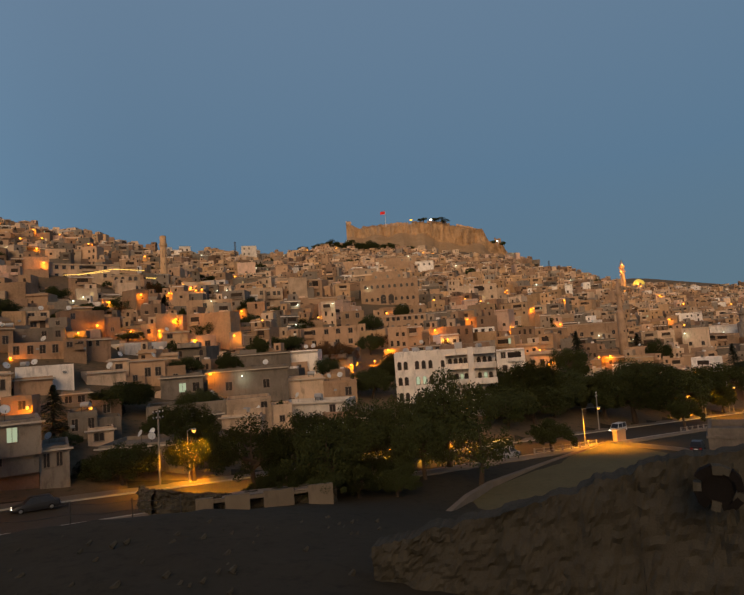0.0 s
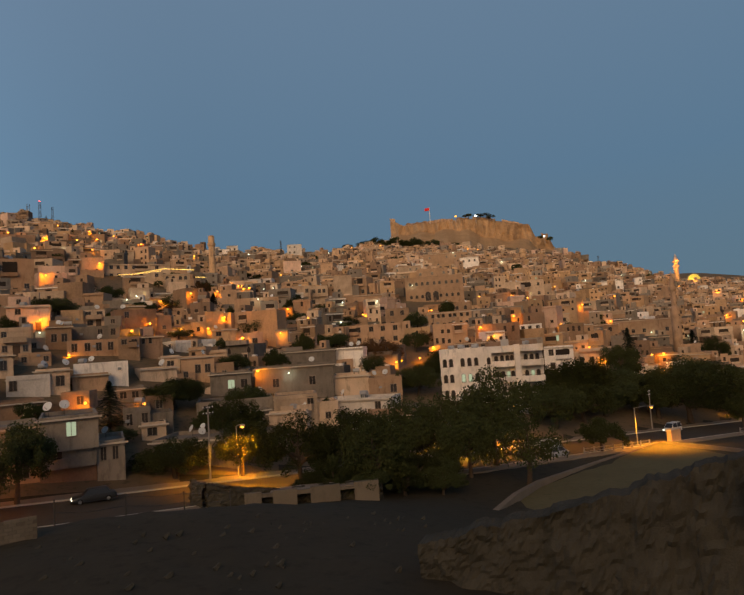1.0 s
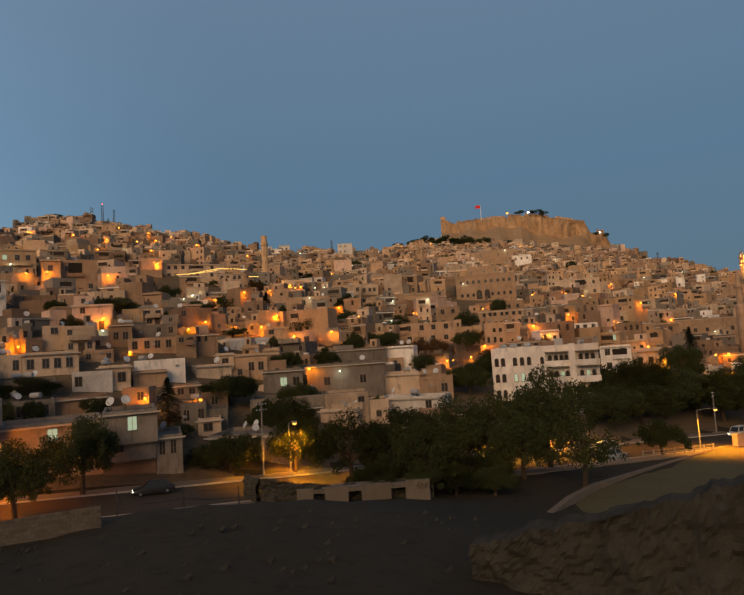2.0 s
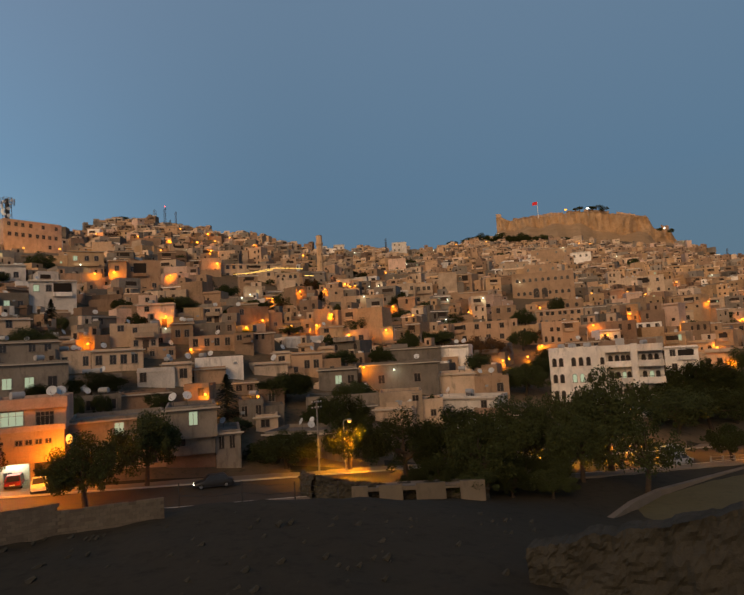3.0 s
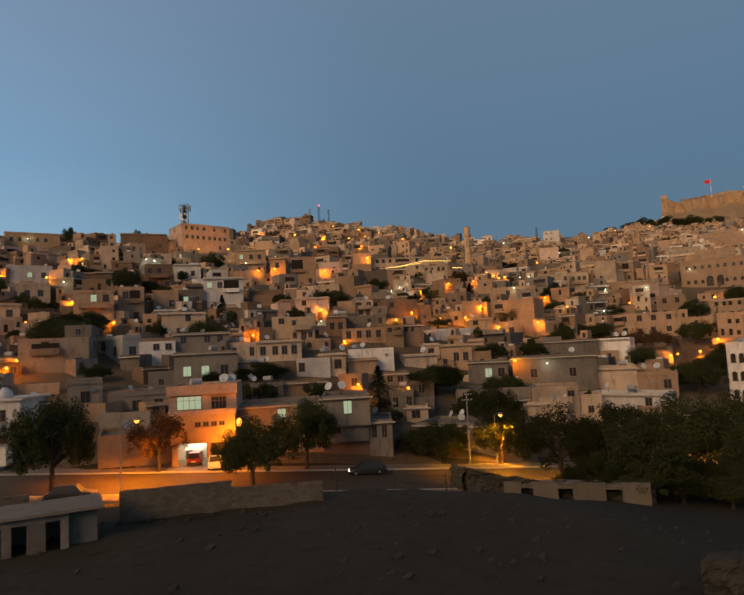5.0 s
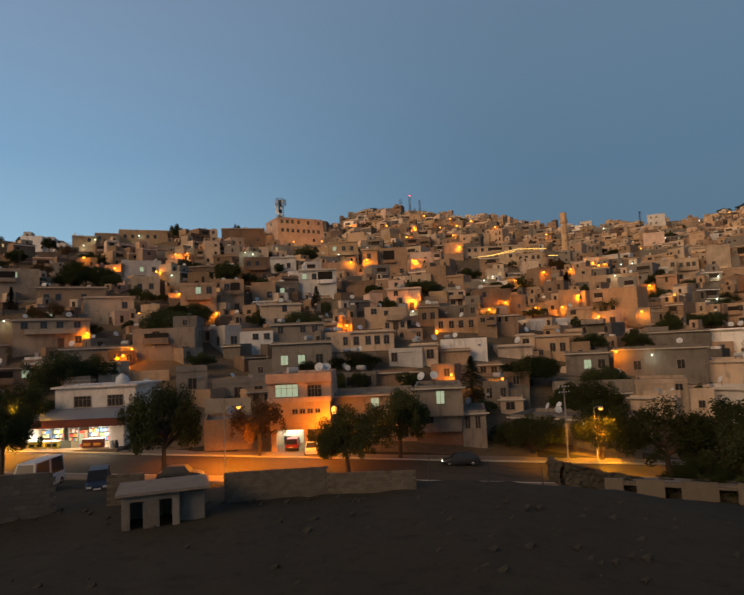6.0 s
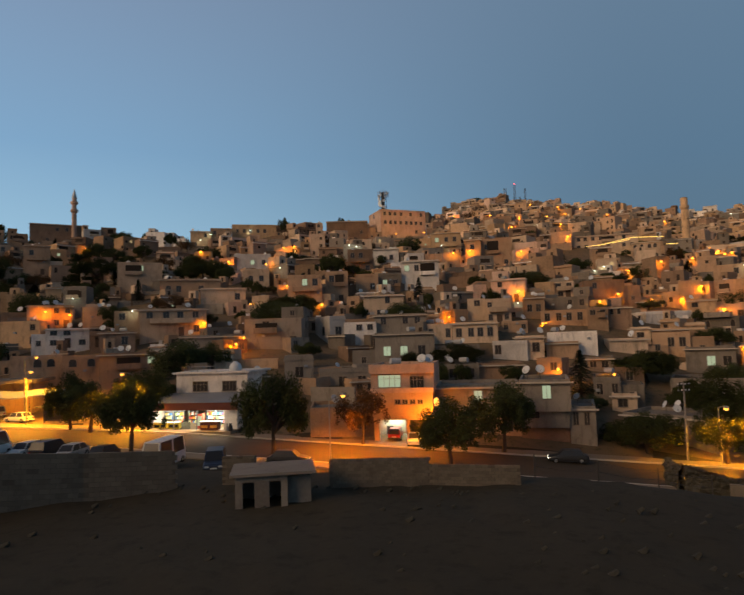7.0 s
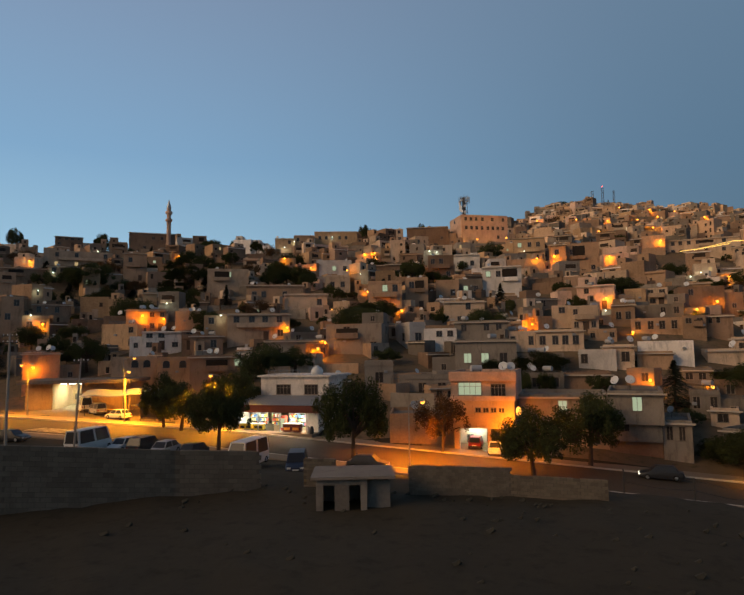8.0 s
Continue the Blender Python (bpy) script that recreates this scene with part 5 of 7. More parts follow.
tree(53.1, 126.3, 5.6, 3.2, "leaf", 9.7)
tree(37.9, 103.3, 4.5, 3.9, "leaf", 4.6)
tree(90.9, 81.3, 8.4, 6.7, "leaf", -4.3)
tree(100.6, 82.3, 7.5, 6.2, "leaf", -3.7)
tree(75.2, 103.6, 6.7, 4.8, "leaf", 3.1)
tree(87.7, 114.8, 5.4, 4.0, "leaf", 5.4)
tree(85.7, 130.9, 7.0, 4.9, "dry", 8.8)
tree(83.3, 153.3, 5.4, 3.4, "leaf", 13.7)
tree(-17.1, 126.8, 7.0, 4.6, "leaf", 15.2)
tree(25.1, 104.5, 4.9, 4.7, "leaf", 5.9)
tree(75.7, 121.9, 5.0, 3.4, "leaf", 7.2)

# undergrowth along the near side of the street
for k in range(13):
    sx = 27.5 + 1.35 * k + 0.8 * math.sin(k * 2.3)
    sy = 57.5 - 0.16 * (sx - 27) + 3.0 * math.sin(k * 1.7)
    tree(sx, sy, 2.4 + 1.6 * abs(math.sin(k * 0.9)), 1.9 + 0.8 * abs(math.cos(k * 1.3)), "leaf", ground_z(sx, sy))

# ---- the rest of the town: houses of no great size up the slope ----
def far_house(s, x, y, z, turn, rng, big=1.0):
    """Adds a house to the soup s: one to three blocks of different heights, built against each other and laid out straight before they are turned."""
    keys = list(WALL_COLOURS)
    tone = rng.choices(range(len(keys)), (22, 15, 18, 8, 19, 8, 10))[0]
    t = Soup()
    left = -rng.uniform(3.0, 6.0) * big
    for block in range(rng.choices((1, 2, 3), (3, 5, 3))[0] if big == 1.0 else 1):
        w, dep = rng.uniform(3.6, 8.5) * big, rng.uniform(5, 9) * big
        fl = rng.choices((1, 2, 3), (5, 5, 0.6))[0] if big == 1.0 else 1
        h = fl * rng.uniform(2.8, 3.2) + rng.uniform(0.2, 0.8)
        a, b, y0 = left, left + w, rng.uniform(-1.6, 1.6)
        if rng.random() < 0.3:
            tone = rng.choice((0, 1, 2, 4, 6))
        t.shell(a, y0, -5, b, y0 + dep, h, 0.22, rng.uniform(0.3, 0.9), tone)
        if rng.random() < 0.35:     # a stair head or room on the roof
            c = rng.uniform(0.3, 0.6) * w
            ox = rng.choice((a + c / 2, b - c / 2))
            t.shell(ox - c / 2, y0 + dep * 0.4, h - 0.9, ox + c / 2, y0 + dep, h + rng.uniform(1.6, 2.6), 0.2, 0.3, rng.choice((tone, tone, 0, 2)))
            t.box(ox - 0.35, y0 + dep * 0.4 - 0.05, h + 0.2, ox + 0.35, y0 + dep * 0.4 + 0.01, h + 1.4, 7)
        if rng.random() < 0.3:      # a terrace with its parapet before the house
            e = rng.uniform(1.5, 3.5)
            t.shell(a + 0.1, y0 - e, -5, b - 0.1, y0 - 0.01, rng.uniform(0.6, 2.6), 0.18, 0.7, rng.choice((tone, 0, 4)))
        if rng.random() < 0.35:     # a roof slab that stands out beyond the wall
            t.box(a - 0.3, y0 - 0.45, h - 0.75, b + 0.3, y0 - 0.01, h - 0.5, rng.choice((2, 3, 0)), bottom=True)
        cx0, span = (a + b) / 2, w * 0.5
        if fl > 1 and rng.random() < 0.4:   # a loggia with a parapet, its depth a flat sheet of painted shade
            ox = cx0 + rng.uniform(-0.15, 0.15) * w
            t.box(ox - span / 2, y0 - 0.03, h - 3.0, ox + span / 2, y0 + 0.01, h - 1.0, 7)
            t.box(ox - span / 2 - 0.1, y0 - 0.7, h - 3.3, ox + span / 2 + 0.1, y0 - 0.005, h - 3.1, 2, bottom=True)
            t.box(ox - span / 2 - 0.1, y0 - 0.7, h - 3.1, ox + span / 2 + 0.1, y0 - 0.6, h - 2.3, rng.choice((2, tone)))
        cols = max(1, int(w / rng.uniform(1.9, 3.2)))
        for f in range(fl):
            for c in range(cols):
                if rng.random() < 0.45:
                    continue
                cx, cz = cx0 + (c + 0.5 - cols / 2) * w / cols * 0.9 + rng.uniform(-0.2, 0.2), f * 3.0 + rng.uniform(0.8, 1.1)
                wd, hg = rng.choice(((0.45, 1.2), (0.32, 1.3), (0.5, 1.0), (0.3, 0.7), (0.4, 1.7)))
                lit = 7 if rng.random() > 0.05 else rng.choice((8, 8, 9))
                t.box(cx - wd, y0 - 0.04, cz, cx + wd, y0 + 0.01, cz + hg, lit)
                if rng.random() < 0.5:
                    t.box(cx - wd - 0.12, y0 - 0.12, cz - 0.15, cx + wd + 0.12, y0 + 0.01, cz - 0.01, 2, bottom=True)
        for _ in range(rng.choice((0, 1, 2))):   # tanks and low sheds on the roof
            px, py, q = rng.uniform(a + 0.8, b - 0.8), y0 + rng.uniform(0.15, 0.8) * dep, rng.uniform(0.25, 0.55)
            t.box(px - q, py - q, h - 0.9, px + q, py + q, h + rng.uniform(0.1, 0.8), rng.choice((2, 3, 4)))
        left = b + 0.02
    if rng.random() < 0.45:     # a yard or retaining wall beside it
        t.box(left, -1.2, -4, left + rng.uniform(3, 9), -0.8, rng.uniform(0.6, 2.4), rng.choice((0, 4, 6)))
    m = pose(x, y, z, 0, 0, turn)
    i = len(s.v)
    s.v += [tuple(m @ Vector(p)) for p in t.v]
    s.f += [tuple(i + k for k in q) for q in t.f]
    s.m += t.m


def fill_town():
    rng = random.Random(11)
    far = Soup()
    near_made = 0
    d = 82.0
    while d < 900:
        b = -72.0 + rng.uniform(0, 2)
        while b < 58:
            lim, _ = ridge(b)
            step = rng.uniform(8, 14)
            x, y = polar(b, d + rng.uniform(-3.5, 3.5))
            ok = d < lim - 4 and y > KERB + 6.5 and (x > -45 or y > KERB + 22) and not in_gap(b, d)
            if ok and not taken(x, y, 3.2) and not any((x - a) ** 2 + (y - c) ** 2 < (r + 3) ** 2 for a, c, r in CLEAR):
                wild = 0.62 if b > 24 and 135 < d < 260 else 0.4 if b > 20 else 0.2 if d < 200 else 0.12 if d < 300 else 0.03
                if rng.random() < wild:
                    tree(x, y, rng.uniform(4.0, 8.0), rng.uniform(3.2, 6.0), rng.choice(("leaf", "leaf", "leaf", "leaf", "dry", "pine")), ground_z(x, y))
                    b += math.degrees(step / d)
                    continue
                turn = b + rng.choice((0, 0, 12, -14, 25, -25, 40)) + rng.uniform(-6, 6)
                z = ground_z(x, y)
                if d < 175 and near_made < 150:
                    near_made += 1
                    fl = rng.choice((1, 1, 1, 2, 2)) if d > 112 else 1
                    house(x, y, rng.uniform(8, 13.5), fl * 2.85 + 0.4, turn, rng.choice(("stone", "honey", "concrete", "cream", "concrete", "white", "white", "brown", "concrete", "concrete", "pink")), fl, rng.choice((2, 2, 3, 4)), rng.uniform(6, 9),
                          rng.random() < 0.15, ("pale",) if rng.random() < 0.07 else (), z, rng.choice(("", "", "room")), rng.random() < 0.2, True, rng=rng)
                else:
                    far_house(far, x, y, z, turn, rng)
            b += math.degrees(step / d)
        d += 10.5 if d < 250 else 12.5
    # small sheds, yards and bushes in the gaps that are left
    d = 84.0
    while d < 215:
        b = -32.0
        while b < 55:
            x, y = polar(b + rng.uniform(-1, 1), d + rng.uniform(-2, 2))
            if y > KERB + 7 and (x > -45 or y > KERB + 24) and not taken(x, y, 1.0):
                pick = rng.random()
                if pick < 0.45 and d < 125:
                    house(x, y, rng.uniform(3.5, 7), rng.uniform(2.4, 3.4), b + rng.uniform(-30, 30), rng.choice(("stone", "concrete", "concrete", "cream", "white", "brown")), 1, rng.choice((0, 1, 2)), rng.uniform(3, 6), rng=rng, sink=3, clutter=rng.random() < 0.3)
                elif pick < 0.66:
                    far_house(far, x, y, ground_z(x, y) - 0.4, b + rng.uniform(-30, 30), rng, rng.uniform(0.4, 0.7))
                elif pick < 0.86:
                    tree(x, y, rng.uniform(2, 4.5), rng.uniform(1.2, 2.8), "leaf", ground_z(x, y))
            b += math.degrees(7.0 / d)
        d += 6.2
    o = far.make("hillside_town", [FARS[k] for k in WALL_COLOURS] + [M_DARKGLASS_SHADE, M_LIT, M_LITWARM])
    tagged(o, "dense flat-roofed stone houses stacked up the hillside", "houses", kind="stuff")


def in_gap(b, d):
    """The castle rock and its bare skirt stay free, and so do the gardens by the road on the right."""
    if -50 < b < -35 and d > 640:
        return True
    return b < -33 and d < 165


# open ground in front of the long school, the restaurant and the old college
BUILT += [(-39.0, 82.0, 9.0), (-10.6, 81.0, 6.5), (-86.0, 91.0, 11.0)]      # the shop, the garage house and the workshop
CLEAR += [(12.8, 88.0, 5.0), (12.2, 81.0, 3.0)]        # before the dark conifer
for lx, ly, half in ((49.1, 260.9, 13), (35.0, 258.0, 8), (181.3, 230.1, 13), (-36.8, 289.0, 10)):
    far_ = math.hypot(lx, ly)
    for ahead in (9, 18, 27, 36):
        for side in (-half, -half / 2, 0, half / 2, half):
            k = 1 - ahead / far_
            CLEAR.append((lx * k + side * ly / far_, ly * k - side * lx / far_, 4.0))
fill_town()

# ---- lamps in the lanes of the slope ----
lane_lamp(-126.4, 118.1, 21.9, 47, "sodium")
lane_lamp(-97.0, 127.2, 22.7, 38, "sodium")
lane_lamp(-163.2, 223.2, 56.9, 66, "sodium")
lane_lamp(-102.7, 206.4, 49.5, 28, "sodium")
lane_lamp(-73.3, 217.4, 51.0, -27, "sodium")
lane_lamp(-70.6, 217.4, 51.2, 63, "sodium")
lane_lamp(-87.9, 199.7, 44.2, -22, "sodium")
lane_lamp(-65.5, 177.5, 39.3, -29, "sodium")
post_lamp(-42.4, 187.5, 36.02, 1.2, 13, "sodium")
lane_lamp(-56.1, 167.1, 31.1, 23, "sodium")
lane_lamp(-60.5, 151.0, 25.0, -8, "sodium")
lane_lamp(-45.9, 109.9, 15.6, 25, "sodium")
lane_lamp(-45.9, 105.1, 14.4, 48, "sodium")
lane_lamp(-63.1, 128.0, 19.6, 29, "sodium")
lane_lamp(-14.9, 369.0, 89.8, -51, "sodium")
lane_lamp(5.8, 322.8, 79.2, -7, "sodium")
lane_lamp(21.7, 334.0, 79.6, -26, "sodium")
lane_lamp(12.9, 255.5, 60.0, -2, "sodium")
lane_lamp(39.8, 372.7, 86.4, 4, "sodium")
post_lamp(35.4, 432.6, 104.27, 3.3, -5, "sodium")
lane_lamp(49.6, 394.8, 96.3, -26, "sodium")
lane_lamp(50.7, 375.1, 87.7, 4, "sodium")
lane_lamp(66.0, 411.4, 97.5, -29, "sodium")
lane_lamp(59.3, 294.3, 70.1, -41, "sodium")
lane_lamp(37.9, 297.3, 67.5, 8, "sodium")
lane_lamp(35.6, 258.4, 55.1, -8, "sodium")
lane_lamp(-3.7, 201.0, 43.2, 1, "sodium")
lane_lamp(-9.2, 198.0, 42.3, 13, "sodium")
lane_lamp(13.8, 219.7, 44.7, 11, "sodium")
lane_lamp(11.9, 172.3, 30.9, -18, "sodium")
lane_lamp(8.7, 153.9, 25.4, -7, "sodium")
lane_lamp(-6.7, 135.6, 19.0, -68, "sodium")
lane_lamp(12.4, 134.5, 16.7, -7, "sodium")
lane_lamp(-193.6, 174.6, 50.0, 20, "sodium")
lane_lamp(-101.0, 124.1, 23.5, 40, "sodium")
lane_lamp(-39.1, 144.2, 23.6, -7, "sodium")
# the next lamp is added for the orange glow; none is known on this house
lane_lamp(-104.0, 95.2, 11.6, 47, "sodium")
lane_lamp(11.9, 103.1, 8.6, -26, "sodium")
lane_lamp(20.0, 102.3, 7.6, -10, "sodium")
lane_lamp(112.5, 396.0, 82.9, -11, "sodium")
lane_lamp(46.5, 204.9, 34.2, -7, "sodium")
lane_lamp(53.4, 195.8, 35.6, 19, "sodium")
lane_lamp(32.2, 155.1, 23.7, 0, "sodium")
lane_lamp(26.4, 144.5, 21.5, -20, "sodium")
lane_lamp(42.0, 164.5, 22.4, 10, "sodium")
lane_lamp(49.6, 164.1, 22.3, -16, "sodium")
lane_lamp(55.2, 165.1, 25.4, -46, "sodium")
lane_lamp(54.1, 150.0, 18.8, -20, "sodium")
lane_lamp(66.7, 153.2, 19.7, -46, "sodium")
lane_lamp(88.5, 196.7, 29.7, -32, "sodium")
lane_lamp(43.6, 113.0, 11.0, -24, "sodium")
lane_lamp(86.0, 247.5, 45.5, -37, "sodium")
lane_lamp(83.6, 226.6, 40.6, -38, "sodium")
lane_lamp(91.7, 255.9, 45.3, -13, "sodium")
lane_lamp(85.4, 225.2, 40.8, -38, "sodium")
lane_lamp(71.4, 219.0, 38.9, -100, "sodium")
lane_lamp(141.6, 322.3, 59.9, -23, "sodium")
lane_lamp(80.9, 164.9, 24.3, -41, "sodium")
lane_lamp(114.9, 187.0, 26.2, -114, "sodium")
lane_lamp(159.7, 205.8, 28.2, -39, "sodium")
lane_lamp(198.2, 217.9, 34.9, -17, "sodium")
lane_lamp(202.6, 199.7, 33.4, -69, "sodium")
lane_lamp(222.2, 210.0, 33.1, -3, "sodium")
lane_lamp(153.9, 152.3, 21.5, -32, "sodium")
lane_lamp(125.9, 138.4, 17.9, -47, "sodium")
lane_lamp(125.7, 133.7, 14.8, -15, "sodium")
lane_lamp(86.5, 127.1, 9.9, -51, "sodium")
post_lamp(98.0, 133.1, 9.09, 1.2, -36, "sodium")
lane_lamp(107.9, 139.1, 12.9, -52, "sodium")
lane_lamp(304.3, 516.2, 115.5, 41, "sodium")
lane_lamp(400.4, 565.5, 130.1, -20, "sodium")
lane_lamp(344.6, 522.8, 120.3, -22, "sodium")
lane_lamp(399.1, 447.4, 104.9, -66, "sodium")
lane_lamp(393.6, 427.6, 100.4, -47, "sodium")
lane_lamp(272.5, 236.1, 41.7, 26, "sodium")
lane_lamp(222.8, 178.5, 26.6, 11, "sodium")
lane_lamp(171.4, 147.8, 17.6, 25, "sodium")
lane_lamp(301.1, 216.5, 33.7, -72, "sodium")
lane_lamp(250.5, 184.2, 18.8, -49, "sodium")
lane_lamp(154.3, 121.5, 9.5, -65, "sodium")
lane_lamp(154.2, 117.7, 5.5, -52, "sodium")
lane_lamp(175.8, 114.2, 5.6, -132, "sodium")
lane_lamp(174.8, 111.1, 5.9, -42, "sodium")
lane_lamp(166.8, 105.9, 1.2, -67, "sodium")
lane_lamp(507.2, 299.6, 48.7, -89, "sodium")
lane_lamp(544.4, 305.8, 53.9, -45, "sodium")
lane_lamp(429.5, 227.5, 37.1, -60, "sodium")
lane_lamp(425.3, 209.7, 29.1, -20, "sodium")
lane_lamp(335.4, 173.7, 18.2, -71, "sodium")
lane_lamp(297.5, 148.1, 14.2, 24, "sodium")
lane_lamp(539.0, 225.9, 29.2, -50, "sodium")
lane_lamp(199.7, 96.1, -1.2, -86, "sodium")
lane_lamp(165.5, 83.5, -5.3, -25, "sodium")
lane_lamp(-167.0, 159.7, 42.2, 45, "white")
lane_lamp(-148.5, 135.9, 33.0, 86, "white")
lane_lamp(-128.2, 116.1, 24.1, 47, "white")
lane_lamp(-128.1, 257.6, 63.7, 26, "white")
lane_lamp(-60.0, 174.5, 37.4, -29, "white")
lane_lamp(-45.3, 203.4, 47.9, 14, "white")
lane_lamp(-42.9, 204.0, 47.4, 14, "white")
lane_lamp(-78.4, 123.8, 22.7, 33, "white")
lane_lamp(-14.3, 219.8, 48.3, 3, "white")
lane_lamp(7.8, 146.5, 22.0, 7, "white")
lane_lamp(-193.0, 207.5, 58.6, 59, "white")
lane_lamp(-107.0, 142.2, 28.0, 15, "white")
lane_lamp(-124.0, 259.6, 66.5, 26, "white")
lane_lamp(-109.7, 272.9, 70.0, 22, "white")
lane_lamp(26.1, 286.8, 66.0, 7, "white")
lane_lamp(159.3, 419.1, 89.0, -13, "white")
lane_lamp(75.2, 191.2, 32.8, -21, "white")
lane_lamp(101.8, 251.0, 43.3, -26, "white")
lane_lamp(90.0, 211.9, 38.9, -38, "white")
lane_lamp(106.8, 190.3, 31.0, -9, "white")
lane_lamp(97.6, 176.2, 23.1, 2, "white")
lane_lamp(245.0, 159.9, 12.1, -56, "white")
lane_lamp(271.1, 158.7, 9.0, -54, "white")
lane_lamp(270.6, 133.9, 10.3, -64, "white")
lane_lamp(309.6, 134.5, 9.3, -67, "white")
lane_lamp(49.1, 110.7, 10.1, -24, "white")
lane_lamp(33.6, 194.0, 33.6, 18, "white")
lane_lamp(38.8, 204.4, 35.8, -7, "white")
lane_lamp(173.0, 236.6, 42.7, -38, "white")
lane_lamp(330.6, 334.3, 72.7, -19, "white")
lane_lamp(355.4, 278.6, 50.9, -41, "white")
lane_lamp(448.1, 315.5, 60.2, 13, "white")
lane_lamp(118.1, 184.1, 30.7, -24, "white")
lane_lamp(300.9, 355.3, 82.6, -39, "white")
lane_lamp(269.4, 496.8, 106.2, -102, "white")
post_lamp(176.5, 366.2, 67.57, 4.7, -26, "white")

# ---- cars ----
PAINTS = {}


def paint(colour):
    if colour not in PAINTS:
        PAINTS[colour] = material("car_paint", colour, 0.42, 0.06, 2, 30, 0.0)
    return PAINTS[colour]


def loft(s, sections):
    """Joins upright rectangles-with-shoulders along the car: (x, half width low, half width high, z low, z high)."""
    i = len(s.v)
    for x, a, b, z0, z1 in sections:
        zm = z0 + (z1 - z0) * 0.55
        s.v += [(x, -a * 0.94, z0), (x, -a, z0 + 0.18), (x, -a, zm), (x, -b, z1 - 0.03), (x, -b + 0.08, z1), (x, b - 0.08, z1), (x, b, z1 - 0.03), (x, a, zm), (x, a, z0 + 0.18), (x, a * 0.94, z0)]
    n = 10
    for g in range(len(sections) - 1):
        for k in range(n):
            j = (k + 1) % n
            s.f.append((i + g * n + k, i + g * n + n + k, i + g * n + n + j, i + g * n + j))
            s.m.append(0)
    s.f.append(tuple(i + k for k in range(n)))
    s.m.append(0)
    e = i + (len(sections) - 1) * n
    s.f.append(tuple(e + n - 1 - k for k in range(n)))
    s.m.append(0)


CAR_SHAPES = {
    "sedan": (4.3, 0.84, 0.88, 1.42, (-1.75, -1.25, 0.55, 1.15)),
    "hatch": (4.0, 0.84, 0.90, 1.48, (-1.95, -1.55, 0.55, 1.2)),
    "suv": (4.5, 0.92, 1.00, 1.72, (-2.1, -1.75, 0.7, 1.3)),
    "van": (4.3, 0.90, 1.02, 1.85, (-2.12, -2.0, 0.75, 1.45)),
    "minibus": (5.6, 1.0, 1.15, 2.5, (-2.75, -2.65, 1.9, 2.45)),
}


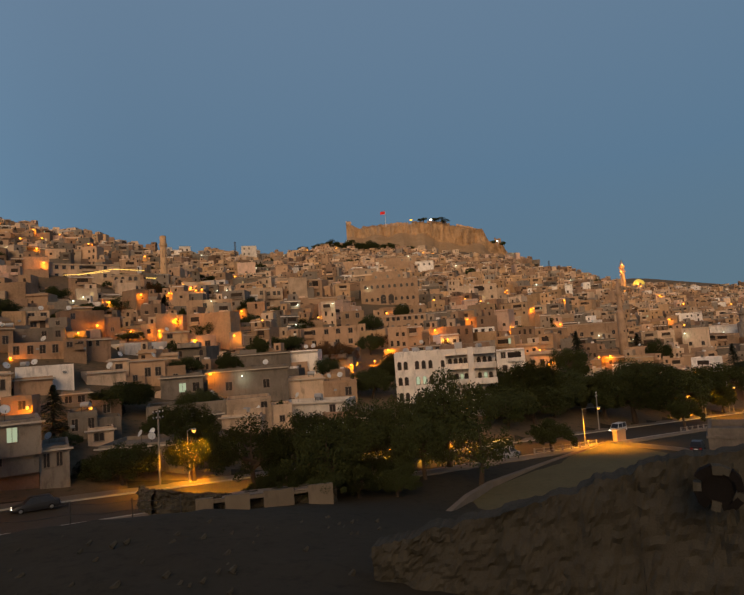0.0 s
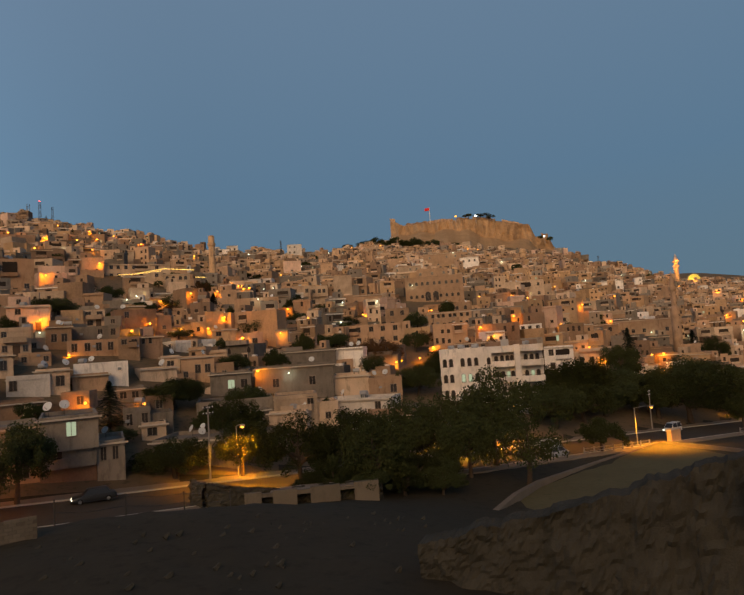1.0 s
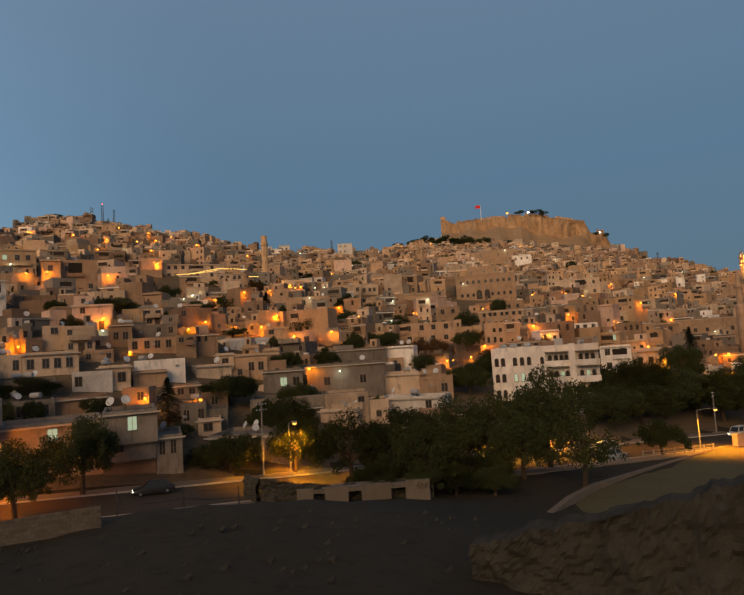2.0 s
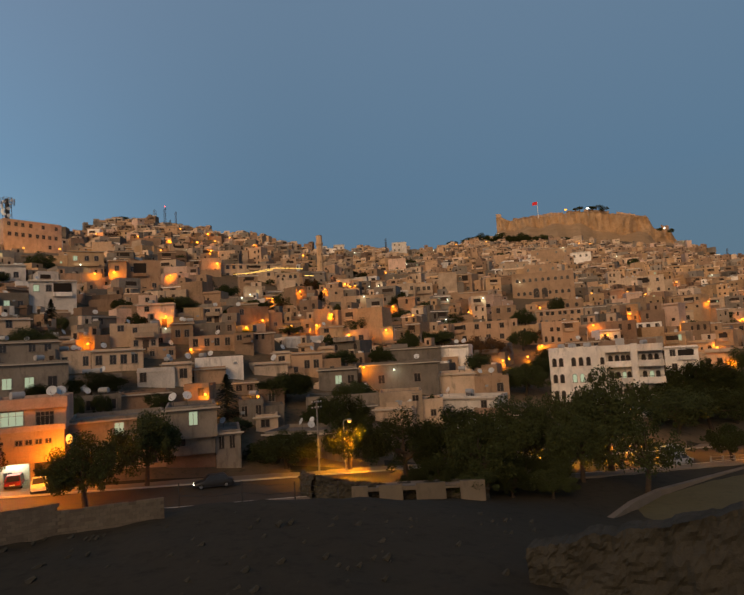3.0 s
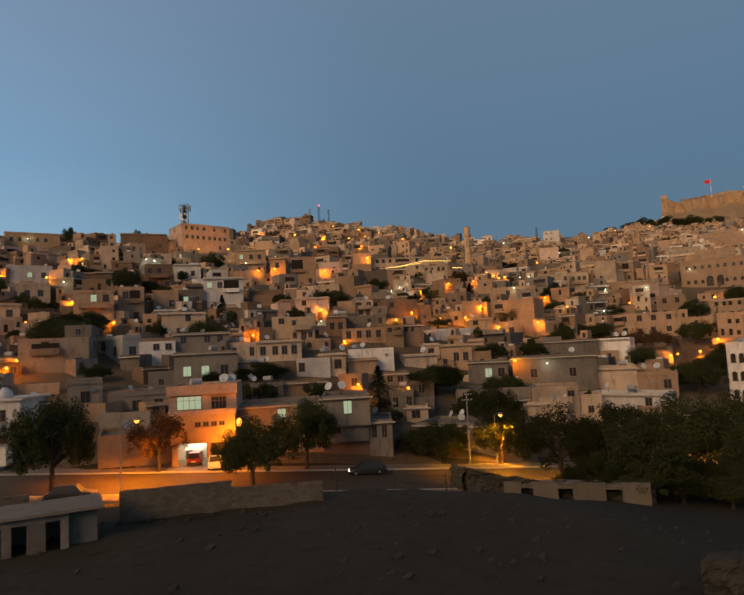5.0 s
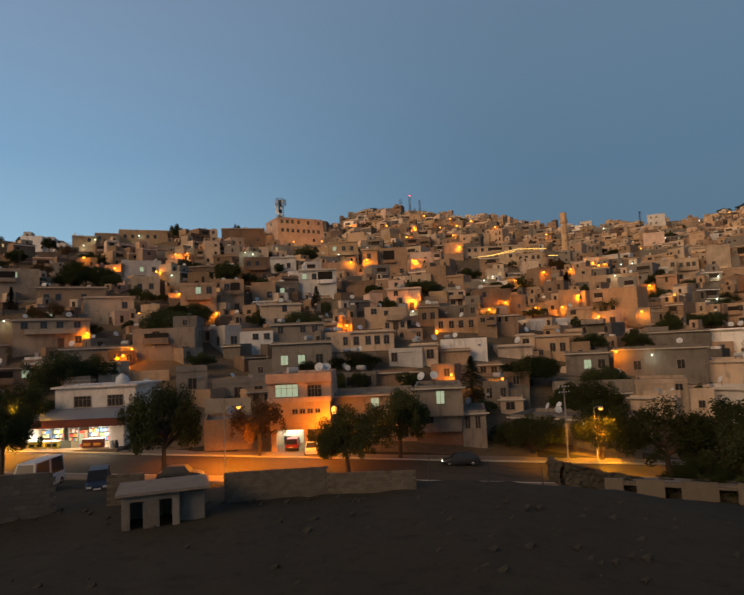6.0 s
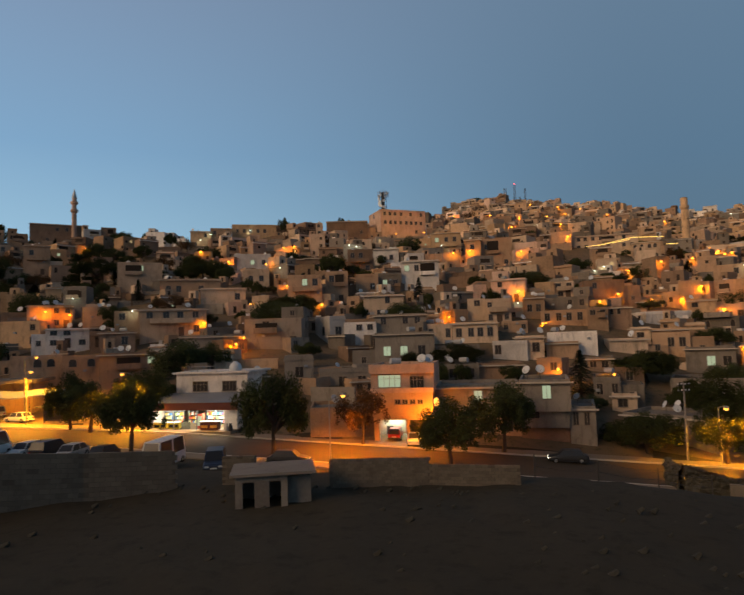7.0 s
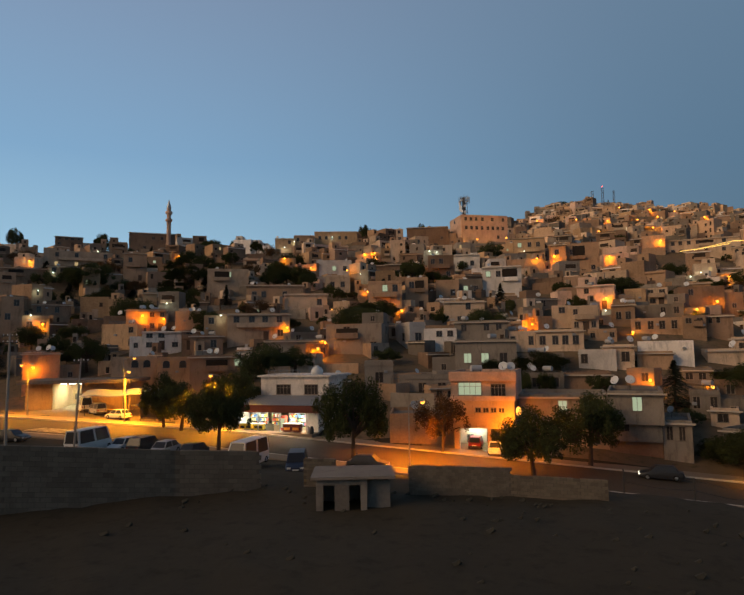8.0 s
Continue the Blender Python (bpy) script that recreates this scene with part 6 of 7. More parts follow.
def car(x, y, z, turn, kind, colour, words, lights=None):
    """A parked car; turn 0 points along +x."""
    length, half, belt, top, (c0, c1, c2, c3) = CAR_SHAPES[kind]
    h = length / 2
    root = thing("van" if kind in ("van", "minibus") else "car", x, y, z, turn, words, "van" if kind in ("van", "minibus") else "car", "vehicles by the street")
    mat = paint(colour)
    s = Soup()
    loft(s, [(-h, half * 0.86, half * 0.82, 0.34, belt - 0.12), (-h + 0.12, half * 0.97, half * 0.92, 0.24, belt - 0.02), (-h + 0.6, half, half * 0.95, 0.2, belt + 0.02), (0, half, half * 0.95, 0.19, belt),
             (h - 0.9, half, half * 0.93, 0.2, belt - 0.04), (h - 0.25, half * 0.95, half * 0.85, 0.24, belt - 0.16), (h, half * 0.84, half * 0.76, 0.34, belt - 0.28)])
    s.make("body", [mat], root)
    s = Soup()
    w0, w1 = half * 0.94, half * 0.76
    b = belt - 0.06
    lo = [(c0, -w0, b), (c3, -w0, b), (c3, w0, b), (c0, w0, b)]
    hi = [(c1, -w1, top), (c2, -w1, top), (c2, w1, top), (c1, w1, top)]
    i = len(s.v)
    s.v += lo + hi
    for q in ((0, 1, 5, 4), (1, 2, 6, 5), (2, 3, 7, 6), (3, 0, 4, 7), (4, 5, 6, 7)):
        s.f.append(tuple(i + k for k in q))
        s.m.append(0)
    s.make("cabin", [mat], root)

    def pane(p, q, r, t, name, inset=0.12):
        p, q, r, t = (Vector(v) for v in (p, q, r, t))
        mid = (p + q + r + t) / 4
        out = (q - p).cross(t - p).normalized() * 0.012
        s = Soup()
        s.quad(*[tuple(v + (mid - v) * inset + out) for v in (p, q, r, t)])
        s.make(name, [M_CARGLASS], root)
    pane(lo[1], lo[2], hi[2], hi[1], "windscreen")
    pane(lo[3], lo[0], hi[0], hi[3], "rear_window", 0.16)
    for side in (0, 1):
        a0, a1, e0, e1 = (lo[0], lo[1], hi[1], hi[0]) if side == 0 else (lo[2], lo[3], hi[3], hi[2])
        a0, a1, e0, e1 = (Vector(v) for v in (a0, a1, e0, e1))
        for u0, u1 in ((0.02, 0.5), (0.52, 0.98)):
            pane(a0.lerp(a1, u0), a0.lerp(a1, u1), e1.lerp(e0, u1), e1.lerp(e0, u0), "side_window", 0.1)
    for wx in (-h + 0.78, h - 0.80):
        for sy in (-1, 1):
            t = Soup()
            t.tube((wx, sy * (half - 0.18), 0.31), (wx, sy * (half + 0.015), 0.31), 0.31, 0.31, 14)
            tyre = t.make("wheel", [M_TYRE], root)
            r = Soup()
            r.tube((wx, sy * (half + 0.01), 0.31), (wx, sy * (half + 0.03), 0.31), 0.19, 0.16, 10)
            r.make("rim", [M_METAL], tyre)
    for sy in (-1, 1):
        s = Soup()
        s.box(h - 0.10, sy * half * 0.62 - 0.17, belt - 0.42, h + 0.012, sy * half * 0.62 + 0.17, belt - 0.26, bottom=True)
        s.make("headlight", [M_HEAD if lights else M_LENS], root)
        s = Soup()
        s.box(-h - 0.012, sy * half * 0.68 - 0.13, belt - 0.40, -h + 0.1, sy * half * 0.68 + 0.13, belt - 0.2, bottom=True)
        s.make("tail_light", [M_TAIL], root, "red tail light")
    for e in (-1, 1):
        s = Soup()
        s.box(e * h - 0.09, -half * 0.9, 0.28, e * h + 0.07, half * 0.9, 0.46, bottom=True)
        s.make("bumper", [M_DARKMETAL if kind != "sedan" else mat], root)
        s = Soup()
        s.box(e * (h + 0.072) - 0.012, -0.26, 0.47, e * (h + 0.072) + 0.012, 0.26, 0.58, bottom=True)
        s.make("plate", [M_DISH], root, "blank pale plate")
    return root


def on_road(x):
    return road_z(x) + 0.02


WHITE, SILVER, DARK, NAVY, REDC = (0.62, 0.62, 0.60), (0.34, 0.34, 0.35), (0.02, 0.02, 0.022), (0.02, 0.03, 0.06), (0.22, 0.02, 0.02)
car(-9.3, KERB + 2.6, road_z(-9.3) + 0.15, -84, "sedan", WHITE, "white sedan parked beside the garage door")
car(-12.0, KERB + 5.6, road_z(-12) + 0.16, 90, "hatch", REDC, "dark red hatchback standing inside the lit garage")
car(-68.6, 79.0, road_z(-68) + 0.04, 172, "sedan", WHITE, "white saloon car parked on the forecourt")
car(-76.0, 82.6, road_z(-76) + 0.04, 150, "van", SILVER, "silver van with its tail to the street on the forecourt")
car(-81.5, 85.6, road_z(-81) + 0.04, 140, "minibus", WHITE, "white delivery van at the lit workshop")
car(-49.8, 53.0, ground_z(-49.8, 53), 96, "minibus", WHITE, "white minibus parked behind the block wall")
car(-47.3, 55.5, ground_z(-47.3, 55.5), -88, "sedan", WHITE, "white car parked behind the block wall")
car(-44.5, 55.5, ground_z(-44.5, 55.5), 92, "suv", DARK, "black off-road car parked behind the block wall")
car(-41.9, 55.3, ground_z(-41.9, 55.3), -85, "sedan", SILVER, "silver car parked behind the block wall")
car(-38.4, 55.2, ground_z(-38.4, 55.2), -90, "sedan", DARK, "black car parked behind the block wall")
car(-30.0, 52.2, ground_z(-30, 52.2), -88, "minibus", WHITE, "white pickup van with a crate on top")
car(-23.7, 49.9, ground_z(-23.7, 49.9), -68, "suv", NAVY, "black off-road car on the ramp facing the lot")
car(-64.4, 56.0, ground_z(-64.4, 56), 10, "sedan", DARK, "dark car with chrome trim at the kerb")
car(-20.6, 60.6, ground_z(-20.6, 60.6), 4, "sedan", DARK, "dark car low behind the gate pillar")
car(8.5, 71.0, on_road(8.5), 176, "sedan", DARK, "dark car on the street with its lamps lit", True)
car(74.0, 67.5, on_road(74), 12, "van", WHITE, "white van under the street trees")
car(111.0, 70.3, on_road(111), 184, "van", WHITE, "white van on the street with its lamps lit", True)
car(90.0, 44.5, ground_z(90, 44.5) + 0.1, 20, "sedan", DARK, "dark car parked below the rim wall")
car(70.0, 62.9, on_road(70), 2, "hatch", SILVER, "grey hatchback under the street trees")


# ---- the shop ----
def shop():
    x0, x1, z = -45.2, -33.0, road_z(-39) + 0.15
    root = thing("corner_shop", (x0 + x1) / 2, KERB + 2.6, z, 0, "white two-storey house with a lit grocery under a grey canopy roof", "shop")
    w = (x1 - x0) / 2
    s = Soup()
    for q in ((-w, 7.0, w, 7.2), (-w, 0.2, -w + 0.2, 7.0), (w - 0.2, 1.6, w, 7.0), (w - 1.9, 0.5, w, 1.6)):
        s = Soup()
        s.box(q[0], q[1], -1, q[2], q[3], 2.79)
        s.make("wall", [WALLS["white"]], root)
    s = Soup()
    s.box(-w, -1.6, -0.4, w, 7.0, 0.02)
    s.make("floor", [M_PAVE], root)
    s = Soup()
    s.box(-w - 0.4, -0.2, 2.8, w + 0.3, 7.0, 2.92, bottom=True)
    s.make("ceiling", [WALLS["white"]], root)
    s = Soup()
    s.box(-w - 0.5, -0.35, 2.68, w + 0.4, -0.2, 3.65, bottom=True)
    s.make("fascia", [M_RED], root, "dark red sheet fascia")
    s = Soup()
    for k in range(24):
        xa, xb = -w - 0.6 + (2 * w + 1.1) * k / 24, -w - 0.6 + (2 * w + 1.1) * (k + 1) / 24
        xm = (xa + xb) / 2
        for a, b, la, lb in ((xa, xm, 0, 0.05), (xm, xb, 0.05, 0)):
            s.quad((a, -0.45, 3.66 + la), (b, -0.45, 3.66 + lb), (b * 0.9 + 0.5, 4.6, 4.65 + lb), (a * 0.9 + 0.5, 4.6, 4.65 + la))
    s.make("canopy_roof", [M_SHEET], root, "corrugated grey canopy roof")
    u = Soup()
    u.shell(-w + 1.3, 4.5, 2.93, w - 0.1, 12.5, 7.6, 0.25, 0.3)
    u.box(-w + 0.9, 4.1, 7.3, w + 0.3, 12.9, 7.55, bottom=True)
    u.make("upper_storey", [WALLS["white"]], root)
    window(root, -1.1, 4.5, 4.85, 2.2, 1.3)
    window(root, 3.3, 4.5, 4.85, 2.0, 1.3)
    rail = thing("roof_railing", *(root.matrix_basis @ Vector((-1.2, 4.8, 7.3))), 0, "thin pale railing and posts on the shop roof", "railing")
    for k in range(6):
        s = Soup()
        s.tube((-2.5 + k, 0, 0), (-2.5 + k, 0, 1.0), 0.035, 0.035, 5)
        s.make("post", [M_METAL], rail)
    for zz in (0.55, 1.0):
        s = Soup()
        s.tube((-2.5, 0, zz), (2.5, 0, zz), 0.03, 0.03, 5)
        s.make("bar", [M_METAL], rail)
    ball = thing("water_tank", *(root.matrix_basis @ Vector((3.6, 6.0, 7.3))), 0, "round white plastic water tank on the shop roof", "water tank", "roof tanks")
    s = Soup()
    s.lathe(0, 0, [(0.55, 0), (0.85, 0.3), (0.9, 0.8), (0.7, 1.25), (0.3, 1.5), (0.3, 1.62)], 16)
    s.make("barrel", [M_DISH], ball, smooth=True)
    for k, px in enumerate((-5.9, -2.8, 0.6)):
        s = Soup()
        s.box(px - 0.06, -0.1, 0, px + 0.06, 0.02, 2.8)
        s.make("post", [M_METAL], root)
    for k in range(5):
        s = Soup()
        s.tube((-5 + 2.3 * k, 1.0 + 0.4 * (k % 2), 2.7), (-3.9 + 2.3 * k, 1.0 + 0.4 * (k % 2), 2.7), 0.05, 0.05, 6)
        s.make("light_tube", [M_TUBE], root, "white fluorescent tube")
    for px, p in ((-3.5, 420), (2.4, 560)):
        a = new("shop_light", bpy.data.lights.new("shop_light", "AREA"))
        a.data.energy, a.data.size, a.data.color = 0.75 * p, 2.5, (1.0, 0.98, 0.78)
        a.parent = root
        a.location = (px, 1.2, 2.6)
    m = root.matrix_basis
    rng = random.Random(5)
    tones = [(0.75, 0.55, 0.04), (0.7, 0.66, 0.3), (0.1, 0.22, 0.5), (0.6, 0.1, 0.06), (0.3, 0.5, 0.15), (0.75, 0.72, 0.66), (0.8, 0.35, 0.05)]
    goods = [material("packaging", c, 0.5, 0.2, 3, 12, 0) for c in tones]
    for k, px in enumerate((-5.0, -3.4, -1.4, 1.3, 2.7)):
        q = m @ Vector((px, 2.6, 0.02))
        rack = thing("goods_shelf", *q, 0, "full shelf of coloured packets in the lit shop", "shelf", "shop shelves")
        s = Soup()
        for zz in (0.0, 0.55, 1.1, 1.65, 2.2):
            s.box(-0.62, 0, zz, 0.62, 0.5, zz + 0.04, bottom=True)
        for sx in (-0.65, 0.62):
            s.box(sx, 0, 0, sx + 0.03, 0.5, 2.3)
        s.make("frame", [M_METAL], rack)
        for zz in (0.04, 0.59, 1.14, 1.69):
            px2 = -0.58
            while px2 < 0.5:
                wd = rng.uniform(0.14, 0.3)
                g = Soup()
                g.box(px2, 0.05, zz, px2 + wd - 0.02, 0.4, zz + rng.uniform(0.26, 0.45))
                g.make("packet", [rng.choice(goods)], rack)
                px2 += wd
    for px, wd, mt in ((-4.9, 1.9, goods[0]), (-2.9, 1.5, goods[0]), (2.6, 2.6, M_RED)):
        q = m @ Vector((px, 0.1 if px < 0 else -0.6, 0.02))
        st = thing("fruit_stand" if px < 0 else "counter", *q, 0, "yellow crate stand before the shop" if px < 0 else "red counter with printed front before the shop", "stand" if px < 0 else "counter")
        s = Soup()
        s.box(-wd / 2, 0, 0.1, wd / 2, 0.7, 0.95 if px < 0 else 1.15, bottom=True)
        s.make("body", [mt], st)
        s = Soup()
        s.box(-wd / 2 - 0.05, -0.05, 0.955 if px < 0 else 1.155, wd / 2 + 0.05, 0.75, 1.05 if px < 0 else 1.2, bottom=True)
        s.make("top", [goods[5]], st)
        for k in range(2):
            s = Soup()
            s.box(-wd / 2 + 0.15 + k * wd / 2, -0.02, 0.35, -wd / 2 + 0.15 + k * wd / 2 + wd * 0.35, -0.004, 0.7, bottom=True)
            s.make("panel", [M_DARKMETAL if px < 0 else goods[6]], st)
    q = m @ Vector((0.4, 1.2, 0.02))
    fr = thing("drinks_fridge", *q, 0, "red drinks fridge with a lit glass door", "fridge")
    s = Soup()
    s.box(-0.4, 0, 0, 0.4, 0.7, 2.0)
    s.make("case", [goods[3]], fr)
    s = Soup()
    s.box(-0.3, -0.02, 0.4, 0.3, -0.004, 1.7, bottom=True)
    s.make("door", [M_LIT], fr)
    for k, px in enumerate((5.2, 5.75)):
        q = m @ Vector((px, -0.9, 0.0))
        sk = thing("sack", *q, 20 * k, "pale sack standing on the pavement by the shop" if k == 0 else "dark crate pile on the pavement by the shop", "sack")
        s = Soup()
        s.lathe(0, 0, [(0.22, 0), (0.28, 0.2), (0.26, 0.6), (0.15, 0.85), (0.2, 0.98)], 9)
        s.make("bag", [goods[5] if k == 0 else M_DARKMETAL], sk, smooth=True)


shop()


# ---- the house with the garage ----
def garage_house():
    xa, xb = -14.4, -6.8
    y0 = KERB + 3.0
    z = road_z(-10.6) + 0.15
    w = (xb - xa) / 2
    root = thing("garage_house", (xa + xb) / 2, y0, z, 0, "three-storey house with a lit open garage at street level", "house")
    s = Soup()
    hole0, hole1, gh = -w + 0.7, -w + 4.2, 2.9
    for q in ((-w, 0, hole0, 0.3), (hole1, 0, hole1 + 0.4, 0.3), (w - 0.35, 0, w, 0.3), (-w, 0.3, -w + 0.25, 9), (w - 0.25, 0.3, w, 9), (-w + 0.25, 8.7, w - 0.25, 9), (hole1 + 0.1, 0.3, hole1 + 0.3, 8.7)):
        s = Soup()
        s.box(q[0], q[1], -1, q[2], q[3], gh)
        s.make("ground_wall", [WALLS["honey"]], root)
    s = Soup()
    s.box(hole1 + 0.4, 0.1, -0.5, w - 0.35, 0.22, gh)
    shutter = s.make("shutter", [M_DARKMETAL], root, "closed dark roller shutter")
    for k in range(9):
        s = Soup()
        s.box(hole1 + 0.4, 0.06, 0.1 + 0.3 * k, w - 0.35, 0.098, 0.3 + 0.3 * k, bottom=True)
        s.make("slat", [M_DARKMETAL], shutter)
    s = Soup()
    s.shell(-w, -0.6, gh + 0.002, w, 9, 6.3, 0.3, 0.1)
    s.quad((-w, -0.6, gh + 0.002), (-w, 9, gh + 0.002), (w, 9, gh + 0.002), (w, -0.6, gh + 0.002))
    s.make("middle_storey", [WALLS["honey"]], root)
    s = Soup()
    s.shell(-w - 0.2, -0.3, 6.302, w + 0.2, 9, 9.9, 0.3, 0.8)
    s.box(-w - 0.35, -0.75, 8.7, w + 0.35, -0.302, 9.9, bottom=True)
    s.box(-w - 0.2, -0.9, 6.302, w + 0.2, -0.302, 6.9, bottom=True)
    s.make("upper_storey", [WALLS["pink"]], root)
    window(root, -1.6, -0.3, 7.0, 2.8, 1.5, False, "pale")
    window(root, 1.9, -0.3, 6.9, 1.7, 1.4)
    for k in range(4):
        window(root, -0.6 + 0.95 * k, -0.6, 4.9, 0.6, 0.5)
    f = Soup()
    f.box(hole0, 0.0, -0.4, hole1, 8.7, 0.03)
    f.make("garage_floor", [M_PAVE], root)
    for k in range(3):
        s = Soup()
        s.tube((hole0 + 0.5 + k, 2.5, gh - 0.15), (hole0 + 0.5 + k, 4.2, gh - 0.15), 0.05, 0.05, 6)
        s.make("light_tube", [M_TUBE], root, "white fluorescent tube")
    a = new("garage_light", bpy.data.lights.new("garage_light", "AREA"))
    a.data.energy, a.data.size, a.data.color = 360, 2.0, (0.72, 1.0, 0.86)
    a.parent = root
    a.location = ((hole0 + hole1) / 2, 2.6, gh - 0.12)
    s = Soup()
    for zz in (0.8, 1.4, 2.0):
        s.box(hole0 + 0.1, 8.1, zz, hole1 - 0.2, 8.6, zz + 0.05, bottom=True)
    s.make("tool_shelf", [M_METAL], root)
    # the bracket lamp that floods the wall with orange
    lamp = thing("wall_lamp", xb + 0.55, y0 - 1.6, z + 5.2, 0, "orange sodium lamp on a wall bracket", "wall lamp")
    s = Soup()
    s.tube((-0.4, 1.2, 0.3), (0, 0, 0.45), 0.04, 0.04, 6)
    s.make("bracket", [M_DARKMETAL], lamp)
    s = Soup()
    s.lathe(0, 0, [(0.1, -0.5), (0.3, -0.35), (0.32, 0.25), (0.12, 0.5)], 9)
    s.make("bulb", [M_LAMP], lamp)
    bulb_light(lamp, (-1.2, -1.0, -1.7), 1700, SODIUM)
    tank((-12, y0 + 4, z + 9.1), 30)
    dish((-8.2, y0 + 2, z + 9.1), -10)
    dish((-7.4, y0 + 2.6, z + 9.1), 15)


garage_house()


# ---- the workshop with the forecourt ----
def workshop():
    z = road_z(-88) + 0.06
    root = thing("workshop", -83.9, 86.1, z, 20, "low flat-roofed workshop with a brightly lit open bay", "workshop")
    s = Soup()
    for q in ((-9, 0, -4.2, 0.3), (0.9, 0, 9.5, 0.3), (-9, 0.3, -8.7, 8), (9.2, 0.3, 9.5, 8), (-8.7, 7.7, 9.2, 8), (-4.5, 0.3, -4.2, 7.7), (0.9, 0.3, 1.2, 7.7)):
        s = Soup()
        s.box(q[0], q[1], -1, q[2], q[3], 4.6)
        s.make("wall", [WALLS["honey"]], root)
    s = Soup()
    s.box(-9.6, -2.0, 4.6, 10.2, 8.4, 5.2, bottom=True)
    s.make("roof", [WALLS["concrete"]], root, "flat concrete roof slab lit orange")
    for k in range(3):
        s = Soup()
        s.tube((-3.8 + 1.6 * k, 2, 4.4), (-2.7 + 1.6 * k, 2, 4.4), 0.07, 0.07, 6)
        s.make("light_tube", [M_TUBE], root, "white fluorescent tube")
    a = new("workshop_light", bpy.data.lights.new("workshop_light", "AREA"))
    a.data.energy, a.data.size, a.data.color = 1000, 3.5, (0.86, 1.0, 0.72)
    a.parent = root
    a.location = (-1.6, 3.5, 4.4)
    s = Soup()
    s.box(-3.5, 7.2, 1.2, -1.8, 7.68, 2.3, bottom=True)
    s.make("board", [M_WOOD], root)
    # canopy of sheet metal beside it
    can = thing("sheet_canopy", -71.0, 83.0, road_z(-70) + 0.04, 32, "sagging grey sheet canopy on thin posts", "canopy")
    for px in (-6, 0, 6):
        for py in (0, 4):
            s = Soup()
            s.tube((px, py, -0.3), (px, py, 3.3 + 0.15 * py), 0.06, 0.06, 6)
            s.make("post", [M_DARKMETAL], can)
    s = Soup()
    for k in range(12):
        xa, xb = -6.6 + 1.1 * k, -5.5 + 1.1 * k
        za, zb = 3.35 + 0.15 * math.sin(k), 3.35 + 0.15 * math.sin(k + 1)
        s.quad((xa, -0.8, za), (xb, -0.8, zb), (xb, 4.8, zb + 0.7), (xa, 4.8, za + 0.7))
        s.quad((xa, -0.8, za - 0.15), (xb, -0.8, zb - 0.15), (xb, -0.8, zb), (xa, -0.8, za))
    s.make("sheet", [M_SHEET], can)
    # the bus stop
    stop = thing("bus_shelter", -61.0, 77.0, road_z(-61) + 0.1, 4, "small dark bus shelter with a flat roof", "bus shelter")
    for px in (-2.6, 0, 2.6):
        s = Soup()
        s.box(px - 0.05, 1.3, 0, px + 0.05, 1.4, 2.4)
        s.make("post", [M_DARKMETAL], stop)
    s = Soup()
    s.box(-2.9, -0.4, 2.4, 2.9, 1.6, 2.55, bottom=True)
    s.make("roof", [M_DARKMETAL], stop)
    s = Soup()
    s.box(-2.5, 1.41, 0.3, 2.5, 1.45, 2.1, bottom=True)
    s.make("back_panel", [M_CARGLASS], stop)
    s = Soup()
    s.box(-2.0, 0.9, 0.42, 2.0, 1.28, 0.5, bottom=True)
    s.make("bench", [M_WOOD], stop)
    # zebra bars on the asphalt
    for k in range(6):
        s = Soup()
        s.box(-0.28, -1.7, 0, 0.28, 1.7, 0.006)
        o = s.make("crossing_bar", [M_KERB])
        o.matrix_basis = pose(-70.5 + 1.15 * k, 65.0, road_z(-70.5 + 1.15 * k) + 0.026, 0, math.degrees(math.atan(0.028)), -20)
        tagged(o, "worn white painted bar on the asphalt", "road marking", "zebra crossing")


workshop()


# ---- poles and street lamps ----
def pole(x, y, z, h, label, lean=0.0, bars=2, r=0.13):
    root = thing("utility_pole", x, y, z, 20, label, "utility pole", "poles")
    s = Soup()
    s.tube((0, 0, -1), (lean, 0, h), r, r * 0.62, 9)
    s.make("shaft", [M_POLE], root)
    for k in range(bars):
        zz = h - 0.35 - 0.7 * k
        s = Soup()
        s.box(lean - 0.8, -0.06, zz, lean + 0.8, 0.06, zz + 0.1, bottom=True)
        bar = s.make("crossbar", [M_DARKMETAL], root)
        for px in (-0.7, -0.25, 0.25, 0.7):
            i = Soup()
            i.lathe(lean + px, 0, [(0.05, zz + 0.1), (0.07, zz + 0.18), (0.03, zz + 0.28)], 6)
            i.make("insulator", [M_DISH], bar)
    return root


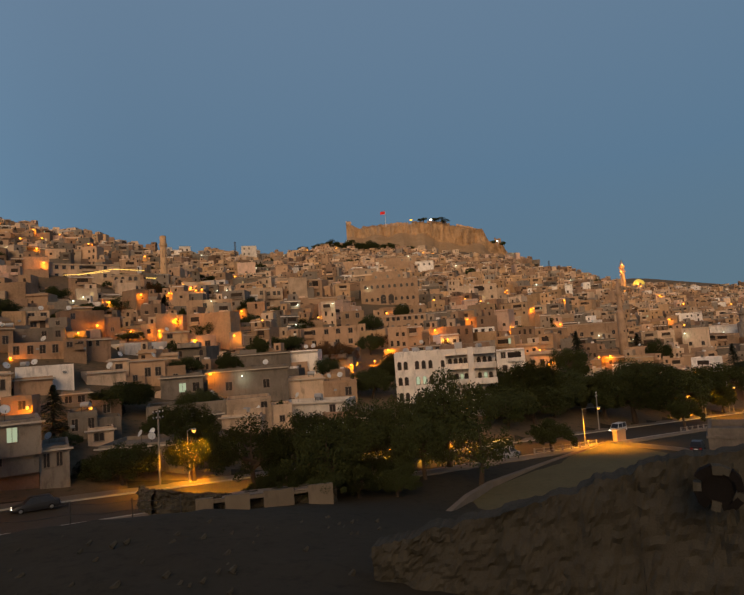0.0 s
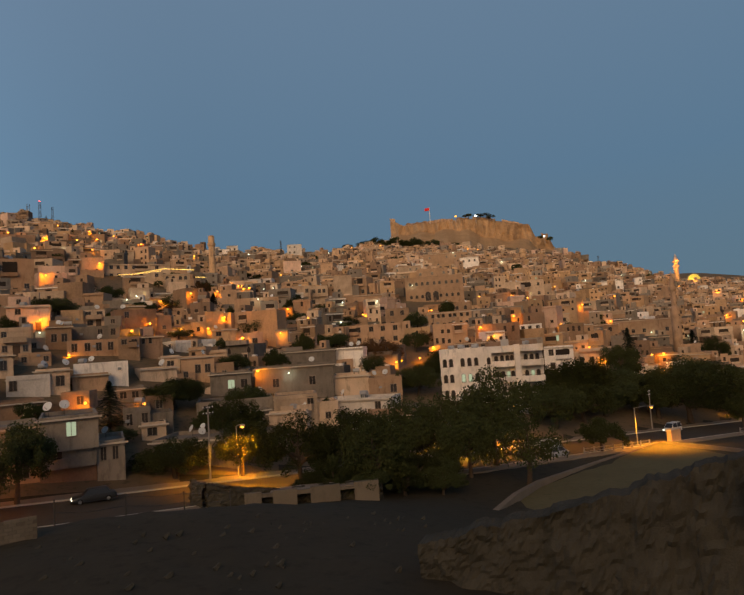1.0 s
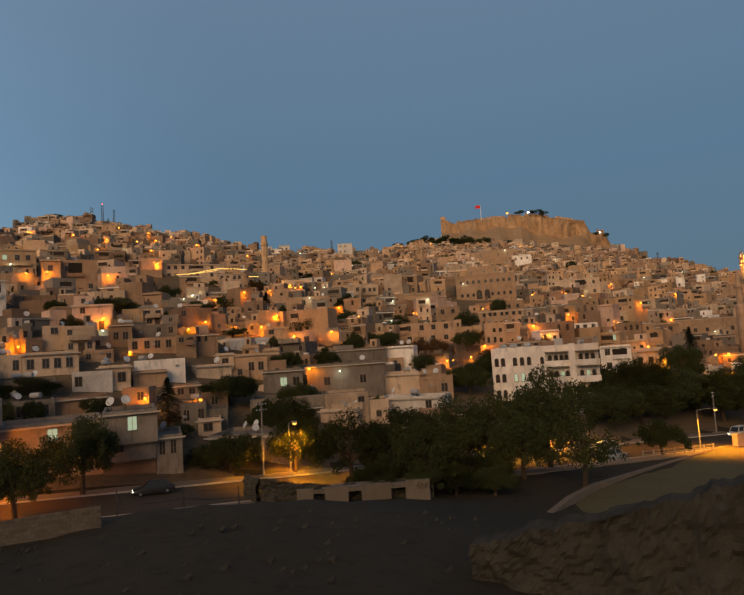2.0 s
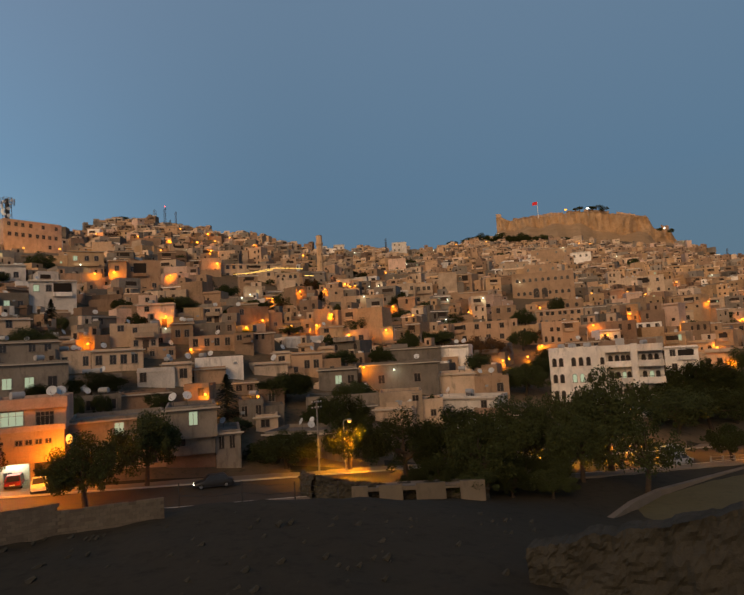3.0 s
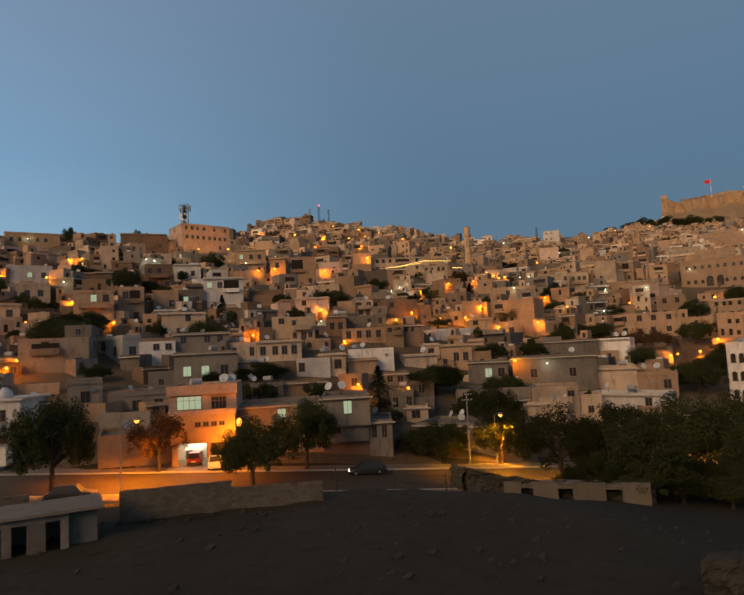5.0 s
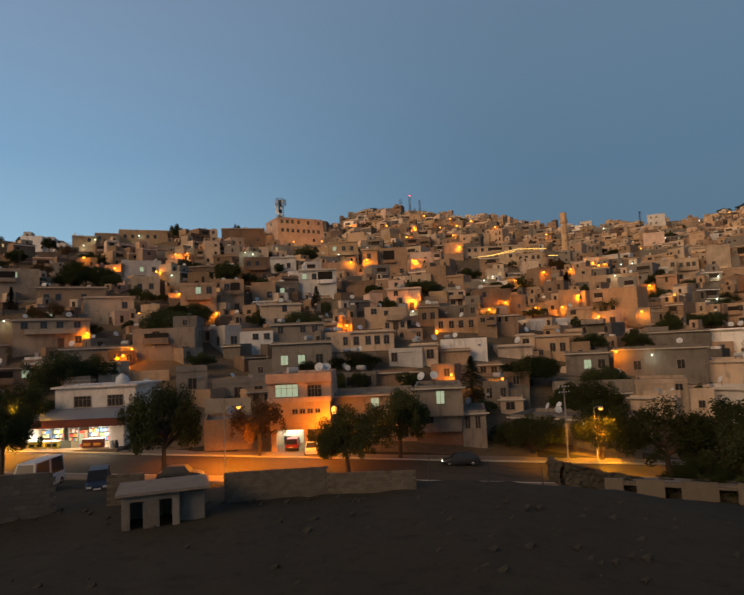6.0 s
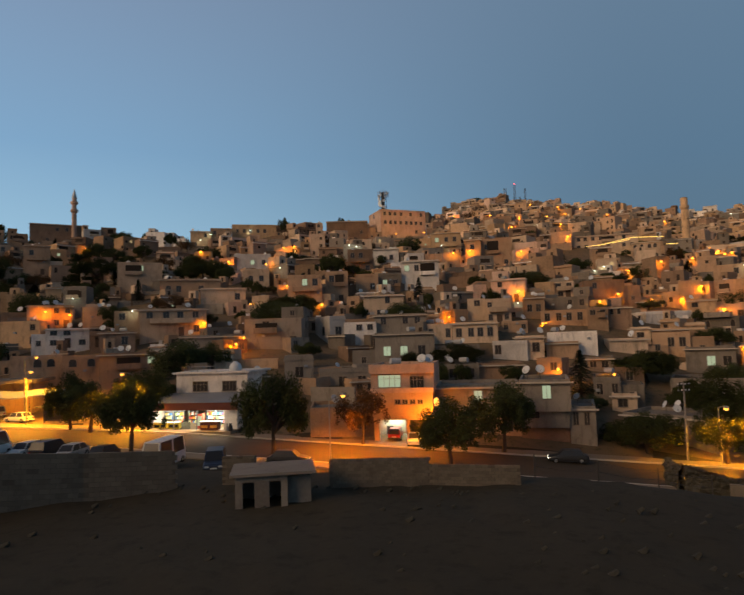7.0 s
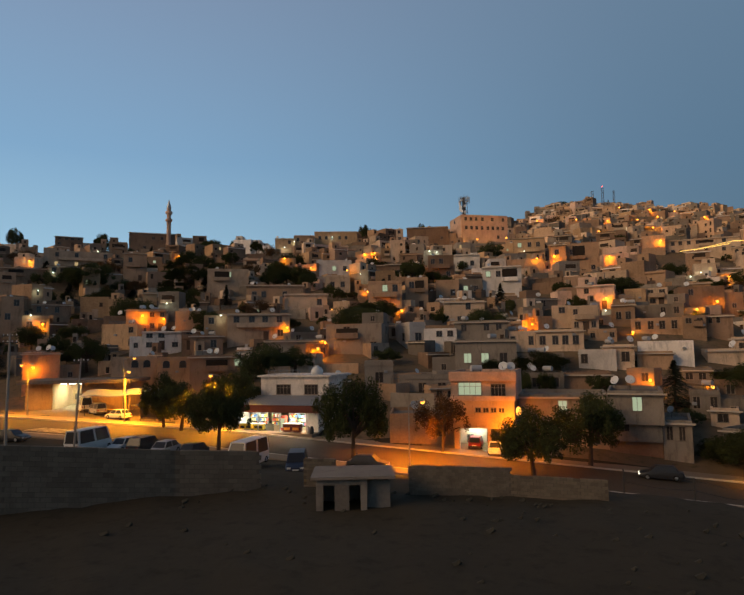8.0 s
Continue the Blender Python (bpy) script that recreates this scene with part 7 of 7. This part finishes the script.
def street_lamp(x, y, z, h, reach, turn, label, power, lit=True, kind="plain"):
    root = thing("street_lamp", x, y, z, turn, label, "street lamp", "street lamps")
    s = Soup()
    s.tube((0, 0, -0.5), (0, 0, h), 0.10, 0.06, 9)
    s.make("post", [M_POLE], root)
    s = Soup()
    s.tube((0, 0, h - 0.05), (0, -reach * 0.6, h + 0.3), 0.045, 0.04, 6, cap=False)
    s.tube((0, -reach * 0.6, h + 0.3), (0, -reach, h + 0.3), 0.04, 0.04, 6)
    s.make("arm", [M_POLE], root)
    s = Soup()
    s.box(-0.16, -reach - 0.5, h + 0.22, 0.16, -reach + 0.15, h + 0.42, bottom=True)
    s.make("head", [M_METAL], root)
    s = Soup()
    s.lathe(0, -reach - 0.15, [(0.06, h - 0.08), (0.22, h + 0.02), (0.26, h + 0.216)], 9)
    s.make("bulb", [M_LAMP if lit else M_LENS], root, "glowing orange bulb" if lit else "dark lamp glass")
    if lit:
        bulb_light(root, (0, -reach - 0.15, h - 0.35), power, SODIUM if kind == "deep" else STREET, down=True)
    return root


pole(22.3, 75.8, road_z(22) + 0.1, 9.0, "grey concrete pole with crossbars by the kerb", 0.1)
street_lamp(-16.6, 62.4, road_z(-17) + 0.1, 6.4, 3.6, 170, "thin grey pole with a small orange lamp by the kerb", 15000, kind="deep")
pole(-49.0, 50.0, 3.9, 9.8, "leaning dark wooden pole behind the block wall", 0.6, 1)
pole(-56.9, 48.9, 4.0, 12.5, "tall dark wooden pole behind the block wall", 0.1, 2, 0.17)
pole(112.0, KERB + 2, road_z(112), 8.0, "dark wooden pole with a crossbar beyond the street", 0.3)
pole(158.2, KERB + 2, road_z(158), 9.0, "dark wooden pole beside the street", 0.2)
pole(171.3, KERB + 2, road_z(171), 8.5, "dark wooden pole beside the street", 0.2)
street_lamp(-64.3, 75.4, road_z(-64) + 0.1, 7.4, 1.4, 60, "tall street lamp with two orange heads by the forecourt", 26000)
street_lamp(-72.0, 84.0, road_z(-72), 9.2, 1.6, 110, "tall orange street lamp above the canopy", 11000)
street_lamp(-49.0, 77.4, road_z(-48) + 0.1, 7.2, 2.4, 0, "orange street lamp behind a street tree", 26000)
street_lamp(-84.0, 76.0, road_z(-84) + 0.1, 8.0, 1.2, 0, "orange street lamp by the forecourt", 13000)
street_lamp(25.6, 74.9, road_z(26) + 0.1, 6.4, 2.2, 0, "orange street lamp among tree leaves", 15000)
street_lamp(88.9, 62.6, road_z(88.9), 6.2, 2.6, 15, "orange street lamp by the field corner", 11000)
street_lamp(73.0, 74.6, road_z(73) + 0.1, 6.6, 0.8, 0, "orange street lamp among trees", 11000)
street_lamp(61.0, 74.6, road_z(61) + 0.1, 6.0, 0.8, 0, "orange street lamp among trees", 9000)
street_lamp(156.0, KERB + 1.6, road_z(156), 7.6, 1.2, 40, "orange street lamp along the street", 16120)
street_lamp(150.0, KERB + 6, road_z(150), 5.5, 1.0, 40, "orange street lamp along the street", 10540)
street_lamp(172.0, KERB + 1.2, road_z(172), 6.8, 1.2, -40, "orange street lamp along the street", 16120)

# ---- walls and ruins on the near side ----
def block_wall(points, course, block, label, thick=0.22):
    """A wall of laid blocks along a line of (x, y, foot, top); each block is a piece of its own on a mortar core."""
    root = thing("block_wall", points[0][0], points[0][1], 0, 0, label, "wall", kind="structure")
    inv = Matrix.Translation((-points[0][0], -points[0][1], 0))
    core = Soup()
    rng = random.Random(int(points[0][0] * 9))
    sizes = []
    for k in range(5):
        s = Soup()
        L, c = block - 0.025, course - 0.02
        j = [rng.uniform(-0.012, 0.012) for _ in range(8)]
        i = len(s.v)
        for n, (sx, sy, sz) in enumerate(((-1, -1, 0), (1, -1, 0), (1, 1, 0), (-1, 1, 0), (-1, -1, 1), (1, -1, 1), (1, 1, 1), (-1, 1, 1))):
            s.v.append((sx * L / 2 + j[n], sy * thick / 2 + j[-n], sz * c + (j[n] if sz else 0)))
        for q in ((0, 1, 5, 4), (1, 2, 6, 5), (2, 3, 7, 6), (3, 0, 4, 7), (4, 5, 6, 7)):
            s.f.append(tuple(i + t for t in q))
            s.m.append(0)
        sizes.append(mesh_from(s, "block", [M_BLOCK]))
    for (xa, ya, fa, ta), (xb, yb, fb, tb) in zip(points, points[1:]):
        run = Vector((xb - xa, yb - ya))
        L = run.length
        turn = math.degrees(math.atan2(run.y, run.x))
        m = pose(xa, ya, 0, 0, 0, turn)
        hw = thick / 2 - 0.03
        i = len(core.v)
        for px, f, t in ((0, fa, ta), (L, fb, tb)):
            for py, z in ((-hw, f - 1.2), (hw, f - 1.2), (hw, t - 0.06), (-hw, t - 0.06)):
                core.v.append(tuple(inv @ m @ Vector((px, py, z))))
        for q in ((0, 4, 7, 3), (1, 2, 6, 5), (3, 7, 6, 2), (0, 3, 2, 1), (4, 5, 6, 7)):
            core.f.append(tuple(i + t for t in q))
            core.m.append(0)
        rows_ = int((max(ta, tb) - min(fa, fb)) / course)
        for r in range(rows_):
            px = block / 2 if r % 2 else 0.0
            while px <= L:
                u = px / L
                foot, top = fa + (fb - fa) * u, ta + (tb - ta) * u
                zz = top - (r + 1) * course
                if zz > foot - 0.3 and 0.1 < px < L - 0.05 and rng.random() > (0.18 if r == 0 else 0.01):
                    o = new("block", rng.choice(sizes))
                    o.parent = root
                    o.matrix_basis = inv @ m @ pose(px, rng.uniform(-0.01, 0.01), zz, 0, rng.uniform(-0.4, 0.4) - math.degrees(math.atan2(tb - ta, L)), rng.uniform(-1, 1))
                px += block
    core.make("core", [M_MORTAR], root)
    return root


block_wall([(-10.9, 40.6, 4.0, 6.15), (-4.2, 41.8, 4.0, 6.05), (-4.19, 41.8, 4.0, 5.6), (1.9, 42.0, 3.8, 5.5)], 0.21, 0.42, "grey concrete block wall round the waste lot")
block_wall([(-43.0, 19.0, 4.0, 9.2), (-34.3, 29.1, 4.0, 8.5), (-26.6, 36.3, 4.0, 7.3), (-21.7, 39.4, 4.0, 6.9)], 0.32, 0.66, "high rough grey block wall beside the parked cars", 0.3)
block_wall([(-18.9, 41.0, 4.0, 6.25), (-16.6, 41.5, 4.0, 6.2)], 0.21, 0.42, "short grey block pillar by the ramp", 0.4)


def lot_shed():
    root = thing("lot_shed", -13.0, 35.6, 4.2, 19, "small plastered shed with a flat slab roof and two dark doorways", "shed")
    s = Soup()
    for q in ((-2.4, 0, -1, -1.95, 0.2, 1.55), (-1.25, 0, -1, -0.35, 0.2, 1.55), (0.35, 0, -1, 0.75, 0.2, 1.55), (-2.4, 0, 1.552, 0.75, 0.2, 1.95), (-2.4, 0.202, -1, -2.2, 3, 1.95), (0.55, 0.202, -1, 0.75, 3, 1.95), (-2.2, 2.8, -1, 0.55, 3, 1.95)):
        s = Soup()
        s.box(*q, bottom=True)
        s.make("wall", [WALLS["concrete"]], root)
    s = Soup()
    s.box(0.76, 0.6, -1, 2.2, 3, 1.7)
    s.make("side_wall", [WALLS["concrete"]], root)
    s = Soup()
    s.box(-2.7, -0.35, 1.952, 2.5, 3.3, 2.12, bottom=True)
    s.make("roof", [M_ROOF], root, "worn concrete roof slab")
    return root


lot_shed()


def rubble(name, along, thick, label, seed, mat):
    """A broken stone wall with an uneven crest: points of (x, y, foot, crest) along it."""
    rng = random.Random(seed)
    root = thing(name, along[0][0], along[0][1], 0, 0, label, "ruin", kind="structure")
    v, f = [], []
    n_up = 26
    count = 0
    for (xa, ya, fa, ca), (xb, yb, fb, cb) in zip(along, along[1:]):
        L = math.hypot(xb - xa, yb - ya)
        n = max(3, int(L / 0.16))
        nx, ny = (yb - ya) / L, -(xb - xa) / L
        for k in range(n):
            u = k / n
            x, y, foot, crest = xa + (xb - xa) * u, ya + (yb - ya) * u, fa + (fb - fa) * u, ca + (cb - ca) * u
            crest += 0.45 * noise.noise((x * 0.7, y * 0.7, seed)) + 0.10 * noise.noise((x * 2.2, y * 2.2, seed)) + rng.uniform(-0.06, 0.06)
            ring = []
            for s in range(n_up + 1):
                ring.append((thick / 2, s / n_up))
            for s in range(n_up, -1, -1):
                ring.append((-thick / 2, s / n_up))
            for off, s in ring:
                z = foot + (crest - foot) * s
                bump = 0.35 * noise.noise((x * 0.9, z * 0.9, off)) + 0.22 * noise.noise((x * 2.6, z * 3.0, y * 2.6)) + 0.10 * noise.noise((x * 7, z * 8, y * 7))
                o = off * (1.15 - 0.3 * s) + bump
                v.append((x + nx * o - along[0][0], y + ny * o - along[0][1], z))
            count += 1
    m = 2 * (n_up + 1)
    for k in range(count - 1):
        for s in range(m - 1):
            f.append((k * m + s, k * m + s + 1, k * m + m + s + 1, k * m + m + s))
    o = obj("masonry", v, f, [mat], root)
    return root


# the near ruin with its round opening
rubble("ruined_wall", [(18.0, 25.5, 0.5, 4.4), (22.5, 19.9, 0.3, 6.0), (25.7, 15.6, 0.0, 7.8), (27.0, 13.2, 0.0, 8.4), (29.5, 8.0, 0.0, 9.6), (31.0, 2.0, 0.0, 10.4)], 1.6, "crumbling rubble stone wall on the near slope", 3, M_RUBBLE)


def niche():
    """A round hole ringed by rough stones; its dark inside is painted on a disc and on most stones."""
    x, y = polar(-64.9, 27.2)
    rng = random.Random(21)
    root = thing("stone_arch", x, y, 7.35, -65, "dark round opening framed by old stones", "arch")
    s = Soup()
    s.lathe(0, 0, [(0.62, -0.5), (0.60, -0.1)], 14)
    o = s.make("hollow", [M_HOLESHADE], root, "black disc painted as the shade inside the hole")
    o.matrix_basis = pose(0, 0, 0.25, 90, 0, 0)
    for k in range(13):
        s = Soup()
        a, b_ = rng.uniform(0.16, 0.22), rng.uniform(0.13, 0.2)
        s.box(-a, -b_, -0.5, a, b_, rng.uniform(-0.06, 0.10))
        o = s.make("ring_stone", [M_HOLESHADE if k % 3 else M_RUBBLE], root)
        turn = 360 * k / 13 + rng.uniform(-5, 5)
        r = 0.72 + rng.uniform(-0.05, 0.06)
        o.matrix_basis = pose(0, 0, 0.25, 90, 0, 0) @ pose(-r * math.sin(radians(turn)), r * math.cos(radians(turn)), 0, 0, 0, turn)


niche()

# the roofless shell by the street and the rims of the field
rubble("roofless_shell", [(17.3, 60.0, -1.5, 1.9), (21.0, 58.2, -1.6, 1.2), (24.5, 56.8, -1.8, 0.6), (28.0, 55.0, -1.9, 0.9), (33.0, 52.6, -2.2, 0.5)], 0.5, "roofless grey stone walls beside the street", 8, M_RUBBLE)
rubble("roofless_shell", [(17.2, 60.2, -1.5, 1.8), (16.8, 64.0, -1.2, 1.7)], 0.5, "roofless grey stone walls beside the street", 9, M_RUBBLE)
def street_ruin():
    """A low roofless room: a front with three doorways, a back wall and what is left of a slab."""
    rng = random.Random(5)
    root = thing("ruined_room", 26.0, 54.35, -1.15, -25, "low grey block ruin with dark doorways", "ruin")
    edges = (-6.6, -5.0, -3.9, -1.6, -0.3, 2.6, 4.0, 6.4)
    for k in range(0, 8, 2):
        s = Soup()
        s.box(edges[k], -0.2, -1, edges[k + 1], 0.2, 2.1 + rng.uniform(-0.25, 0.1))
        s.make("wall_pier", [M_BLOCK], root)
    for k in range(1, 7, 2):
        s = Soup()
        s.box(edges[k] + 0.005, -0.17, 1.55, edges[k + 1] - 0.005, 0.17, 1.85 + rng.uniform(-0.1, 0.1), bottom=True)
        s.make("lintel", [M_BLOCK], root)
    s = Soup()
    s.box(-6.6, 2.4, -1, 6.4, 2.7, 1.7)
    s.make("back_wall", [M_BLOCK], root)
    s = Soup()
    s.box(-4.2, 0.21, 1.72, 4.4, 2.39, 1.86, bottom=True)
    s.make("roof_slab", [M_ROOF], root)


street_ruin()


def low_wall(points, h, thick, label, mat):
    root = thing("rim_wall", points[0][0], points[0][1], 0, 0, label, "wall", kind="structure")
    s = Soup()
    for (xa, ya, za), (xb, yb, zb) in zip(points, points[1:]):
        L = math.hypot(xb - xa, yb - ya)
        nx, ny = -(yb - ya) / L * thick / 2, (xb - xa) / L * thick / 2
        i = len(s.v)
        for x, y, z in ((xa, ya, za), (xb, yb, zb)):
            x, y = x - points[0][0], y - points[0][1]
            s.v += [(x + nx, y + ny, z - 1.5), (x - nx, y - ny, z - 1.5), (x - nx * 0.9, y - ny * 0.9, z + h), (x + nx * 0.9, y + ny * 0.9, z + h)]
        for q in ((0, 4, 7, 3), (1, 2, 6, 5), (3, 7, 6, 2), (0, 3, 2, 1), (4, 5, 6, 7)):
            s.f.append(tuple(i + t for t in q))
            s.m.append(0)
    s.make("masonry", [mat], root)


low_wall([(93.5, 62.0, -5.9), (74.0, 57.0, -4.9), (53.6, 51.4, -3.8), (46.0, 47.5, -3.2), (38.0, 43.5, -3.4)], 0.9, 0.7, "low pale concrete rim wall of the field", M_PAVE)
low_wall([(94.0, 61.8, -5.9), (91.5, 54.0, -5.3), (89.1, 46.0, -4.9), (80, 36, -4.8)], 1.0, 0.6, "low pale concrete rim wall of the field", M_PAVE)
s = Soup()
s.quad((93.2, 61.4, -4.95), (53.4, 50.6, -3.35), (60, 32, -3.3), (80, 34, -3.7))
s.quad((53.4, 50.6, -3.35), (43, 45.8, -3.05), (40, 31, -3.0), (60, 32, -3.3))
tagged(s.make("field", [material("packed_earth", (0.125, 0.105, 0.052), 0.95, 0.3, 0.2, 3, 0.4, stain=0.5, stain_colour=(0.08, 0.075, 0.035))]), "bare packed-earth field", "field", kind="structure")
for px, py, pz in ((98.5, 62.2, -5.9),):
    b_ = thing("stone_pillar", px, py, pz, 5, "square pale masonry pillar lit orange", "pillar")
    q = Soup()
    q.box(-1.6, -0.4, -0.5, 1.6, 0.4, 2.3)
    q.make("shaft", [WALLS["honey"]], b_)
    q = Soup()
    q.box(-1.7, -0.5, 2.302, 1.7, 0.5, 2.45, bottom=True)
    q.make("cap", [M_KERB], b_)


def guard_rail(x0, x1, y, label):
    root = thing("guard_rail", x0, y, 0, 0, label, "railing")
    n = int((x1 - x0) / 2.2)
    for k in range(n + 1):
        x = (x1 - x0) * k / n
        q = Soup()
        z = road_z(x0 + x)
        q.box(x - 0.09, -0.09, z - 0.4, x + 0.09, 0.09, z + 1.1)
        q.make("post", [M_POLE], root)
    for dz in (0.95, 0.5):
        q = Soup()
        q.tube((0, 0, road_z(x0) + dz), (x1 - x0, 0, road_z(x1) + dz), 0.05, 0.05, 6)
        q.make("rail", [M_POLE], root)


guard_rail(74.0, 90.0, 61.2, "pale concrete guard rail along the street")
guard_rail(118.0, 150.0, 61.2, "pale concrete guard rail along the street")


def wire_fence(points, label):
    """Steel posts with two sagging wires between them."""
    root = thing("wire_fence", *points[0], 0, label, "fence")
    o = Vector(points[0])
    for p in points:
        q = Soup()
        a = Vector(p) - o
        q.tube(a - Vector((0, 0, 0.5)), a + Vector((0, 0, 1.7)), 0.06, 0.05, 6)
        q.make("post", [M_DARKMETAL], root)
    for a, b in zip(points, points[1:]):
        for dz in (0.8, 1.5):
            q = Soup()
            a_, b_ = Vector(a) - o + Vector((0, 0, dz)), Vector(b) - o + Vector((0, 0, dz))
            mid = (a_ + b_) / 2 - Vector((0, 0, 0.15))
            q.tube(a_, mid, 0.025, 0.025, 4)
            q.tube(mid, b_, 0.025, 0.025, 4)
            q.make("wire", [M_DARKMETAL], root)


wire_fence([(fx, fy, ground_z(fx, fy)) for fx, fy in ((3.2, 47.5), (8.0, 49.0), (12.6, 50.3), (16.6, 51.0))], "dark steel posts with sagging wires by the street")


# stones and litter in the waste lot
rng_lot = random.Random(21)
litter = Soup()
for _ in range(150):
    x, y = rng_lot.uniform(-26, 30), rng_lot.uniform(26, 41)
    if rng_lot.random() < 0.5:
        y = rng_lot.gauss(39.5, 0.8) if x < 2 else y
    r = rng_lot.uniform(0.05, 0.22)
    z = ground_z(x, y)
    litter.tube((x - r, y, z - 0.05), (x + r * 0.6, y + r * 0.5, z + r * 0.9), r, r * 0.5, 5)
o = litter.make("rubble_stones", [M_RUBBLE])
tagged(o, "scattered stones and litter on dark earth", "rubble", kind="stuff")
